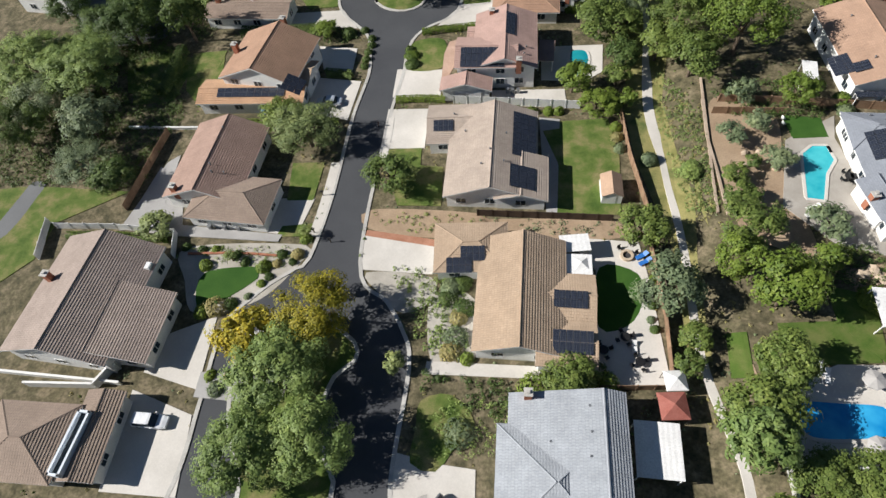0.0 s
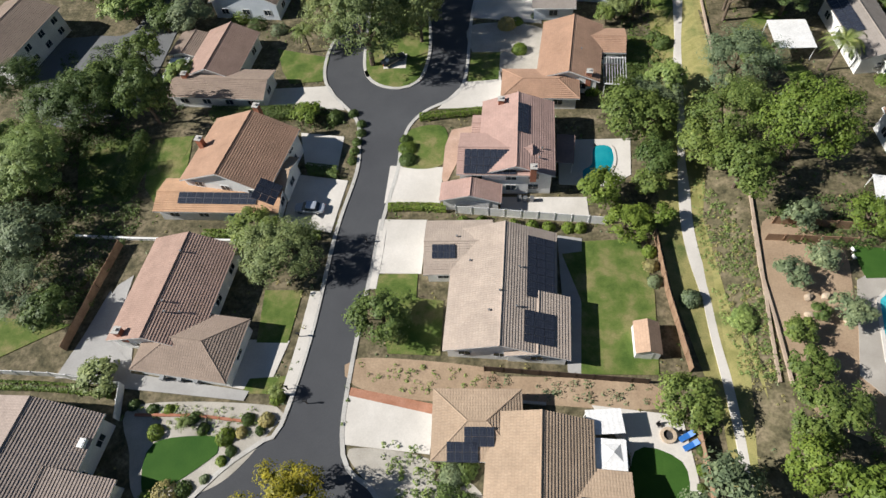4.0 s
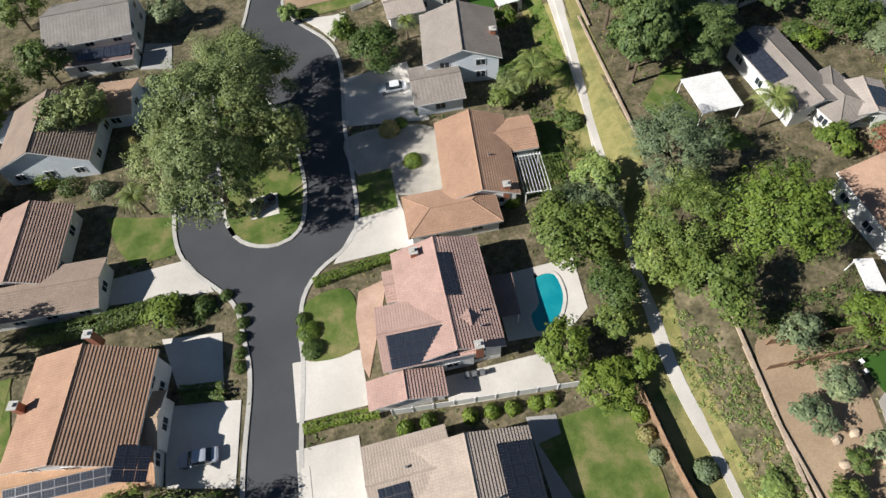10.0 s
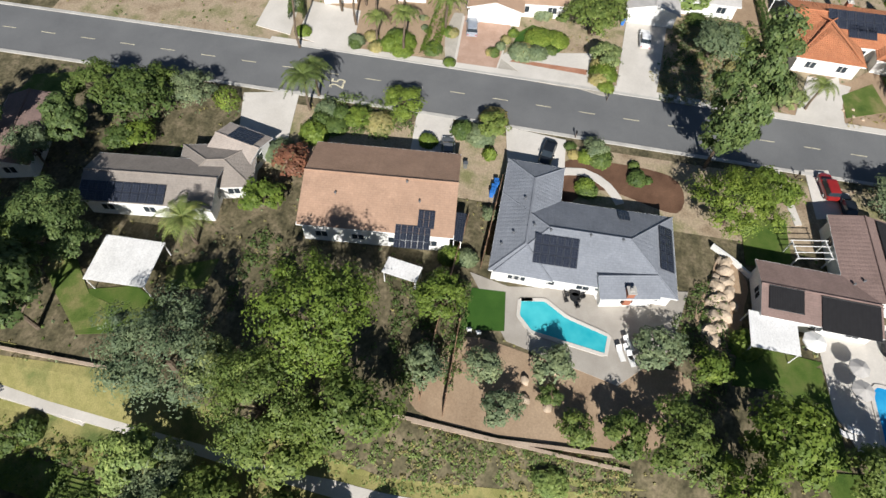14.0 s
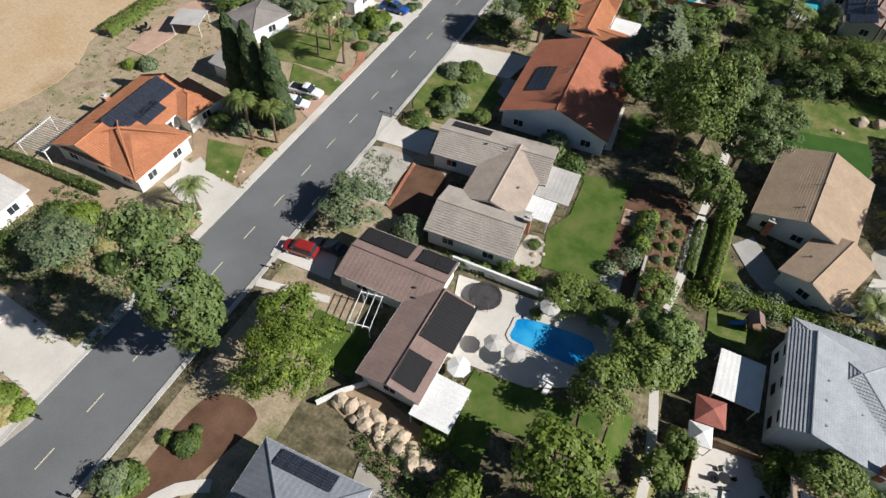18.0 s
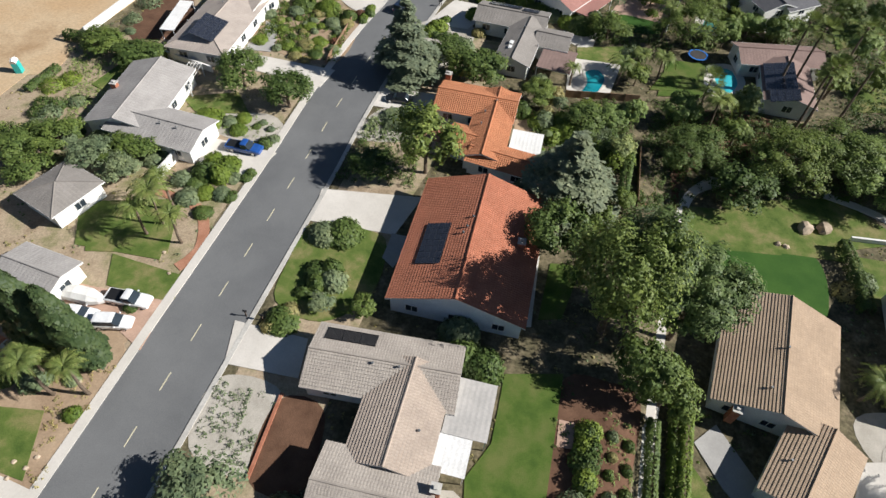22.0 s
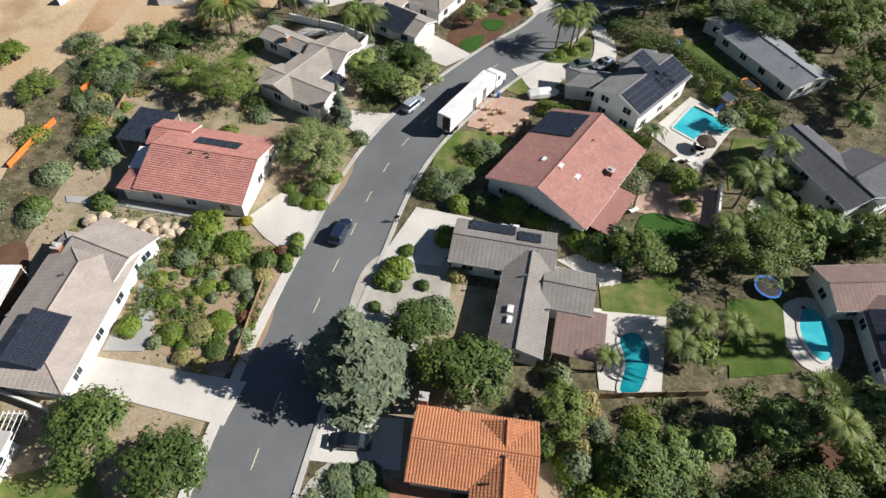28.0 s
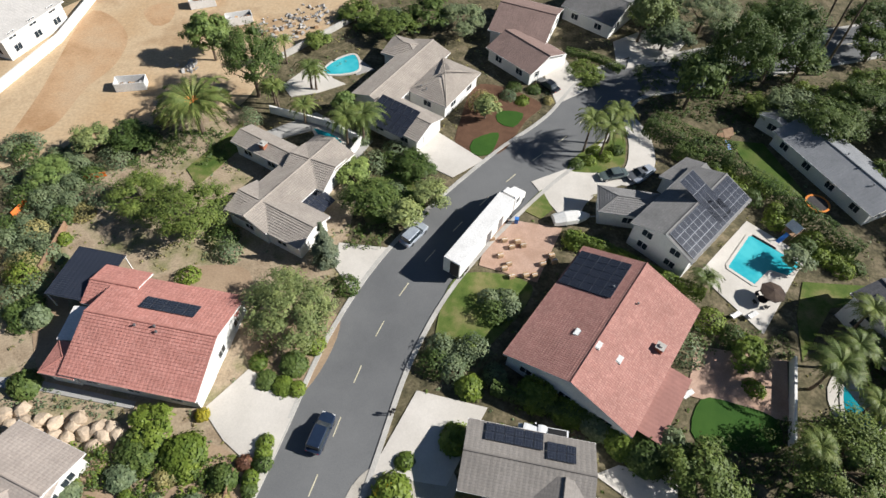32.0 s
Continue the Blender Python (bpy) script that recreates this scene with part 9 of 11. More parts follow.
tree("bush", 84.4, -76.61, 1.13, 1.2)
tree("bush", 84.86, -73.68, 0.93, 1)
tree("limebush", 69.87, -75.87, 2.02, 1.8)
tree("limebush", 93.05, -36.51, 1.43, 1.2)
tree("limebush", 100.52, -69.1, 1.19, 0.86)
tree("limebush", 46.14, -52.56, 1.89, 2)
far_shrub("limebush", 38.58, -59.5, 1.57, 2)
tree("limebush", 63.98, -82.55, 1.9, 2)
far_shrub("greybush", 64.97, -93.25, 2.12, 2.10)
far_shrub("greybush", 67.39, -93.89, 1.76, 2.40)
far_shrub("bush", 68.03, -91.48, 2.12, 2.70)
far_shrub("greybush", 65.62, -90.83, 1.76, 3.00)
far_shrub("greybush", 60.00, -102.68, 1.90, 2.10)
far_shrub("greybush", 62.15, -102.05, 1.58, 2.40)
far_shrub("bush", 61.52, -99.90, 1.90, 2.70)
far_shrub("greybush", 59.37, -100.53, 1.58, 3.00)
tree("greybush", 63.63, -69.32, 2.61, 3)
far_shrub("greybush", 127.57, -66.68, 2.32, 2)
far_shrub("greybush", 127.53, -60.55, 1.79, 1.5)
far_shrub("greybush", 122.94, -75.58, 1.96, 1.5)
far_shrub("greybush", 125.48, -56.74, 1.05, 1)
far_shrub("greybush", 129.86, -76.5, 2.48, 2)
far_shrub("greybush", 35.1, -52.47, 2.22, 2.5)
far_shrub("greybush", 36.7, -98.89, 2.54, 2.5)
tree("limebush", 93.41, -59.93, 0.99, 0.86)
tree("limebush", 89.68, -62.15, 0.91, 0.86)
tree("redbush", 87.39, -65.24, 1.14, 0.86)
tree("redbush", 86.26, -76.24, 0.94, 1)
tree("airy", 85.99, -94.66, 5.95, 6)
tree("airy", 72.9, -117.86, 2.94, 4)
tree("airy", 75.74, -112.79, 2.84, 4)
tree("airy", 66.75, -139.16, 2.41, 4)
tree("deodar", 85.15, -104.74, 2.1, 8)
tree("date", 112.0, -126.2, 6.0, 6)
tree("oak", 106.3, -137.0, 5.5, 12.5)
tree("laurel", 113.18, -109.39, 5.25, 5)
tree("laurel", 104.6, -106.9, 5.6, 6.5)
tree("oak", 80.82, -115.16, 4.14, 4)
tree("oak", 31.8, -149.0, 4.9, 12)
tree("oak", 24.8, -153.6, 6.2, 16)
tree("oak", 16.0, -161.0, 6.4, 15)
tree("airy", 39.0, -169.0, 4.6, 11)
tree("laurel", 49.13, -155.82, 4.26, 1.5)
tree("pepper", 117.6, -145.5, 4.0, 9)
tree("oak", 75.72, -124.05, 3.53, 3)
tree("pepper", 85.7, -120.79, 3.04, 3)
tree("oak", 121.43, -121.4, 4.02, 3)
tree("laurel", -1.88, -158.46, 4.11, 6)
tree("oak", -6.43, -172.24, 4.43, 6)
tree("pepper", 90.43, -135.72, 1.91, 4)
tree("lime", 97.2, -78.34, 2.5, 2.5)
tree("lime", 29.04, -98.64, 2.46, 3)
tree("laurel", 37.07, -82.39, 3.61, 5)
tree("palm", 85.69, -129.27, 4.0, 6)
tree("palm", 47.07, -133.28, 3.53, 7)
tree("palm", 49.7, -134.11, 3.11, 7)
tree("palm", 96.33, -131.75, 2.77, 4)
tree("palm", 33.73, -109.15, 2.43, 3)
tree("palm", 97.16, -140.96, 2.45, 4)
tree("palm", 26.65, -85.85, 2.64, 7)
tree("palm", 101.84, -134.53, 2.34, 5)
tree("palm", 45.64, -137.06, 3.16, 7)
tree("palm", 104.63, -147.34, 2.03, 5)
tree("fan", 7.6, -167.0, 1.75, 21)
tree("fan", 5.8, -166.4, 1.75, 21)
tree("fan", 4.2, -165.4, 1.75, 21)
tree("bush", 87.2, -86.0, 1.34, 1)
tree("limebush", 85.01, -85.65, 1.34, 1)
tree("limebush", 83.28, -85.59, 1.07, 1)
tree("limebush", 88.94, -87.94, 1.1, 1)
tree("limebush", 84.85, -78.81, 1.0, 1.2)
tree("limebush", 84.67, -77.58, 0.99, 1.2)
tree("limebush", 85.11, -74.78, 0.97, 1.2)
far_shrub("bush", 81.45, -100.87, 1.89, 1.5)
far_shrub("greybush", 80.09, -127.8, 2.28, 2)
far_shrub("greybush", 83.05, -124.54, 2.69, 2)
far_shrub("bush", 80.44, -125.06, 2.24, 2)
far_shrub("greybush", 60.05, -91.34, 1.71, 1.5)
tree("limebush", 63.26, -89.15, 1.68, 2)
tree("limebush", 54.98, -89.58, 2.33, 3)
tree("limebush", 51.18, -88.39, 2.31, 2)
tree("greybush", 47.91, -87.57, 2.29, 2)
tree("limebush", 44.73, -86.1, 2.57, 2)
far_shrub("limebush", 48.91, -131.92, 1.3, 1.3)
far_shrub("limebush", 46.12, -133.29, 1.3, 1.3)
far_shrub("bush", 44.20, -135.34, 1.3, 1.3)
far_shrub("limebush", 47.51, -134.12, 1.3, 1.3)
far_shrub("bush", 50.75, -130.74, 1.3, 1.3)
far_shrub("limebush", 50.83, -114.3, 2.04, 2)
far_shrub("bush", 47.59, -113.86, 1.78, 2)
far_shrub("bush", 44.43, -112.38, 1.76, 2)
far_shrub("bush", 41.35, -110.95, 1.74, 2)
far_shrub("bush", 38.35, -109.55, 1.71, 2)
far_shrub("limebush", 32.92, -104.11, 2.23, 2)
far_shrub("bush", 30.33, -102.01, 1.82, 2)
far_shrub("limebush", 23.79, -131.17, 1.87, 1.75)
far_shrub("limebush", 25.20, -129.48, 1.55, 2.00)
far_shrub("bush", 23.52, -128.07, 1.87, 2.25)
far_shrub("limebush", 22.10, -129.75, 1.55, 2.50)
far_shrub("limebush", 26.36, -131.65, 1.91, 1.75)
far_shrub("limebush", 26.56, -133.89, 1.59, 2.00)
far_shrub("bush", 28.80, -133.69, 1.91, 2.25)
far_shrub("limebush", 28.60, -131.45, 1.59, 2.50)
far_shrub("limebush", 20.69, -123.52, 1.79, 1.75)
far_shrub("limebush", 18.59, -123.26, 1.50, 2.00)
far_shrub("bush", 18.33, -125.36, 1.79, 2.25)
far_shrub("limebush", 20.42, -125.62, 1.50, 2.50)
far_shrub("limebush", 14.02, -119.58, 1.98, 1.75)
far_shrub("limebush", 15.61, -121.29, 1.65, 2.00)
far_shrub("bush", 17.32, -119.71, 1.98, 2.25)
far_shrub("limebush", 15.74, -117.99, 1.65, 2.50)
far_shrub("limebush", 13.71, -117.45, 1.69, 1.75)
far_shrub("limebush", 12.66, -115.76, 1.41, 2.00)
far_shrub("bush", 10.97, -116.81, 1.69, 2.25)
far_shrub("limebush", 12.02, -118.50, 1.41, 2.50)
far_shrub("limebush", 28.54, -95.12, 1.38, 1.5)
tree("bush", 120.63, -89.36, 1.69, 1.75)
far_shrub("bush", 119.44, -87.77, 1.41, 2.00)
tree("greybush", 117.85, -88.96, 1.69, 2.25)
far_shrub("bush", 119.04, -90.55, 1.41, 2.50)
far_shrub("limebush", 123.4, -94.52, 2.21, 2.5)
far_shrub("limebush", 118.24, -97.01, 1.13, 1.2)
far_shrub("greybush", 120.19, -98.18, 0.92, 1)
far_shrub("limebush", 121.55, -101.31, 1.1, 1.2)
far_shrub("greybush", 98.69, -103.2, 1.94, 2)
far_shrub("limebush", 102.33, -98.41, 1.66, 1.5)
tree("bush", 87.85, -74.37, 1.50, 1.80)
far_shrub("greybush", 63.24, -146.15, 1.63, 1.2)
far_shrub("limebush", 60.62, -145.23, 1.41, 1)
far_shrub("bush", 58.8, -148.94, 1.44, 1)
far_shrub("drybush", 56.11, -146.18, 1.01, 1)
far_shrub("bush", 62.43, -148.84, 1.44, 1.2)
far_shrub("limebush", 6.87, -159.58, 1.49, 1.5)
far_shrub("limebush", 8.29, -160.15, 1.49, 1.5)
far_shrub("greybush", 86.15, -129.7, 1.67, 1.5)
far_shrub("drybush", 119.26, -128.26, 1.88, 2)
far_shrub("bush", 39.10, -83.13, 1.87, 2.80)
far_shrub("bush", 38.13, -85.10, 1.55, 3.20)
tree("greybush", 40.10, -86.07, 1.87, 3.60)
far_shrub("bush", 41.07, -84.10, 1.55, 4.00)
tree("bush", 42.5, -84.32, 2.51, 3)
far_shrub("greybush", 128.14, -109.76, 2.22, 2.10)
far_shrub("greybush", 130.76, -109.92, 1.85, 2.40)
far_shrub("bush", 130.92, -107.31, 2.22, 2.70)
far_shrub("greybush", 128.31, -107.14, 1.85, 3.00)
far_shrub("greybush", 127.55, -112.36, 2.03, 2.10)
far_shrub("greybush", 125.49, -111.15, 1.69, 2.40)
far_shrub("bush", 124.28, -113.22, 2.03, 2.70)
far_shrub("greybush", 126.34, -114.43, 1.69, 3.00)
far_shrub("greybush", 138.63, -118.08, 2.11, 2.10)
far_shrub("greybush", 138.69, -115.60, 1.75, 2.40)
far_shrub("bush", 136.21, -115.54, 2.11, 2.70)
far_shrub("greybush", 136.15, -118.02, 1.75, 3.00)
far_shrub("greybush", 126.13, -107.41, 1.94, 1.75)
far_shrub("greybush", 126.02, -105.13, 1.62, 2.00)
far_shrub("bush", 123.73, -105.24, 1.94, 2.25)
far_shrub("greybush", 123.84, -107.53, 1.62, 2.50)
far_shrub("greybush", 124.92, -100.01, 2.06, 1.40)
far_shrub("greybush", 126.04, -97.85, 1.72, 1.60)
far_shrub("bush", 123.88, -96.73, 2.06, 1.80)
far_shrub("greybush", 122.76, -98.89, 1.72, 2.00)
far_shrub("greybush", 122.37, -117.6, 2.62, 2.5)
far_shrub("greybush", 129.68, -117.85, 1.84, 1.40)
far_shrub("greybush", 131.57, -116.80, 1.53, 1.60)
far_shrub("bush", 130.52, -114.91, 1.84, 1.80)
far_shrub("greybush", 128.63, -115.96, 1.53, 2.00)
far_shrub("greybush", 127.05, -100.99, 1.88, 1.75)
far_shrub("greybush", 128.20, -102.87, 1.56, 2.00)
far_shrub("bush", 130.09, -101.72, 1.88, 2.25)
far_shrub("greybush", 128.94, -99.83, 1.56, 2.50)
far_shrub("greybush", 120.57, -93.45, 2.2, 2)
far_shrub("greybush", 120.95, -109.66, 2.49, 2)
far_shrub("greybush", 63.24, -94.16, 2.09, 3)
far_shrub("greybush", 78.32, -119.19, 1.72, 2)
far_shrub("greybush", 105.38, -130.38, 1.88, 3)
far_shrub("goldbush", 78.82, -126.06, 1.09, 1)
tree("goldbush", 92.92, -80.57, 0.9, 1)
far_shrub("drybush", 126.59, -102.26, 1.98, 1.5)
far_shrub("drybush", 121.86, -106.39, 2.03, 1.5)
far_shrub("drybush", 67.59, -142.92, 2.48, 3)
far_shrub("drybush", 124.04, -96.5, 2.63, 2)
tree("drybush", 93.39, -73.69, 1.08, 0.86)

# hedges
hedge([(-21.5, 79.0), (-17.1, 79.3), (-12.5, 79.1)], 1.1, 1.2, 'lime')
hedge([(-18.8, 98.3), (-13.3, 99.3), (-7.1, 100.1)], 1.2, 1.3, 'lime')
hedge([(-35.8, 85.9), (-30.8, 85.3)], 1.1, 1.2)
hedge([(-71.5, 47.4), (-62.9, 47.6), (-53.9, 47.3)], 1.0, 1.2, 'lime')
hedge([(-56.4, 98.6), (-47.0, 98.6), (-38.6, 99.6)], 1.8, 2.6)
hedge([(-36.5, 87.2), (-31.2, 86.6)], 0.8, 1.0)
hedge([(21.5, -7.2), (22.0, 0.7), (22.4, 7.5)], 2.2, 1.4, 'lime')
hedge([(21.3, 6.6), (17.0, 6.0), (12.0, 5.4), (8.0, 5.0)], 1.8, 1.8, 'lime')
hedge([(8.0, 3.7), (2.9, 2.8), (-2.5, 3.2)], 1.6, 1.6, 'dry')
hedge([(-1.2, -40.3), (-2.2, -33.8), (-2.4, -28.1)], 2.2, 1.6)
hedge([(52.2, -114.5), (45.7, -112.6), (39.5, -109.7), (33.5, -107.5)], 2.0, 1.6, 'lime')
hedge([(27.1, -135.1), (21.0, -130.4), (15.4, -124.3), (10.2, -118.7)], 2.8, 2.8)
hedge([(38.6, -142.4), (32.6, -138.8), (25.6, -136.0)], 3.2, 5.0)
hedge([(34.6, -136.6), (30.6, -134.4)], 2.6, 3.0)
hedge([(60.5, -89.5), (54.9, -88.3), (47.6, -87.4), (41.8, -85.7)], 1.8, 1.5)
hedge([(53.3, -161.9), (46.7, -160.5), (42.5, -157.7)], 1.3, 1.8)
hedge([(130.7, 84.1), (118.7, 84.0), (109.0, 84.6)], 1.6, 2.8)
hedge([(126.1, 96.8), (124.2, 87.0)], 1.2, 1.4)
hedge([(128.6, 84.0), (113.6, 84.8), (100.6, 85.4), (89.7, 85.9)], 1.4, 2.6, 'lime')
hedge([(-49.9, 73.1), (-40.8, 73.3), (-31.1, 73.5)], 0.9, 1.3, 'lime')
hedge([(135.0, -51.5), (127.8, -51.2), (118.1, -51.8)], 1.8, 2.0)
hedge([(131.2, -35.5), (130.5, -42.7)], 1.2, 1.4)
hedge([(131.0, -51.4), (122.8, -50.6), (114.0, -49.8)], 2.2, 2.4)
hedge([(31.5, -38.9), (31.0, -48.4), (31.7, -51.7)], 2.0, 1.6)

# low planting
ground_cover("dry", 0.3, 0.55, [(25.2, 80.3), (31.0, 78.9), (29.3, 53.2), (26.8, 52.0), (25.0, 66.3)])
ground_cover("pepper", 0.4, 0.95, [(25.2, 86.8), (30.0, 76.7), (30.3, 54.0), (26.1, 54.5), (24.9, 65.4), (23.5, 75.5)])
ground_cover("oak", 0.45, 0.55, [(26.2, 82.0), (30.6, 78.0), (30.2, 54.0), (27.4, 54.0), (26.6, 66.0)])
ground_cover("lime", 0.28, 0.9, [(23.6, 148.3), (26.2, 142.0), (23.6, 111.1), (19.4, 105.8), (20.6, 125.0)])
ground_cover("oak", 1.0, 1.0, [(-10.9, 27.6), (3.1, 26.9), (-1.0, 21.9), (-4.6, 23.1), (-11.0, 25.1)])
ground_cover("pepper", 0.6, 0.7, [(-17.8, 44.0), (-11.8, 43.3), (-6.3, 41.6), (-5.2, 29.5), (-9.6, 29.3), (-12.6, 32.4), (-14.3, 36.6)])
ground_cover("olive", 0.5, 0.6, [(-4.9, 53.2), (15.5, 52.8), (15.9, 50.5), (2.5, 50.1), (-4.8, 50.8)])
ground_cover("pepper", 0.45, 0.6, [(-22.0, 53.9), (-5.3, 53.6), (-5.6, 51.9), (-11.4, 50.0), (-21.9, 51.0)])
ground_cover("pepper", 0.5, 0.6, [(-50.5, 46.0), (-31.5, 46.8), (-32.4, 44.1), (-36.5, 42.3), (-46.4, 43.9)])
ground_cover("olive", 0.7, 0.9, [(138.3, -112.3), (132.2, -117.3), (123.4, -116.5), (122.9, -105.9), (125.4, -100.2), (129.2, -98.4)])
ground_cover("dry", 0.5, 0.9, [(129.8, -99.3), (126.0, -101.1), (121.0, -97.0), (118.0, -89.5), (122.8, -88.6)])
ground_cover("olive", 0.5, 0.8, [(116.1, -80.5), (103.8, -80.9), (102.0, -78.8), (115.1, -76.9)])
ground_cover("oak", 0.8, 0.9, [(124.6, -124.3), (108.6, -127.6), (105.7, -120.0), (119.5, -116.0)])
ground_cover("oak", 0.8, 0.8, [(85.0, -111.0), (77.8, -112.4), (77.7, -108.1), (84.0, -107.0)])
ground_cover("lime", 0.7, 0.9, [(107.1, -75.0), (87.5, -76.7), (85.1, -59.1), (102.0, -62.0)])
ground_cover("oak", 0.8, 0.7, [(107.1, -75.0), (87.5, -76.7), (85.1, -59.1), (102.0, -62.0)])
ground_cover("olive", 0.6, 1.0, [(73.1, -48.3), (67.3, -50.6), (65.2, -43.0), (74.0, -40.7)])
ground_cover("oak", 0.9, 1.0, [(49.2, -54.6), (30.0, -60.7), (30.0, -47.1), (44.2, -43.3)])
ground_cover("oak", 0.7, 0.7, [(30.0, -60.7), (1.8, -67.2), (5.0, -47.9), (19.3, -45.2), (23.8, -38.9), (29.8, -38.0)])
ground_cover("oak", 0.8, 0.8, [(25.3, -65.7), (-14.5, -66.2), (-7.1, -51.0), (12.8, -47.2), (25.7, -50.5)])
ground_cover("olive", 0.4, 0.9, [(75.3, 3.9), (67.6, 3.8), (67.5, 12.4), (74.5, 11.6)])
ground_cover("pepper", 0.4, 0.6, [(31.2, -4.0), (27.4, -4.0), (27.6, 9.4), (31.3, 9.4)])
ground_cover("oak", 0.4, 0.25, [(37.0, -6.6), (33.8, -6.8), (33.8, 12.4), (36.6, 13.1)])
ground_cover("oak", 0.9, 1.0, [(56.3, 17.2), (32.7, 16.8), (32.7, 18.0), (56.1, 18.4)])
ground_cover("pepper", 0.5, 0.6, [(-1.1, 17.5), (-11.0, 15.8), (-7.7, 24.6), (1.6, 24.9)])
ground_cover("oak", 0.6, 0.8, [(48.6, 103.0), (52.7, 100.8), (49.4, 95.7), (41.0, 96.0), (38.4, 101.0)])
ground_cover("oak", 1.0, 0.9, [(48.3, 83.6), (49.8, 73.1), (35.3, 73.0), (32.7, 79.2)])
ground_cover("oak", 0.9, 0.9, [(58.4, 42.5), (47.5, 41.7), (36.4, 42.2), (38.6, 48.3), (48.8, 48.1)])
ground_cover("oak", 1.0, 1.0, [(78.3, 99.9), (78.1, 84.8), (70.6, 85.5), (70.1, 98.2)])
ground_cover("dry", 0.4, 0.6, [(93.6, 50.3), (100.8, 31.0), (86.0, 38.4), (87.0, 47.4)])
ground_cover("oak", 0.7, 0.8, [(112.2, 43.0), (109.8, 27.7), (99.8, 32.6), (94.4, 49.0)])
ground_cover("dry", 0.35, 0.8, [(94.3, 7.2), (87.3, 5.2), (87.1, 19.6), (88.6, 19.3)])
ground_cover("pepper", 0.5, 0.8, [(133.3, -49.3), (124.9, -48.7), (116.1, -34.7), (121.8, -31.5)])
ground_cover("pepper", 0.45, 0.7, [(99.8, -38.8), (89.8, -41.9), (85.7, -37.6), (93.8, -34.6)])
ground_cover("oak", 0.9, 0.9, [(-117.3, 92.8), (-71.9, 95.8), (-61.2, 75.9), (-63.2, 58.2), (-89.7, 57.6)])
ground_cover("oak", 0.9, 0.8, [(-94.3, 115.1), (-75.8, 122.1), (-71.9, 105.6), (-62.0, 100.3), (-70.4, 91.8), (-80.4, 89.4)])
ground_cover("oak", 0.9, 0.9, [(-53.7, 100.6), (-36.7, 101.1), (-31.5, 97.2), (-34.4, 95.1), (-39.8, 95.9)])
ground_cover("oak", 0.8, 0.9, [(15.3, 132.0), (23.2, 112.9), (17.8, 99.7), (11.5, 98.6), (14.5, 104.3), (18.1, 117.3)])
ground_cover("oak", 0.9, 0.9, [(24.7, -92.0), (14.2, -90.4), (16.1, -84.3), (39.1, -80.4), (38.6, -85.6)])
ground_cover("oak", 0.7, 0.8, [(40.2, -160.0), (13.6, -177.9), (8.0, -161.5), (18.9, -147.6), (38.9, -145.0)])
ground_cover("oak", 0.7, 0.8, [(36.0, -63.0), (6.3, -72.5), (11.1, -55.4), (46.6, -49.5)])
ground_cover("lime", 0.5, 0.7, [(90.9, -91.1), (85.5, -91.2), (83.0, -85.6), (89.2, -87.4)])
ground_cover("oak", 0.7, 0.8, [(36.9, -104.2), (22.3, -103.3), (23.0, -99.9), (35.9, -99.2)])

mulch((36.2, -7.0), (31.0, -8.0), (26.9, -7.0), (27.6, 3.0), (27.8, 13.0), (32.0, 13.8), (36.3, 13.2), (36.5, 3.0))
# dark brown earth; the shade over it is put into the mulch tone too
mulch((31.0, -40.0), (23.5, -42.5), (24.0, -62.0), (8.0, -66.0), (4.0, -58.0), (14.0, -54.0), (20.0, -51.0), (22.0, -46.0), (23.2, -38.0))
ground_cover("oak", 0.7, 0.9, [(74.0, -45.5), (64.5, -45.5), (62.5, -32.0), (74.0, -31.0)])

# furniture, play things and yard clutter
boulder(113.08, -75.9, 1.15)
boulder(111.83, -76.58, 1.15)
boulder(110.12, -77.07, 1.15)
boulder(108.35, -76.91, 1.15)
boulder(106.25, -76.74, 1.15)
boulder(104.7, -76.36, 1.15)
boulder(110.12, -75.43, 1.15)
boulder(107.85, -75.5, 1.15)
boulder(111.19, -73.98, 1.15)
boulder(108.64, -74.1, 1.15)
boulder(106.27, -74.5, 1.15)
boulder(103.16, -75.34, 1.15)
boulder(102.43, -76.42, 1.15)
boulder(112.63, -74.69, 1.15)
boulder(101.99, -77.47, 1.15)
boulder(114.37, -76.34, 1.15)
boulder(106.24, -75.58, 1.15)
boulder(3.48, -42.68, 1.5)
boulder(0.56, -43.35, 1.5)
boulder(7.73, -38.43, 0.6)
boulder(6.54, -38.23, 0.6)
boulder(53.51, 42.84, 0.8)
boulder(51.37, 42.92, 0.8)
boulder(49.29, 43.0, 0.8)
boulder(55.69, 40.66, 0.8)
boulder(58.2, 41.7, 0.8)
boulder(51.65, 40.67, 0.8)
boulder(55.56, 42.43, 0.8)
boulder(47.84, 44.32, 0.8)
boulder(51.71, 43.66, 0.7)
boulder(50.91, 42.6, 0.7)
boulder(52.64, 41.39, 0.7)
boulder(48.82, 43.75, 0.7)
boulder(37.62, 65.35, 0.7)
boulder(39.36, 62.03, 0.7)
boulder(35.45, 65.11, 0.7)
boulder(34.99, 62.64, 0.7)
boulder(12.32, -26.09, 0.6)
boulder(11.36, -25.4, 0.6)
boulder(91.15, 17.94, 0.35)
boulder(89.56, 18.2, 0.35)
boulder(89.13, 16.88, 0.35)
boulder(90.67, 19.56, 0.35)
boulder(90.25, 8.26, 0.35)
boulder(91.76, 5.9, 0.35)
boulder(88.61, -8.12, 0.35)
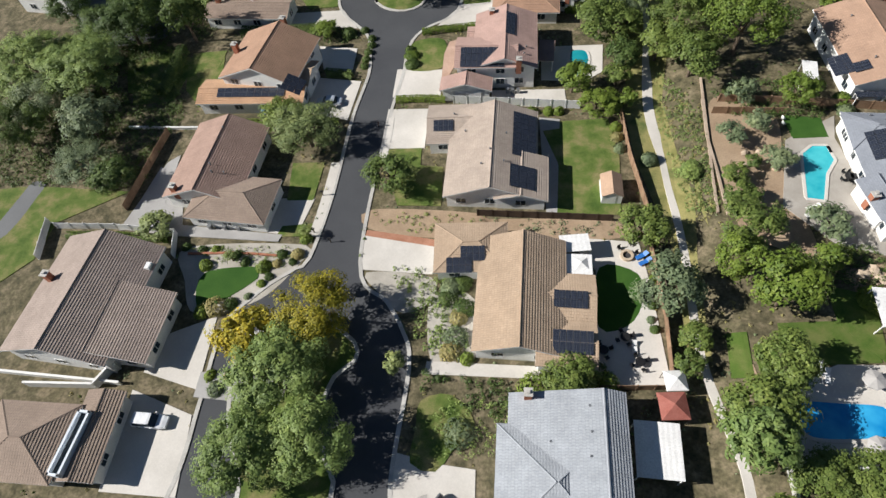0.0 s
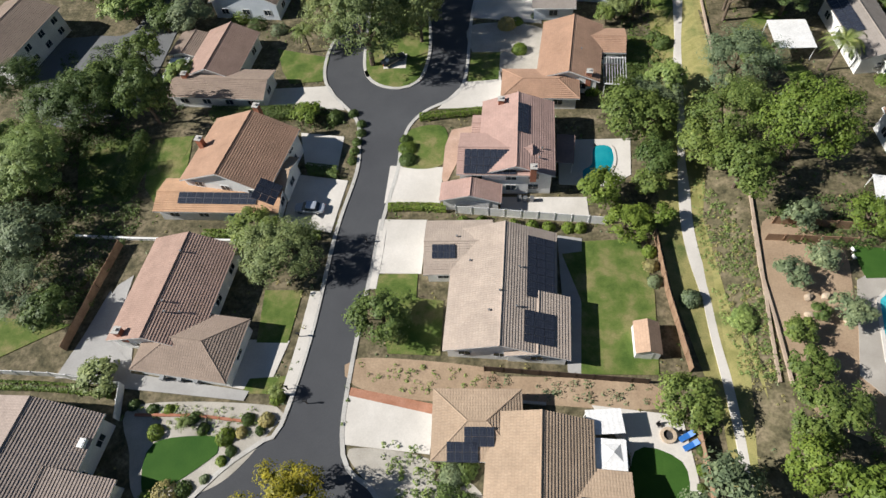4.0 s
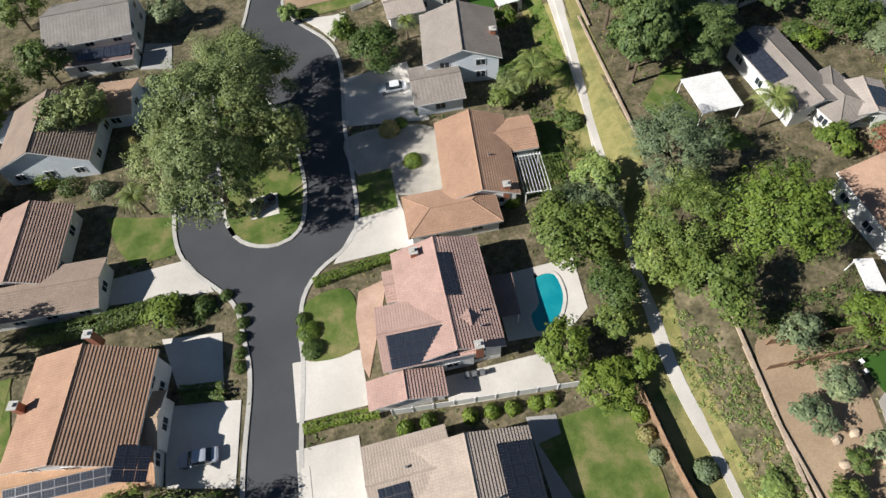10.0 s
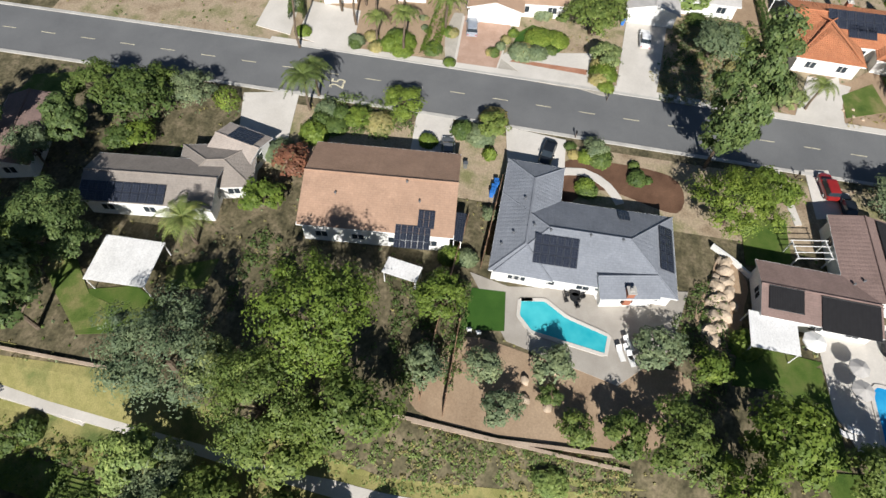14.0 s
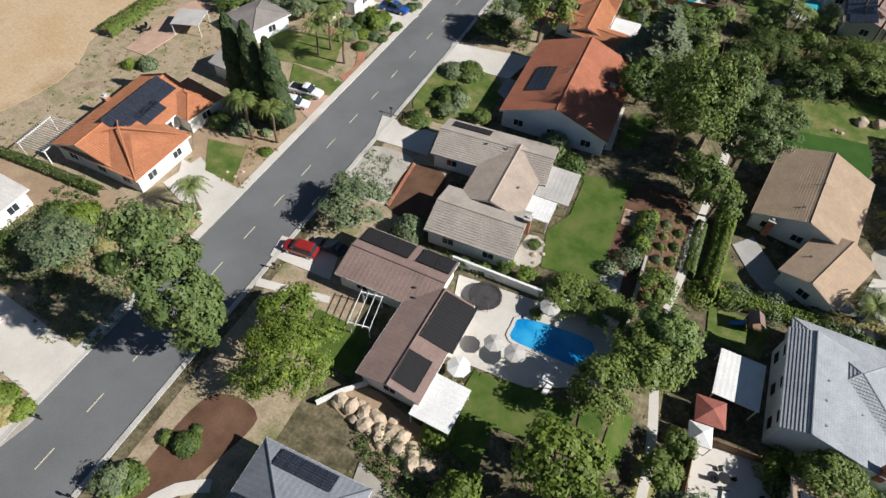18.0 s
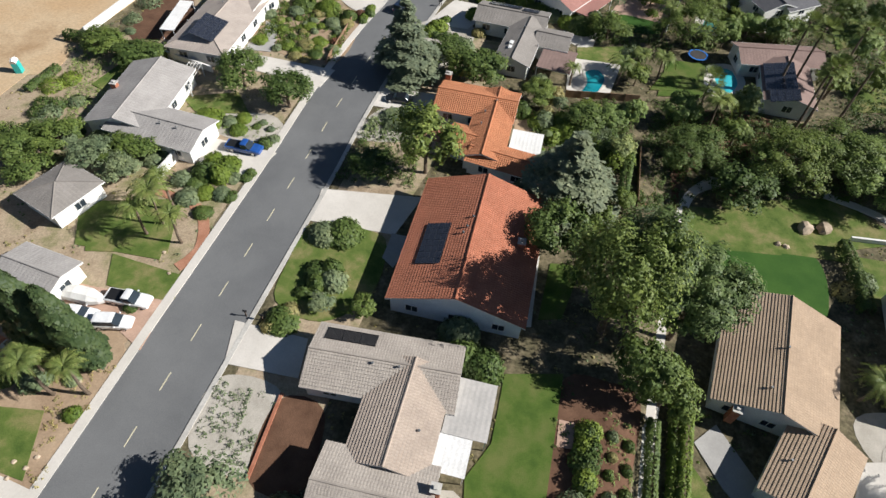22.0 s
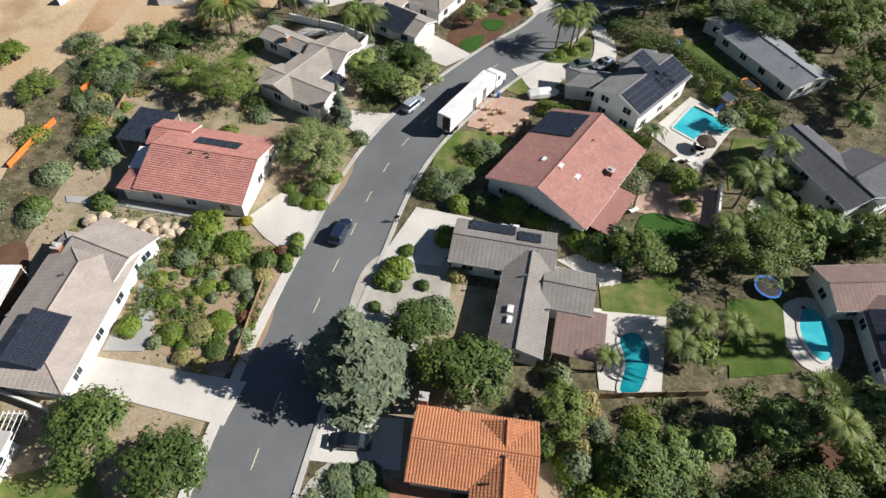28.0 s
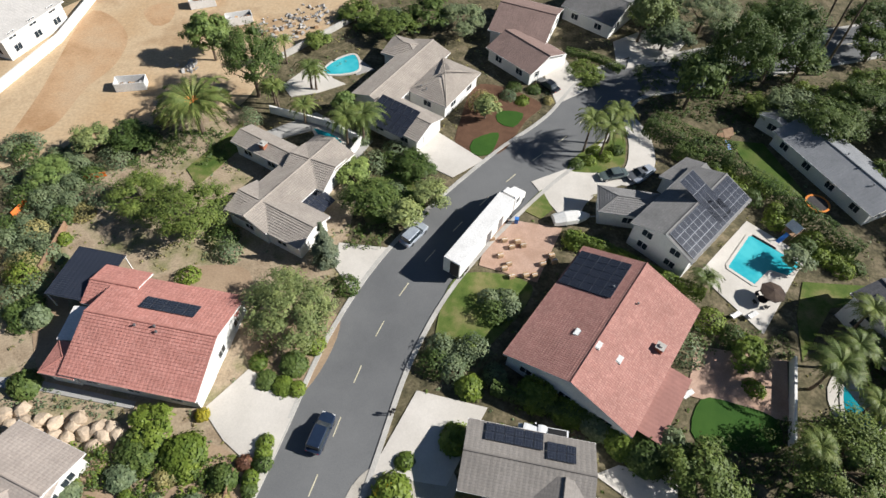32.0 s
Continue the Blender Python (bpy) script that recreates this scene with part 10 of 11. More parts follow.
boulder(91.14, -11.06, 0.35)
boulder(98.09, 10.56, 0.35)
boulder(97.1, 9.48, 0.35)
shed(15.09, 58.58, 0.24, 3.0, 4.2, 2.0)
trampoline(48.64, 21.61, 2.1, 'canvas_dark', 'large round black trampoline with net posts')
trampoline(19.53, -81.24, 1.9, 'plastic_blue', 'round trampoline with blue safety pad')
trampoline(13.37, -128.66, 1.9, 'plastic_orange', 'round trampoline with orange safety pad')
parasol(45.14, 28.05, 1.2, 'shingle_pale', 'open grey poolside parasol')
parasol(42.44, 28.22, 1.3, 'shingle_pale', 'open pale grey poolside parasol')
parasol(40.73, 20.38, 1.3, 'shingle_pale', 'open pale grey poolside parasol')
parasol(47.59, 32.58, 1.4, 'stucco_white', 'open cream poolside parasol')
parasol(24.51, -109.0, 1.7, 'wood_dark', 'round brown thatched parasol beside pool')
parasol(44.42, -48.39, 0.9, 'leaf_cypress', 'open dark green garden parasol')
gazebo(19.97, 24.33, 5, 3.4, 'canvas_red', 'red-brown square canvas gazebo')
gazebo(20.61, 27.53, 5, 2.6, 'white_paint', 'small white square canvas gazebo')
gazebo(9.81, 43.83, 5, 3.2, 'white_paint', 'white square canvas gazebo')
patio_table(49.86, 60.27)
patio_table(49.06, 60.31)
patio_table(25.38, -108.52)
patio_table(15.37, 33.86)
garden_chair(51.01, 69.67, 60)
garden_chair(51.1, 68.55, 60)
garden_chair(51.07, 67.26, 60)
garden_chair(51.1, 66.29, 60)
garden_chair(51.15, 64.81, 60)
garden_chair(42.65, 72.48, 200, True)
garden_chair(42.44, 71.32, 200, True)
lounger(50.46, 57.72, 20)
lounger(42.79, 54.61, 20)
lounger(42.35, 53.41, 20)
lounger(38.3, 29.01, 80)
lounger(37.65, 29.89, 80)
lounger(34.96, 26.74, 80)
lounger(36.92, -92.82, 40)
lounger(29.26, -105.54, 40)
lounger(26.95, -105.95, 40)
lounger(44.2, 53.7, 30)
lounger(43.15, 53.71, 30)
bin_can(-1.47, 81.22, 'grey_metal')
bin_can(-0.56, 81.11, 'grey_metal')
bin_can(0.43, 81.17, 'grey_metal')
bin_can(-45.5, 76.64, 'plastic_blue')
bin_can(-44.42, 76.56, 'plastic_blue')
bin_can(64.78, 71.74, 'plastic_blue')
bin_can(63.69, 72.08, 'plastic_blue')
bin_can(-47.74, 49.71, 'grey_metal')
bin_can(-45.24, 49.69, 'grey_metal')
bin_can(-42.9, 49.58, 'grey_metal')
street_post(73.83, -4.89)
street_post(74.82, 29.4)
street_post(76.05, -4.89)
street_post(71.42, -84.58)
street_post(71.72, -84.29)
street_post(-23.86, 72.64)
street_post(-30.72, 56.9)
street_post(-30.61, 49.49)
street_post(-27.65, 47.83)
street_post(76.38, 61.27)
street_post(85.39, 56.7)
carton(60.99, -112.54, 25)
carton(59.83, -111.49, 25)
carton(58.25, -112.1, 25)
carton(59.11, -112.68, 25)
carton(61.3, -109.67, 25)
carton(59.98, -108.4, 25)
carton(60.54, -107.5, 25)
carton(59.42, -106.35, 25)
carton(57.5, -106.9, 25)
carton(55.26, -109.28, 25)
carton(54.13, -111.01, 25)
carton(53.69, -110.07, 25)
carton(56.33, -107.11, 25)
carton(62.8, -112.52, 25)
carton(62.36, -114.77, 25)
bin_can(59.56, -116.41, 'plastic_blue')
lorry(63.63, -113.29, -115.2)
skip_bin(128.49, -134.94, 20)
skip_bin(117.93, -158.49, 30)
skip_bin(127.33, -162.79, 30)
rubble(121.57, -142.71, 2.2, 30)
rubble(109.2, -158.4, 5.0, 60)
rubble(105.0, -163.57, 5.0, 50)
safety_net([(131.7, -84.7), (131.5, -90.1), (130.8, -95.9)], 1.0)
safety_net([(125.0, -112.7), (122.1, -114.0)], 0.9)
safety_net([(130.7, -103.9), (130.3, -106.7)], 1.0)
safety_net([(130.9, 97.3), (130.9, 93.1), (128.8, 89.1)], 0.9)
portable_toilet(136.23, -40.0, 20)
swing_set(16.41, 9.15, 10, 'comp_brown')
swing_set(18.91, -121.6, 40, 'white_paint')
swing_set(26.2, -141.4, 120, 'wood_fence')

# speed limit on the road
road_number(80.57, 98.43, "25")

# more trees
tree("olive", 20.02, -115.54, 2.23, 3.5)
tree("pepper", 14.93, -86.48, 2.33, 6)
tree("airy", 13.07, -63.55, 2.73, 7)
tree("olive", 43.27, -56.92, 1.45, 3)
tree("oak", 5.49, -89.16, 2.84, 6)
tree("oak", -9.84, -136.01, 4.52, 8)
tree("laurel", -5.92, -143.9, 4.74, 8)
tree("laurel", -12.13, -150.44, 4.89, 8)
tree("laurel", 2.29, -135.47, 2.26, 4)
tree("laurel", 137.59, -102.22, 3.46, 3)
tree("pepper", 129.8, -112.23, 3.25, 3)
tree("airy", 126.65, -119.3, 2.94, 4)
tree("lime", 146.95, -110.5, 2.84, 3)
tree("olive", 32.66, -72.84, 2.13, 5)
tree("palm", 14.6, -105.61, 3.06, 6)
tree("olive", 67.61, -8.7, 1.59, 2)
tree("laurel", 62.24, -9.38, 1.71, 2.5)
tree("fan", 3.72, -74.68, 2.28, 13)
tree("fan", 20.14, -62.47, 2.43, 8)
tree("fan", 2.45, -64.25, 1.95, 13)
tree("oak", -84.51, 96.28, 5.64, 8)
tree("olive", -78.64, 128.91, 4.96, 8)
tree("oak", -66.76, 57.64, 3.65, 6)
tree("airy", -56.26, 49.62, 2.77, 3)
tree("olive", 17.3, 100.2, 3.2, 6)
tree("olive", 20.97, 100.6, 3.41, 6)
tree("pine", 36.9, 128.3, 5.6, 18)
tree("pine", 34.0, 121.5, 4.6, 14)
tree("pine", 43.76, 122.63, 5.39, 11)
tree("oak", 53.55, 152.44, 4.27, 9)
tree("laurel", 50.48, 143.62, 3.7, 9)
tree("olive", 56.6, 132.96, 2.95, 7)
tree("airy", 31.8, 98.6, 3.4, 6.5)
tree("olive", 59.48, 72.16, 1.17, 1.5)
tree("laurel", 71.51, 123.54, 3.62, 6)
tree("olive", 71.85, 117.74, 3.15, 5)
tree("laurel", 69.9, 130.88, 3.64, 6)
tree("greybush", 65.13, 102.9, 2.14, 2)
tree("limebush", 69.38, 99.14, 2.18, 2)
tree("drybush", 73.24, 90.36, 2.19, 1.8)
tree("drybush", 77.52, 73.56, 2.16, 2)
tree("limebush", 46.78, 39.75, 1.97, 2)
tree("limebush", 52.33, 76.45, 1.5, 2)
tree("greybush", 52.54, 74.13, 1.35, 1.5)
tree("lime", 48.08, 15.72, 1.25, 1.5)
tree("laurel", 42.06, 21.14, 0.99, 1)
tree("oak", 27.8, -9.0, 3.8, 9)
tree("bush", 32.8, -1.0, 1.25, 2.0)
tree("bush", 32.6, 0.8, 1.25, 2.0)
tree("bush", 32.8, 3.2, 1.2, 1.9)
tree("bush", 32.7, 4.8, 1.2, 1.8)
tree("greybush", 30.1, -1.4, 0.70, 0.9)
tree("drybush", 30.0, 0.9, 0.60, 0.8)
tree("bush", 30.2, 3.0, 0.60, 0.8)
tree("greybush", 30.1, 5.4, 0.75, 1.0)
tree("limebush", 30.2, 7.6, 0.60, 0.8)
tree("bush", 28.2, -1.0, 0.70, 1.1)
tree("bush", 28.3, 1.8, 0.70, 1.1)
tree("bush", 28.3, 4.6, 0.75, 1.2)
tree("greybush", 28.4, 7.6, 0.70, 1.0)
tree("laurel", 23.6, 33.6, 2.2, 4)
tree("laurel", 22.58, 29.73, 1.81, 4)
tree("laurel", 32.6, 29.0, 3.8, 7)
tree("laurel", -0.51, -55.11, 6.51, 8)
tree("laurel", -26.26, -52.76, 5.31, 8)
tree("pepper", -14.24, -54.84, 6.47, 8)
tree("oak", 118.01, -19.08, 3.72, 3)
tree("bush", 119.18, -29.21, 1.78, 1.40)
tree("bush", 119.63, -27.16, 1.49, 1.60)
tree("greybush", 117.58, -26.71, 1.78, 1.80)
tree("bush", 117.13, -28.76, 1.49, 2.00)
tree("bush", 108.74, -29.11, 2.07, 1.75)
tree("bush", 110.99, -30.06, 1.73, 2.00)
tree("greybush", 111.94, -27.82, 2.07, 2.25)
tree("bush", 109.70, -26.86, 1.73, 2.50)
far_shrub("greybush", 121.97, -28.26, 1.78, 1.40)
far_shrub("greybush", 124.04, -28.57, 1.48, 1.60)
far_shrub("bush", 124.35, -26.50, 1.78, 1.80)
far_shrub("greybush", 122.28, -26.19, 1.48, 2.00)
far_shrub("bush", 126.22, -33.34, 1.84, 1.40)
far_shrub("bush", 125.94, -31.20, 1.53, 1.60)
far_shrub("greybush", 123.80, -31.48, 1.84, 1.80)
far_shrub("bush", 124.08, -33.62, 1.53, 2.00)
tree("limebush", 98.88, -37.44, 2.6, 2)
tree("bush", 90.32, -2.44, 1.16, 1)
tree("bush", 98.66, 9.68, 1.88, 2)
tree("greybush", 95.0, 9.29, 1.88, 2)
far_shrub("limebush", 128.44, -38.11, 2.12, 1.5)
far_shrub("limebush", 126.65, -40.62, 1.93, 1.2)
far_shrub("greybush", 121.82, -35.63, 1.67, 1)
tree("greybush", 103.35, -70.19, 1.51, 1.5)
tree("greybush", 96.96, -60.02, 0.99, 1.08)
tree("drybush", 90.42, -58.03, 0.97, 1.08)
tree("greybush", 87.9, -68.27, 1.06, 1.08)
tree("drybush", 114.24, -72.93, 1.94, 2)
tree("bush", 122.91, -77.74, 2.02, 2)
tree("bush", 114.31, -80.55, 1.81, 1.8)
tree("greybush", 124.36, -84.49, 2.55, 2)
far_shrub("limebush", 132.66, -92.08, 2.7, 2)
far_shrub("greybush", 122.74, -91.24, 2.67, 2)
tree("drybush", 74.25, -67.32, 1.01, 1)
tree("limebush", 71.19, -73.76, 1.51, 1.8)
tree("limebush", 69.19, -79.38, 1.11, 1)
tree("limebush", 58.92, -66.23, 1.26, 2)
tree("drybush", 61.65, -76.46, 1.38, 1.6)
tree("bush", 84.72, -88.56, 1.71, 1.4)
far_shrub("limebush", 82.9, -91.47, 1.39, 1.2)
tree("greybush", 47.74, -63.29, 1.69, 2.5)
tree("bush", 49.48, -54.64, 1.55, 3)
tree("drybush", 44.42, -60.24, 1.63, 2.5)
far_shrub("bush", 100.34, -105.54, 2.4, 2.2)

# pavement strips
footpath([(88.6, 112), (88.4, 60), (87.4, 30), (86.7, 0), (86, -30), (86, -48), (85.1, -66), (83.5, -82)], 1.2)
footpath([(-29.9, 64.0), (-30.1, 56.0), (-30.6, 48.8)], 1.6)
footpath([(-21.8, 74.8), (-21.7, 71.3), (-21.8, 64.8)], 1.0)
driveway((43.4, -161.2), (31.7, -171.3), (34.2, -176.5), (43.8, -168.0))
tree("oak", -73.54, 137.22, 5.21, 8)
tree("laurel", -66.9, 143.65, 5.34, 8)
tree("olive", -68.48, 122.4, 3.49, 6)
tree("laurel", -73.65, 111.4, 4.12, 7)
tree("pepper", -64.66, 106.74, 2.85, 5)
tree("oak", -75.5, 105.99, 4.03, 6)
tree("oak", -101.59, 143.61, 5.51, 9)
tree("laurel", -69.79, 139.57, 3.2, 5)
tree("pepper", -74.78, 141.3, 5.3, 9)
tree("olive", 34.46, -167.06, 4.4, 6)
tree("olive", 26.38, -175.06, 6.81, 8)
tree("oak", 11.75, -176.28, 6.8, 8)
tree("oak", 10.18, -161.98, 4.73, 7)
tree("laurel", 3.19, -154.89, 3.55, 5)
tree("laurel", 18.81, -149.19, 3.48, 4)
tree("laurel", 36.07, -175.03, 4.6, 6)
tree("oak", -7.02, -180.58, 5.74, 8)
tree("oak", 80.84, -164.7, 4.46, 6)
tree("olive", 74.13, -165.24, 4.47, 5)
tree("laurel", 94.63, -164.83, 4.55, 3)
tree("olive", 87.59, -164.31, 3.39, 3)
tree("laurel", 100.75, -153.77, 2.69, 2.5)
tree("laurel", 86.74, -160.3, 4.39, 5)
tree("laurel", -5.94, -128.15, 6.04, 8)
tree("pepper", -2.31, -120.23, 2.93, 5)
tree("laurel", -4.56, -151.0, 5.73, 8)
tree("oak", 3.05, -150.49, 5.76, 7)
tree("oak", 9.76, -144.75, 5.61, 7)
tree("olive", 14.27, -149.2, 4.62, 6)
tree("laurel", 13.86, -91.35, 2.84, 5)
tree("airy", 13.53, -102.53, 2.65, 4)
brick_path([(98.1, -21.0), (92.1, -20.2), (88.9, -17.7), (86.9, -12.7), (88.2, -9.3)], 1.5)
covered_boat(96.42, -1.83, -178.6)

# gardens beyond the bulb of the side street
driveway((-16.7, 155.3), (-10.8, 154.8), (-8.4, 155.3), (-11.3, 147.4), (-13.7, 151.6))
dirt((-18.5, 171.6), (-12.1, 168.4), (-7.0, 162.5), (-9.7, 159.9), (-14.2, 159.4), (-19.5, 159.5), (-19.5, 165.2))
lawn((-14.3, 159.1), (-8.8, 159.3), (-3.8, 159.1), (-3.2, 157.1), (-15.1, 155.6), (-18.6, 157.3))
driveway((-29.3, 182.1), (-24.5, 180.0), (-26.0, 172.4), (-30.0, 175.6))
dirt((-37.6, 178.3), (-26.3, 172.1), (-27.1, 165.8), (-38.3, 171.2))
lawn((-35.8, 195.0), (-22.4, 186.4), (-24.4, 180.9), (-28.7, 182.6), (-36.5, 188.5))
tree("laurel", -15.24, 170.17, 2.97, 6)
tree("olive", -11.53, 166.92, 2.76, 6)
tree("laurel", -7.25, 165.0, 3.53, 7)
tree("laurel", -5.1, 159.34, 2.89, 6)
tree("laurel", -2.36, 163.59, 3.92, 8)
tree("laurel", 2.67, 166.86, 4.02, 8)
tree("pepper", -18.81, 155.86, 2.05, 3)
tree("lime", -9.02, 145.18, 2.32, 6)
far_shrub("drybush", -16.12, 164.78, 1.19, 1)
far_shrub("limebush", -13.3, 162.32, 0.99, 0.8)
far_shrub("bush", -11.65, 162.99, 0.99, 0.8)
far_shrub("limebush", -16.47, 156.75, 1.33, 1)
tree("drybush", -4.87, 123.42, 1.64, 2)
tree("limebush", -2.91, 124.5, 1.17, 1.2)
tree("limebush", -2.07, 116.16, 1.44, 1.5)
tree("greybush", 0.79, 126.24, 1.02, 0.8)
tree("palm", 3.88, 155.54, 2.61, 8)
white_fence([(-7.2, 155.0), (-3.1, 156.6)], 1.2)
turf((15.9, 159.0), (18.4, 155.5), (18.8, 148.8), (15.7, 149.0), (14.4, 152.5))
patio_cover(20.01, 149.63, -81.11, 7.74, 4.19, 2.5)

# gardens and verge beyond the main road
site_dirt((155.4, 77.6), (184.5, 50.8), (197.1, -5.7), (159.7, -22.3), (130.7, 6.4), (132.2, 29.1), (131.9, 38.0), (131.7, 46.2), (134.6, 55.2), (134.5, 60.4), (132.5, 70.9))
dirt((129.2, 31.0), (122.4, 29.6), (101.4, 28.7), (96.7, 34.3), (94.3, 44.1), (100.9, 42.6), (111.4, 34.6))
hedge([(131.9, 30.2), (119.1, 29.5), (103.7, 29.2)], 1.2, 1.4)
pergola(117.26, 25.0, -86.25, 6.51, 5.31, 2.5, 0.4)
patio_cover(124.28, 46.66, -96.07, 6.74, 3.04, 2.4, 'clay_pinkred', 'pinkish-brown flat garden shed roof on posts')
tree("laurel", 107.15, 57.63, 3.51, 5)
tree("oak", 128.13, 52.7, 2.49, 3)
tree("laurel", 120.66, 54.49, 2.22, 3)
tree("laurel", 129.68, 42.06, 1.88, 3)
tree("olive", 130.51, 44.7, 1.68, 2.5)
tree("bush", 105.83, 34.87, 2.23, 2)
tree("limebush", 102.84, 33.79, 2.47, 2.2)
tree("bush", 108.51, 41.29, 1.75, 1.5)
tree("drybush", 105.12, 42.02, 1.55, 1.2)
tree("drybush", 96.89, 36.08, 1.54, 1.5)
tree("limebush", 91.2, 57.36, 2.21, 2)
tree("greybush", 105.25, 68.15, 2.22, 2)
tree("limebush", 108.76, 50.22, 0.84, 0.8)
ground_cover("olive", 0.6, 0.8, [(112.0, 41.5), (102.0, 30.4), (87.3, 41.3), (87.2, 48.8), (102.6, 46.2)])
ground_cover("dry", 0.5, 0.8, [(112.0, 41.5), (102.0, 30.4), (87.3, 41.3), (87.2, 48.8), (102.6, 46.2)])
white_wall([(150.2, 57.7), (156.6, 40.3)], 1.6)
carton(131.15, 56.68, 30)
carton(131.5, 59.14, 30)
carton(132.34, 54.82, 30)
carton(127.4, 59.6, 30)
bin_can(104.96, 54.27, 'plastic_blue')
tree("gum", 74.4, 42.4, 4.1, 24.8)
tree("bush", 70.14, -13.50, 1.73, 1.68)
tree("bush", 69.26, -11.66, 1.45, 1.92)
tree("greybush", 67.42, -12.54, 1.73, 2.16)
tree("bush", 68.30, -14.38, 1.45, 2.40)
tree("bush", 68.91, -20.68, 2.6, 2.2)
tree("greybush", 71.46, -19.79, 2.21, 1.8)
tree("drybush", 71.17, -6.83, 1.33, 1.2)
tree("bush", 70.51, -10.04, 1.16, 1)
tree("drybush", 72.74, -4.22, 1.13, 1)
tree("bush", 72.8, 57.52, 1.74, 1.8)
tree("limebush", 72.9, 59.49, 1.32, 1.2)
tree("bush", 70.08, 52.26, 1.37, 1.4)
tree("bush", 66.6, 59.23, 1.41, 1.3)
tree("bush", 72.44, 52.66, 0.83, 0.8)
tree("bush", 74.44, 61.95, 0.92, 0.8)
tree("drybush", 72.92, 61.44, 0.92, 0.8)
tree("bush", 70.07, 50.67, 0.69, 0.6)
footpath([(69.1, 63.7), (69.9, 59.8), (68.0, 56.4), (65.1, 54.6)], 1.3)
hedge([(22.6, -9.0), (22.7, -0.2), (23.1, 4.6)], 1.6, 1.6, 'lime')
hedge([(25.3, -5.1), (25.5, 4.9)], 1.5, 1.6)

# round the south end of the main road
patio_cover(41.11, -90.14, -116.87, 9.65, 3.95, 2.7, 'clay_pinkred', 'flat pinkish-brown patio roof on posts')
car(54.68, -84.28, 168.8, "suv", "white")
car(40.18, -130.02, 50.02, "sedan", "silver")
dirt((102.1, -76.5), (95.5, -77.8), (86.3, -75.7), (86.7, -72.1), (95.9, -70.6), (99.6, -73.5))
boulder(114.46, -76.99, 1.2)
boulder(112.9, -77.73, 1.2)
boulder(110.48, -76.02, 1.2)
boulder(106.15, -77.75, 1.2)
boulder(112.4, -75.37, 1.2)
boulder(107.93, -74.53, 1.2)
boulder(103.52, -77.21, 1.2)
boulder(101.07, -76.97, 1.2)
grey_paving((120.5, -80.8), (113.9, -81.5), (101.0, -80.9), (100.9, -80.0), (113.1, -80.3), (119.6, -79.6))
covered_boat(51.66, -118.29, 200.0)
carton(109.64, -156.27, 30)
carton(108.67, -158.52, 30)
carton(107.36, -159.85, 30)
carton(105.38, -157.23, 30)
carton(111.02, -156.97, 30)
carton(105.25, -162.44, 30)
carton(102.74, -159.86, 30)
carton(111.63, -155.42, 30)
tree("palm", 88.1, -128.07, 3.53, 6)
tree("palm", 98.03, -140.97, 2.72, 5)
tree("palm", 102.92, -135.69, 2.29, 4)
tree("palm", 107.25, -145.85, 2.02, 5)
tree("deodar", 39.9, -36.2, 8.0, 13)
tree("oak", 40.51, -26.32, 4.42, 8)
tree("pepper", 31.18, -56.94, 1.93, 5)
tree("oak", 87.76, -44.76, 4.47, 6)
far_shrub("greybush", 27.38, -35.72, 2.3, 3.5)
far_shrub("limebush", 33.09, -45.91, 1.8, 3)
tree("greybush", 45.43, -52.83, 1.95, 2.5)
tree("limebush", 42.42, -53.75, 1.95, 2.5)
tree("lime", 19.13, 77.69, 1.72, 3.5)
far_shrub("limebush", 33.0, 0.64, 1.35, 2.2)
far_shrub("bush", 32.53, 2.4, 1.33, 2.2)
far_shrub("limebush", 32.81, 4.41, 1.3, 2.2)
mulch((127.3, -65.7), (122.8, -71.4), (120.0, -70.6), (114.8, -59.6), (121.6, -55.3), (125.0, -55.6))
footpath([(26.2, 4.9), (25.5, -3.6), (24.9, -8.9)], 1.2)

# west side lots
parking_road([(-102.4, 117.7), (-90.9, 121.3), (-81.9, 123.4), (-80.6, 143.8), (-76.3, 149.9), (-72.8, 143.6), (-72.1, 123.5), (-71.9, 105.6), (-75.1, 97.7), (-90.5, 97.2)])
lawn((-79.0, 90.4), (-70.2, 93.3), (-67.9, 84.4), (-70.4, 80.7), (-75.1, 81.3))
lawn((-65.5, 92.9), (-58.5, 93.7), (-58.7, 88.4), (-64.3, 87.3))
hedge([(-67.3, 92.9), (-67.0, 86.2), (-67.1, 80.0)], 2.2, 2.0)
dark_fence([(-71.7, 150.7), (-73.6, 137.8), (-73.6, 133.9)], 1.7)

# corner garden planting
far_shrub("bush", -50.63, 46.01, 0.83, 0.8)
far_shrub("bush", -47.9, 45.69, 0.75, 0.7)
far_shrub("limebush", -45.74, 45.79, 0.75, 0.7)
tree("bush", -40.28, 43.69, 0.81, 0.9)
tree("limebush", -37.02, 42.86, 1.2, 1.2)
tree("drybush", -35.19, 43.51, 0.8, 0.8)
tree("bush", -32.83, 44.01, 0.64, 0.7)
tree("bush", -34.77, 45.27, 0.89, 1)
tree("drybush", -32.27, 45.38, 1.05, 1)
far_shrub("limebush", -46.34, 42.86, 1.05, 1.2)
far_shrub("drybush", -42.54, 35.69, 1.69, 1.6)
far_shrub("limebush", -44.41, 34.88, 1.23, 1.2)
far_shrub("bush", -40.49, 36.36, 1.08, 1)
far_shrub("limebush", -36.74, 39.98, 0.71, 0.7)
far_shrub("greybush", -38.2, 37.83, 0.62, 0.6)
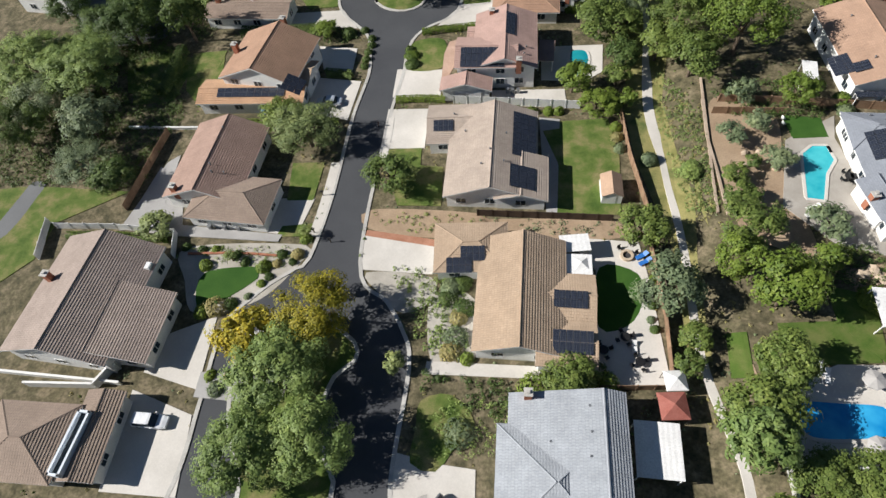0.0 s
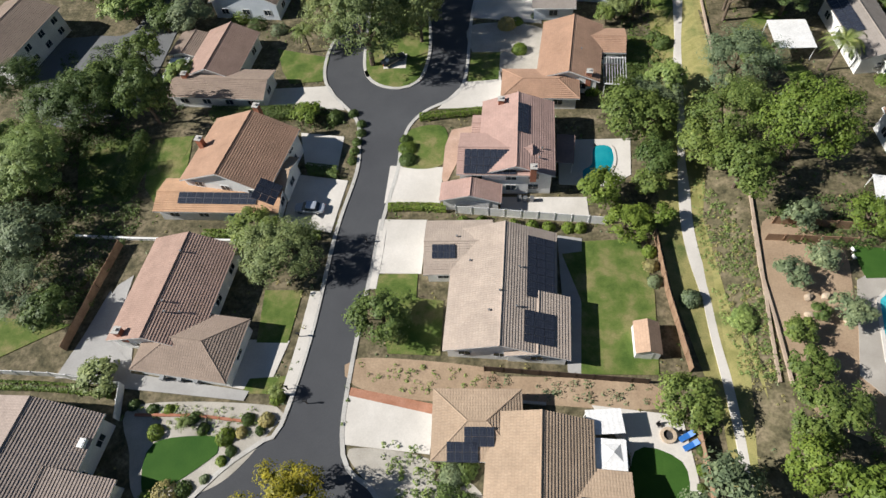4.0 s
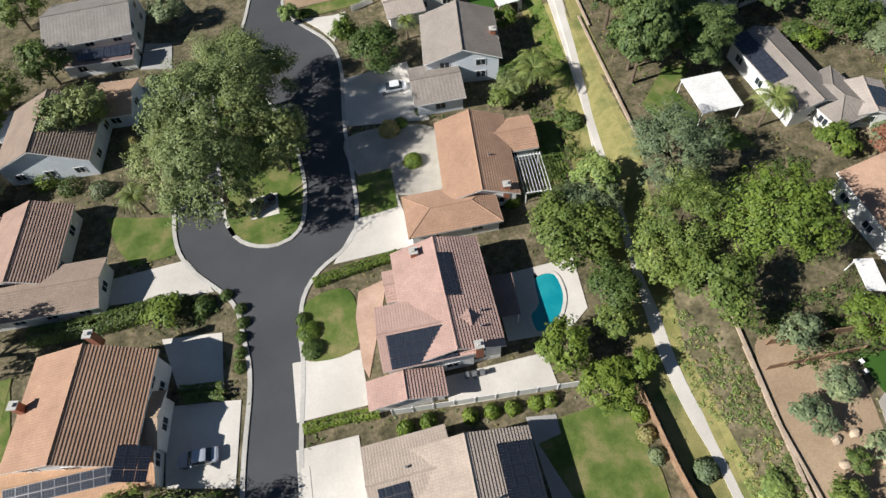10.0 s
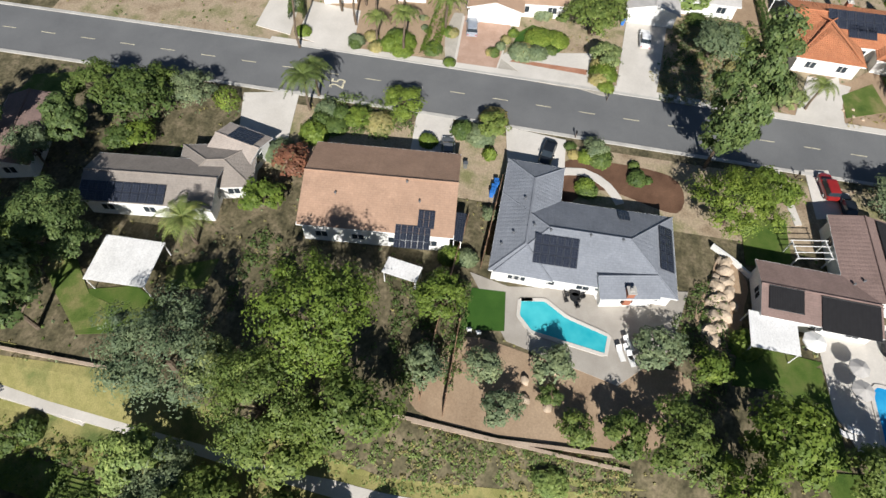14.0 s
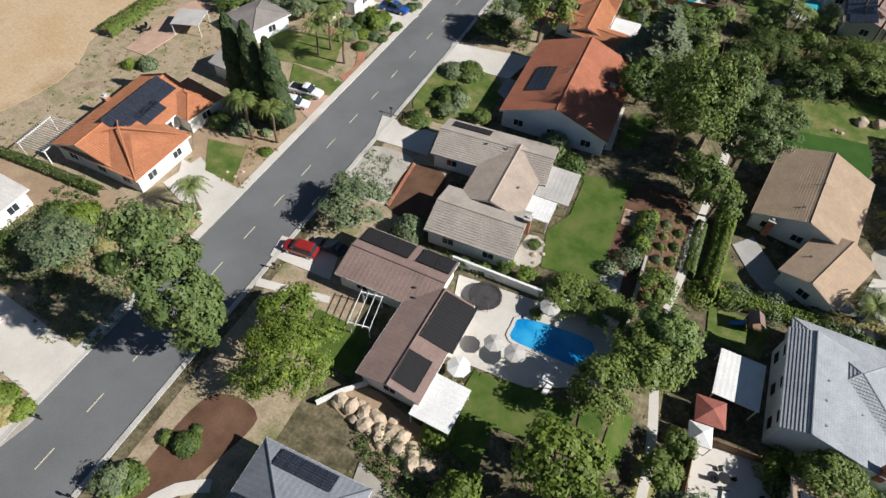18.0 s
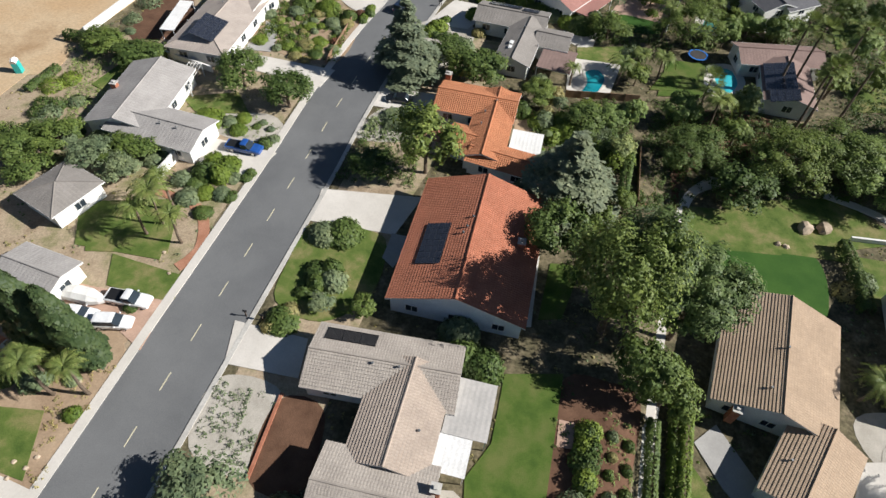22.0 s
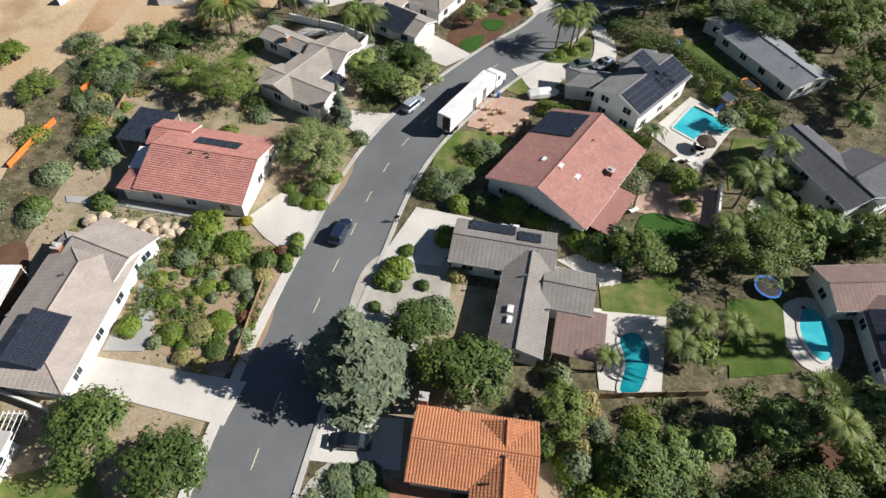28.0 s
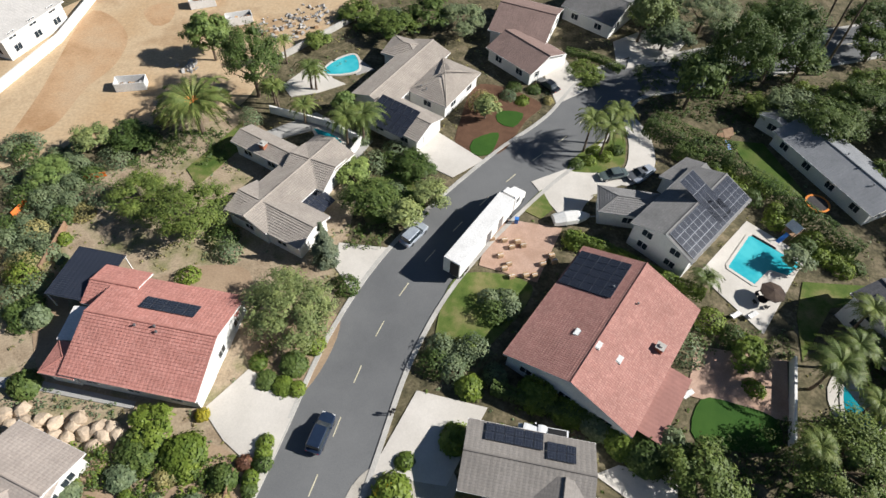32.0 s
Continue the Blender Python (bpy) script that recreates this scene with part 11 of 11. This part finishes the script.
tree("bush", -35.88, 41.31, 0.71, 0.7)
far_shrub("bush", -41.99, 45.0, 0.82, 0.8)
far_shrub("limebush", -40.11, 25.47, 0.86, 0.8)
far_shrub("drybush", -37.39, 25.29, 0.99, 0.9)
far_shrub("bush", -32.78, 25.96, 0.71, 0.8)
far_shrub("greybush", -38.68, 23.78, 1.26, 1.2)
far_shrub("bush", -33.78, 24.2, 0.63, 0.7)
tree("palm", -42.3, 43.96, 1.21, 1.6)
tree("palm", -31.35, 48.63, 1.3, 2)
tree("limebush", -31.66, 48.18, 0.99, 1)
tree("bush", 20.55, 49.63, 0.7, 0.7)
tree("drybush", 20.52, 47.47, 0.69, 0.7)
tree("bush", 20.34, 45.36, 0.6, 0.7)
tree("limebush", 20.03, 43.3, 0.67, 0.7)
tree("bush", 19.72, 41.31, 0.58, 0.7)
far_shrub("bush", 19.45, 38.98, 0.65, 0.7)
far_shrub("greybush", 19.06, 36.75, 0.57, 0.6)
far_shrub("bush", 19.4, 35.28, 0.7, 0.8)
tree("greybush", -8.32, 40.43, 1.51, 1.4)
far_shrub("bush", -8.94, 38.79, 1.64, 1.4)
far_shrub("bush", -6.23, 37.35, 1.62, 1.5)
far_shrub("drybush", -6.87, 35.85, 1.31, 1.2)
far_shrub("greybush", -6.99, 32.79, 1.71, 1.6)
tree("bush", -9.05, 44.6, 1.4, 1.3)
tree("bush", -6.87, 41.32, 1.51, 1.4)
far_shrub("drybush", -7.55, 30.69, 1.55, 1.2)
far_shrub("limebush", -5.39, 29.82, 0.98, 1)
tree("limebush", 98.33, 72.77, 0.98, 1.2)
tree("drybush", 96.37, 73.74, 0.96, 1.2)
tree("greybush", 94.29, 74.48, 0.95, 1.2)
tree("bush", 92.53, 75.51, 1.06, 1.3)
tree("greybush", 93.42, 71.01, 2.05, 1.8)
tree("greybush", 94.0, 68.41, 1.75, 1.5)
tree("drybush", 92.78, 57.66, 2.07, 2)
tree("drybush", 89.6, 58.01, 1.6, 1.5)
tree("limebush", 88.15, 56.93, 1.31, 1.2)
tree("laurel", 34.79, -32.61, 2.04, 4)
tree("laurel", 31.3, -36.64, 1.72, 3.5)
tree("laurel", 32.67, -28.04, 1.71, 3.5)
far_shrub("limebush", 28.53, -29.76, 1.51, 2)
far_shrub("bush", 34.77, -23.87, 1.78, 3)
far_shrub("greybush", 26.89, -27.82, 1.54, 2.5)
far_shrub("limebush", 31.23, -46.66, 1.45, 2.5)
far_shrub("limebush", 35.99, -48.85, 1.64, 2.5)
brick_edge([(-50.0, 44.8), (-41.8, 45.3), (-35.3, 45.0)], 0.3)
grey_paving((-41.6, 25.9), (-28.5, 26.0), (-29.7, 21.9), (-41.5, 22.4))
white_wall([(-65.6, 22.5), (-55.5, 22.9), (-54.3, 25.4), (-53.3, 25.8)], 1.6)
patio_cover(9.11, 47.37, 7.21, 4.18, 2.91, 2.5)
patio_table(12.45, 31.84)
patio_table(16.97, 30.43)
lounger(16.52, 32.44, 90)
fire_pit(16.7, 46.9)
for cx, cy in ((18.7, 46.9), (19.1, 45.9)):
    lounger(cx, cy, 30, "plastic_blue", "bright blue low garden seat by the fire pit")
garden_chair(17.43, 48.85, 120)
garden_chair(18.17, 47.32, 120)
garden_chair(15.71, 48.07, 120)
ground_cover("oak", 0.9, 1.0, [(36.4, -39.3), (23.9, -44.1), (25.1, -25.9), (33.6, -23.0)])
site_dirt((162.6, -48.6), (222.8, -105.4), (155.6, -130.8), (144.8, -92.1), (149.5, -66.0))
gravel((90.4, 79.6), (87.4, 62.7), (86.5, 56.6), (92.0, 60.2), (94.0, 69.6), (92.0, 76.5))
dirt((93.1, 71.4), (91.1, 68.1), (90.0, 62.0), (88.9, 63.4), (89.2, 69.1), (90.7, 71.8))
bin_can(65.29, 71.85, 'plastic_blue')
bin_can(64.24, 72.08, 'plastic_blue')
bin_can(63.12, 72.24, 'plastic_blue')
bin_can(67.52, 76.49, 'grey_metal')
bin_can(-45.77, 75.76, 'plastic_blue')
bin_can(-44.58, 75.68, 'plastic_blue')

# garden of tall palms
driveway((99.7, 108.1), (98.9, 99.3), (87.8, 98.2), (90.0, 108.1))
driveway((102.0, 115.4), (102.1, 110.5), (90.2, 109.2), (91.4, 115.5))
hedge([(123.7, 104.2), (124.6, 97.0), (124.5, 89.7)], 1.8, 3.0)
hedge([(116.7, 110.6), (109.8, 110.8), (102.3, 111.3), (93.7, 109.1)], 2.2, 2.5)
white_wall([(103.4, 94.1), (103.6, 88.7)], 1.2)
tree("limebush", 92.06, 90.77, 2.43, 2)
tree("lime", 112.04, 90.44, 2.17, 3.5)
tree("oak", 118.57, 111.53, 3.93, 8)
tree("laurel", 116.14, 108.59, 2.46, 6)
tree("oak", 113.52, 112.82, 2.57, 6)
tree("palm", 103.56, 101.98, 1.35, 13)
tree("palm", 100.79, 98.74, 1.34, 13)
tree("palm", 98.19, 102.41, 1.31, 12)
tree("palm", 95.0, 99.12, 1.31, 11)
tree("palm", 97.76, 84.2, 2.09, 7)
tree("palm", 102.36, 93.59, 1.8, 6)
tree("palm", 103.67, 94.89, 1.64, 6)
tree("palm", 101.24, 91.99, 1.63, 6)
tree("palm", 99.5, 96.58, 1.59, 6)
tree("palm", 87.58, 106.72, 1.08, 11)
tree("greybush", 90.82, 98.08, 1.42, 1.3)
tree("drybush", 92.61, 95.87, 1.29, 1.2)
tree("bush", 90.31, 94.23, 1.27, 1.2)
tree("limebush", 91.39, 107.16, 1.4, 1.2)
tree("limebush", 96.35, 83.55, 1.19, 1.2)
tree("bush", 98.51, 91.24, 0.76, 0.6)
tree("greybush", 99.38, 88.37, 0.77, 0.6)
tree("greybush", 96.83, 87.68, 0.68, 0.6)
tree("limebush", 93.83, 89.42, 0.66, 0.6)

# north end of the footpath
lawn((31.5, 178.2), (27.6, 154.4), (26.9, 147.5), (26.4, 127.4), (25.1, 124.8), (22.7, 131.2), (24.5, 144.8), (23.4, 160.6), (25.3, 170.1))
dry_verge_list([(34.3, 182.7), (30.9, 150.7), (28.7, 127.1), (31.7, 122.8), (32.1, 139.0), (36.7, 171.8)])
footpath([(25.6, 112.1), (27.8, 128.8), (30.0, 151.0), (30.9, 161.8), (31.6, 173.0), (33.3, 190.8)], 1.7)
ground_cover("lime", 0.3, 0.9, [(31.5, 178.2), (27.6, 154.4), (26.9, 147.5), (26.4, 127.4), (25.1, 124.8), (22.7, 131.2), (24.5, 144.8), (23.4, 160.6), (25.3, 170.1)])
tan_wall([(32.0, 136.2), (32.5, 149.8), (32.4, 162.3), (33.1, 173.6)], 0.35)
white_wall([(25.0, 177.9), (22.4, 164.1), (23.1, 146.7)], 1.6)
brick_patio((17.4, 173.5), (23.6, 174.0), (21.8, 164.8), (15.7, 167.9))
turf((17.4, 185.1), (21.5, 182.6), (19.7, 177.6), (14.9, 176.5))
tree("laurel", 25.46, 157.19, 2.95, 4)
tree("airy", 34.84, 142.23, 2.22, 5)
tree("oak", 24.14, 176.58, 2.18, 3)
tree("lime", 18.81, 142.4, 2.04, 4)
tree("laurel", 13.74, 123.36, 2.0, 4)
tree("oak", 22.1, 118.44, 1.43, 2)
tree("palm", 1.71, 144.35, 2.18, 4)
tree("palm", 19.71, 128.39, 2.75, 5)

# lots past the island
grey_paving((-46.4, 144.9), (-37.4, 143.2), (-36.3, 140.1), (-38.2, 137.5), (-45.9, 138.5))
grey_paving((-46.0, 156.6), (-41.0, 155.2), (-40.6, 148.2), (-46.3, 149.5))
tree("airy", -51.2, 134.88, 4.11, 9)
tree("oak", -60.65, 149.7, 4.08, 8)
tree("laurel", -68.71, 167.03, 4.75, 8)
tree("olive", -41.02, 159.82, 3.75, 6)
tree("lime", -39.26, 131.7, 3.1, 3.5)
tree("greybush", -43.6, 145.51, 1.39, 1.2)
tree("limebush", -41.18, 145.28, 1.19, 1)
tree("drybush", -46.2, 131.18, 1.47, 1.5)
far_shrub("limebush", -59.15, 125.89, 2.11, 2)
far_shrub("bush", -55.0, 124.27, 1.92, 2)
far_shrub("greybush", -50.03, 122.46, 1.74, 2)
tree("bush", 98.23, 72.72, 0.83, 0.9)
tree("bush", 96.27, 73.74, 0.82, 0.9)
tree("greybush", 94.46, 74.63, 0.81, 0.9)
tree("drybush", 92.63, 75.8, 0.95, 1)
tree("limebush", 97.92, 68.18, 2.52, 1.4)
tree("limebush", 98.22, 65.57, 2.21, 1.3)
tree("drybush", 94.05, 70.83, 1.95, 1.3)
tree("bush", 95.14, 66.06, 1.17, 1)
tree("limebush", 88.65, 82.17, 0.98, 1.2)
tree("drybush", 96.18, 82.83, 1.11, 1.2)
tree("bush", 91.45, 85.36, 1.52, 1.5)
tree("greybush", 91.85, 91.25, 1.93, 1.5)
tree("limebush", 89.94, 90.16, 1.62, 1.3)
tree("drybush", 105.61, 92.98, 1.05, 1.5)
tree("limebush", 99.16, 91.72, 0.7, 0.6)
tree("drybush", 99.35, 88.06, 0.71, 0.6)
tree("bush", 96.04, 87.05, 0.7, 0.6)
tree("bush", 89.95, 98.13, 1.15, 1.2)
tree("drybush", 89.88, 94.56, 1.31, 1.2)
tree("bush", 107.05, 70.04, 1.57, 2)
tree("bush", 104.96, 69.32, 1.39, 1.6)
tree("drybush", 104.4, 67.35, 1.05, 1.3)
tree("bush", 104.64, 64.64, 1.23, 1.4)
white_wall([(103.1, 94.0), (103.5, 89.2)], 1.0)
hedge([(125.2, 96.4), (125.3, 91.1), (123.0, 87.2)], 1.4, 2.0)
site_dirt((130.6, 117.3), (169.1, 119.1), (149.6, 64.6), (131.6, 72.8), (130.7, 85.4), (132.3, 98.0))
dirt((117.2, 91.1), (102.9, 83.9), (91.8, 84.2), (89.2, 94.0), (88.7, 100.5), (89.4, 104.2), (103.5, 103.8))
gravel((102.0, 83.3), (102.0, 81.7), (88.9, 81.1), (88.7, 82.6), (95.1, 83.9))

# gardens past the cypress
site_dirt((137.0, 14.3), (193.9, -42.7), (140.5, -60.9), (134.9, -26.8), (133.2, -13.4), (134.1, -6.1))
hedge([(131.5, -0.3), (131.4, -11.2), (131.5, -19.7)], 2.0, 3.0, 'lime')
pink_patio((126.0, 1.1), (126.6, -15.5), (123.6, -21.2), (121.1, -19.1), (121.2, -5.1), (121.7, 1.2))
patio_cover(119.79, -9.45, -69.57, 5.21, 5.16, 2.4, 'shingle_pale', 'grey garden shelter roof on posts')
dirt((102.2, 10.2), (92.5, 4.8), (87.7, 3.3), (88.4, 16.4), (95.7, 18.5))
patio_table(127.04, -4.92)
tree("greybush", 118.72, 3.39, 1.6, 2)
far_shrub("limebush", 121.54, 4.56, 1.24, 1.5)
tree("bush", 89.72, -18.94, 1.38, 1)
tree("greybush", 93.3, -20.94, 1.8, 1.4)
tree("greybush", 88.89, -22.97, 1.41, 1.1)
tree("greybush", 88.8, -26.4, 1.23, 1)
tree("oak", 121.2, -21.47, 3.68, 5)
tree("laurel", 127.01, -22.72, 3.13, 4)
tree("laurel", 116.57, -24.95, 3.73, 5)
tree("olive", 109.79, -23.17, 3.46, 5)
tree("olive", 103.93, -22.29, 3.23, 4)
tree("pepper", 129.06, -19.08, 2.66, 4)
lawn((67.1, 144.6), (73.0, 144.3), (75.0, 137.6), (68.6, 135.6))
lawn((41.5, 125.1), (45.5, 123.6), (39.1, 117.9), (37.2, 110.5), (34.4, 117.3))

# rock bank between two gardens
dirt((59.0, 41.7), (55.7, 38.5), (50.1, 40.0), (44.7, 42.7), (45.7, 44.9), (51.8, 43.9))
boulder(56.72, 41.31, 1.25)
boulder(54.89, 41.33, 1.25)
boulder(53.41, 41.24, 1.25)
boulder(52.47, 42.49, 1.25)
boulder(51.26, 41.92, 1.25)
boulder(50.0, 42.15, 1.25)
boulder(49.85, 43.3, 1.25)
boulder(48.3, 42.82, 1.25)
boulder(47.7, 44.01, 1.25)
boulder(46.54, 43.56, 1.25)
boulder(54.2, 42.42, 1.25)
boulder(57.82, 41.24, 1.25)
white_wall([(60.2, 42.7), (58.4, 40.3), (56.3, 38.2)], 0.8)
tree("palm", 89.59, 89.73, 2.45, 8)
lush_lawn((46.9, 40.5), (46.0, 30.9), (41.6, 36.0), (41.3, 41.9))
lush_lawn((33.1, 33.7), (33.8, 27.2), (30.9, 27.3), (30.6, 32.6))
dirt((29.5, 33.8), (30.8, 25.6), (30.0, 25.2), (28.7, 33.2))

# side yards and garden paths
tree("palm", 27.0, -71.6, 2.6, 5)
tree("laurel", 31.0, -68.6, 2.3, 4)
grey_paving((-63.4, 48.9), (-60.3, 63.5), (-58.5, 65.3), (-57.5, 54.6), (-53.5, 51.7), (-53.7, 49.6))
grey_paving((-61.9, 49.0), (-53.2, 50.3), (-35.7, 48.9), (-36.1, 47.6), (-54.6, 48.2))
grey_paving((103.0, -68.1), (100.0, -67.1), (98.0, -61.6), (97.8, -58.6), (102.7, -57.9), (102.7, -60.2), (100.6, -62.6))
tree("drybush", 100.29, -68.88, 0.76, 1)
tree("bush", 98.94, -69.72, 0.7, 0.8)
tree("limebush", 97.22, -70.78, 0.84, 0.9)
tree("bush", 98.73, -67.04, 0.75, 0.8)
tree("bush", 95.78, -64.55, 0.79, 0.9)
tree("greybush", 99.62, -66.08, 0.81, 1)
tree("greybush", 95.48, -61.77, 0.84, 1)
tree("greybush", 95.06, -69.16, 0.83, 0.9)
tree("greybush", 93.98, -70.88, 0.98, 1)
tree("limebush", 91.88, -69.26, 0.89, 1)
tree("drybush", 94.62, -66.56, 0.81, 0.9)
tree("drybush", 94.2, -73.22, 1.14, 1.2)
tree("bush", 91.28, -71.33, 0.84, 1)
tree("bush", 96.36, -73.81, 0.86, 0.9)
tree("limebush", 92.76, -60.88, 0.77, 0.9)
tree("limebush", 100.68, -60.87, 1.03, 1.2)
tree("greybush", 92.49, -67.29, 0.81, 0.9)
tree("limebush", 92.03, -74.35, 1.29, 1.4)
tree("bush", 91.45, -62.44, 0.78, 0.9)
patio((42.5, -82.4), (38.8, -83.9), (39.4, -78.7), (42.3, -77.4))
lawn((42.3, -77.8), (30.9, -81.8), (31.8, -74.5), (38.0, -74.2), (42.1, -73.9))

# gardens by the park
lawn((-8.5, -103.9), (-21.3, -112.8), (-23.0, -104.0), (-7.9, -92.8))
lawn((-7.0, -80.8), (-15.3, -83.4), (-16.7, -75.1), (-7.6, -72.3))
lush_lawn((28.1, -68.2), (24.1, -78.6), (17.7, -79.6), (19.0, -70.1))
tree("laurel", -3.27, -76.0, 2.82, 6)
tree("pepper", -10.48, -89.48, 2.8, 6)
tree("laurel", -11.91, -79.62, 2.66, 5)
tree("laurel", 2.27, -92.65, 3.35, 5)
tree("oak", -15.97, -101.84, 3.44, 6)
tree("laurel", -9.91, -104.44, 3.51, 6)
tree("pepper", 9.83, -92.36, 3.15, 5)
tree("fan", 6.1, -73.96, 1.86, 14)
tree("fan", 3.96, -63.43, 1.75, 13)
tree("fan", -2.83, -75.07, 1.85, 14)
tree("fan", -3.15, -66.92, 1.77, 13)
tree("fan", 0.07, -71.77, 1.92, 7)
ground_cover("oak", 0.8, 0.9, [(13.6, -101.4), (-22.9, -120.9), (-15.2, -68.3), (-3.8, -66.5), (-9.4, -89.2), (9.8, -89.2)])
parking_road([(-14.2, -47.9), (-20.2, -55.3), (-26.0, -66.1), (-31.4, -84.8), (-37.8, -85.5), (-32.8, -64.9), (-39.2, -61.9), (-45.3, -57.4), (-37.7, -38.5), (-30.9, -38.7), (-19.2, -40.7), (-14.8, -42.6)])
footpath([(20.1, -45.8), (15.6, -50.1), (8.0, -51.9)], 1.5)
footpath([(-0.2, -50.6), (-7.2, -48.8), (-13.2, -45.8)], 1.5)
tree("laurel", -35.01, -65.81, 4.4, 7)
tree("laurel", -32.0, -69.55, 4.04, 7)
tree("oak", -17.77, -66.14, 3.98, 7)
tree("laurel", 28.4, 23.2, 4.6, 7.5)
tree("laurel", 61.4, -36.0, 4.9, 11.5)
tree("oak", 69.2, -33.2, 3.4, 5)
tree("palm", 18.05, -99.97, 3.01, 6)
tree("palm", 17.99, -92.64, 2.56, 6)
far_shrub("drybush", 21.31, 5.13, 1.44, 1.5)
far_shrub("drybush", 10.09, 5.92, 1.28, 1.5)
lawn((21.8, 7.9), (14.0, 7.7), (14.7, 13.4), (21.4, 13.2))
patio((48.2, -81.4), (45.5, -82.9), (39.1, -82.5), (40.5, -78.2), (43.0, -78.5))
gravel((-1.8, -9.9), (-14.1, -10.9), (-12.9, -3.4), (-6.2, 0.7), (-1.7, -1.6))
tree("cypress", 89.6, 5.6, 2.1, 15.5)
tree("cypress", 92.9, 5.6, 2.2, 17)
tree("cypress", 96.3, 5.3, 2.1, 17)
gravel((74.7, -74.1), (71.0, -79.2), (64.0, -79.6), (62.3, -71.9), (65.9, -63.3), (73.6, -62.1))
tree("bush", 71.62, -69.53, 0.89, 1)
tree("bush", 69.76, -73.15, 1.05, 1.2)
tree("drybush", 71.37, -65.75, 0.98, 1.2)
tree("bush", 65.89, -73.83, 0.92, 1)
tree("limebush", 67.51, -65.14, 1.09, 1.3)
tree("greybush", 66.17, -69.75, 0.89, 1)
tree("goldbush", 70.41, -75.72, 1.34, 1.8)
join_shrubs()
weeds(30000)
for bx, by, br in ((44.8, 10.0, 0.35), (44.3, 11.5, 0.4), (44.9, 13.4, 0.35), (45.4, 12.2, 0.5)):
    boulder(bx, by, br)
tree("bush", 45.9, 10.6, 0.9, 1.1)
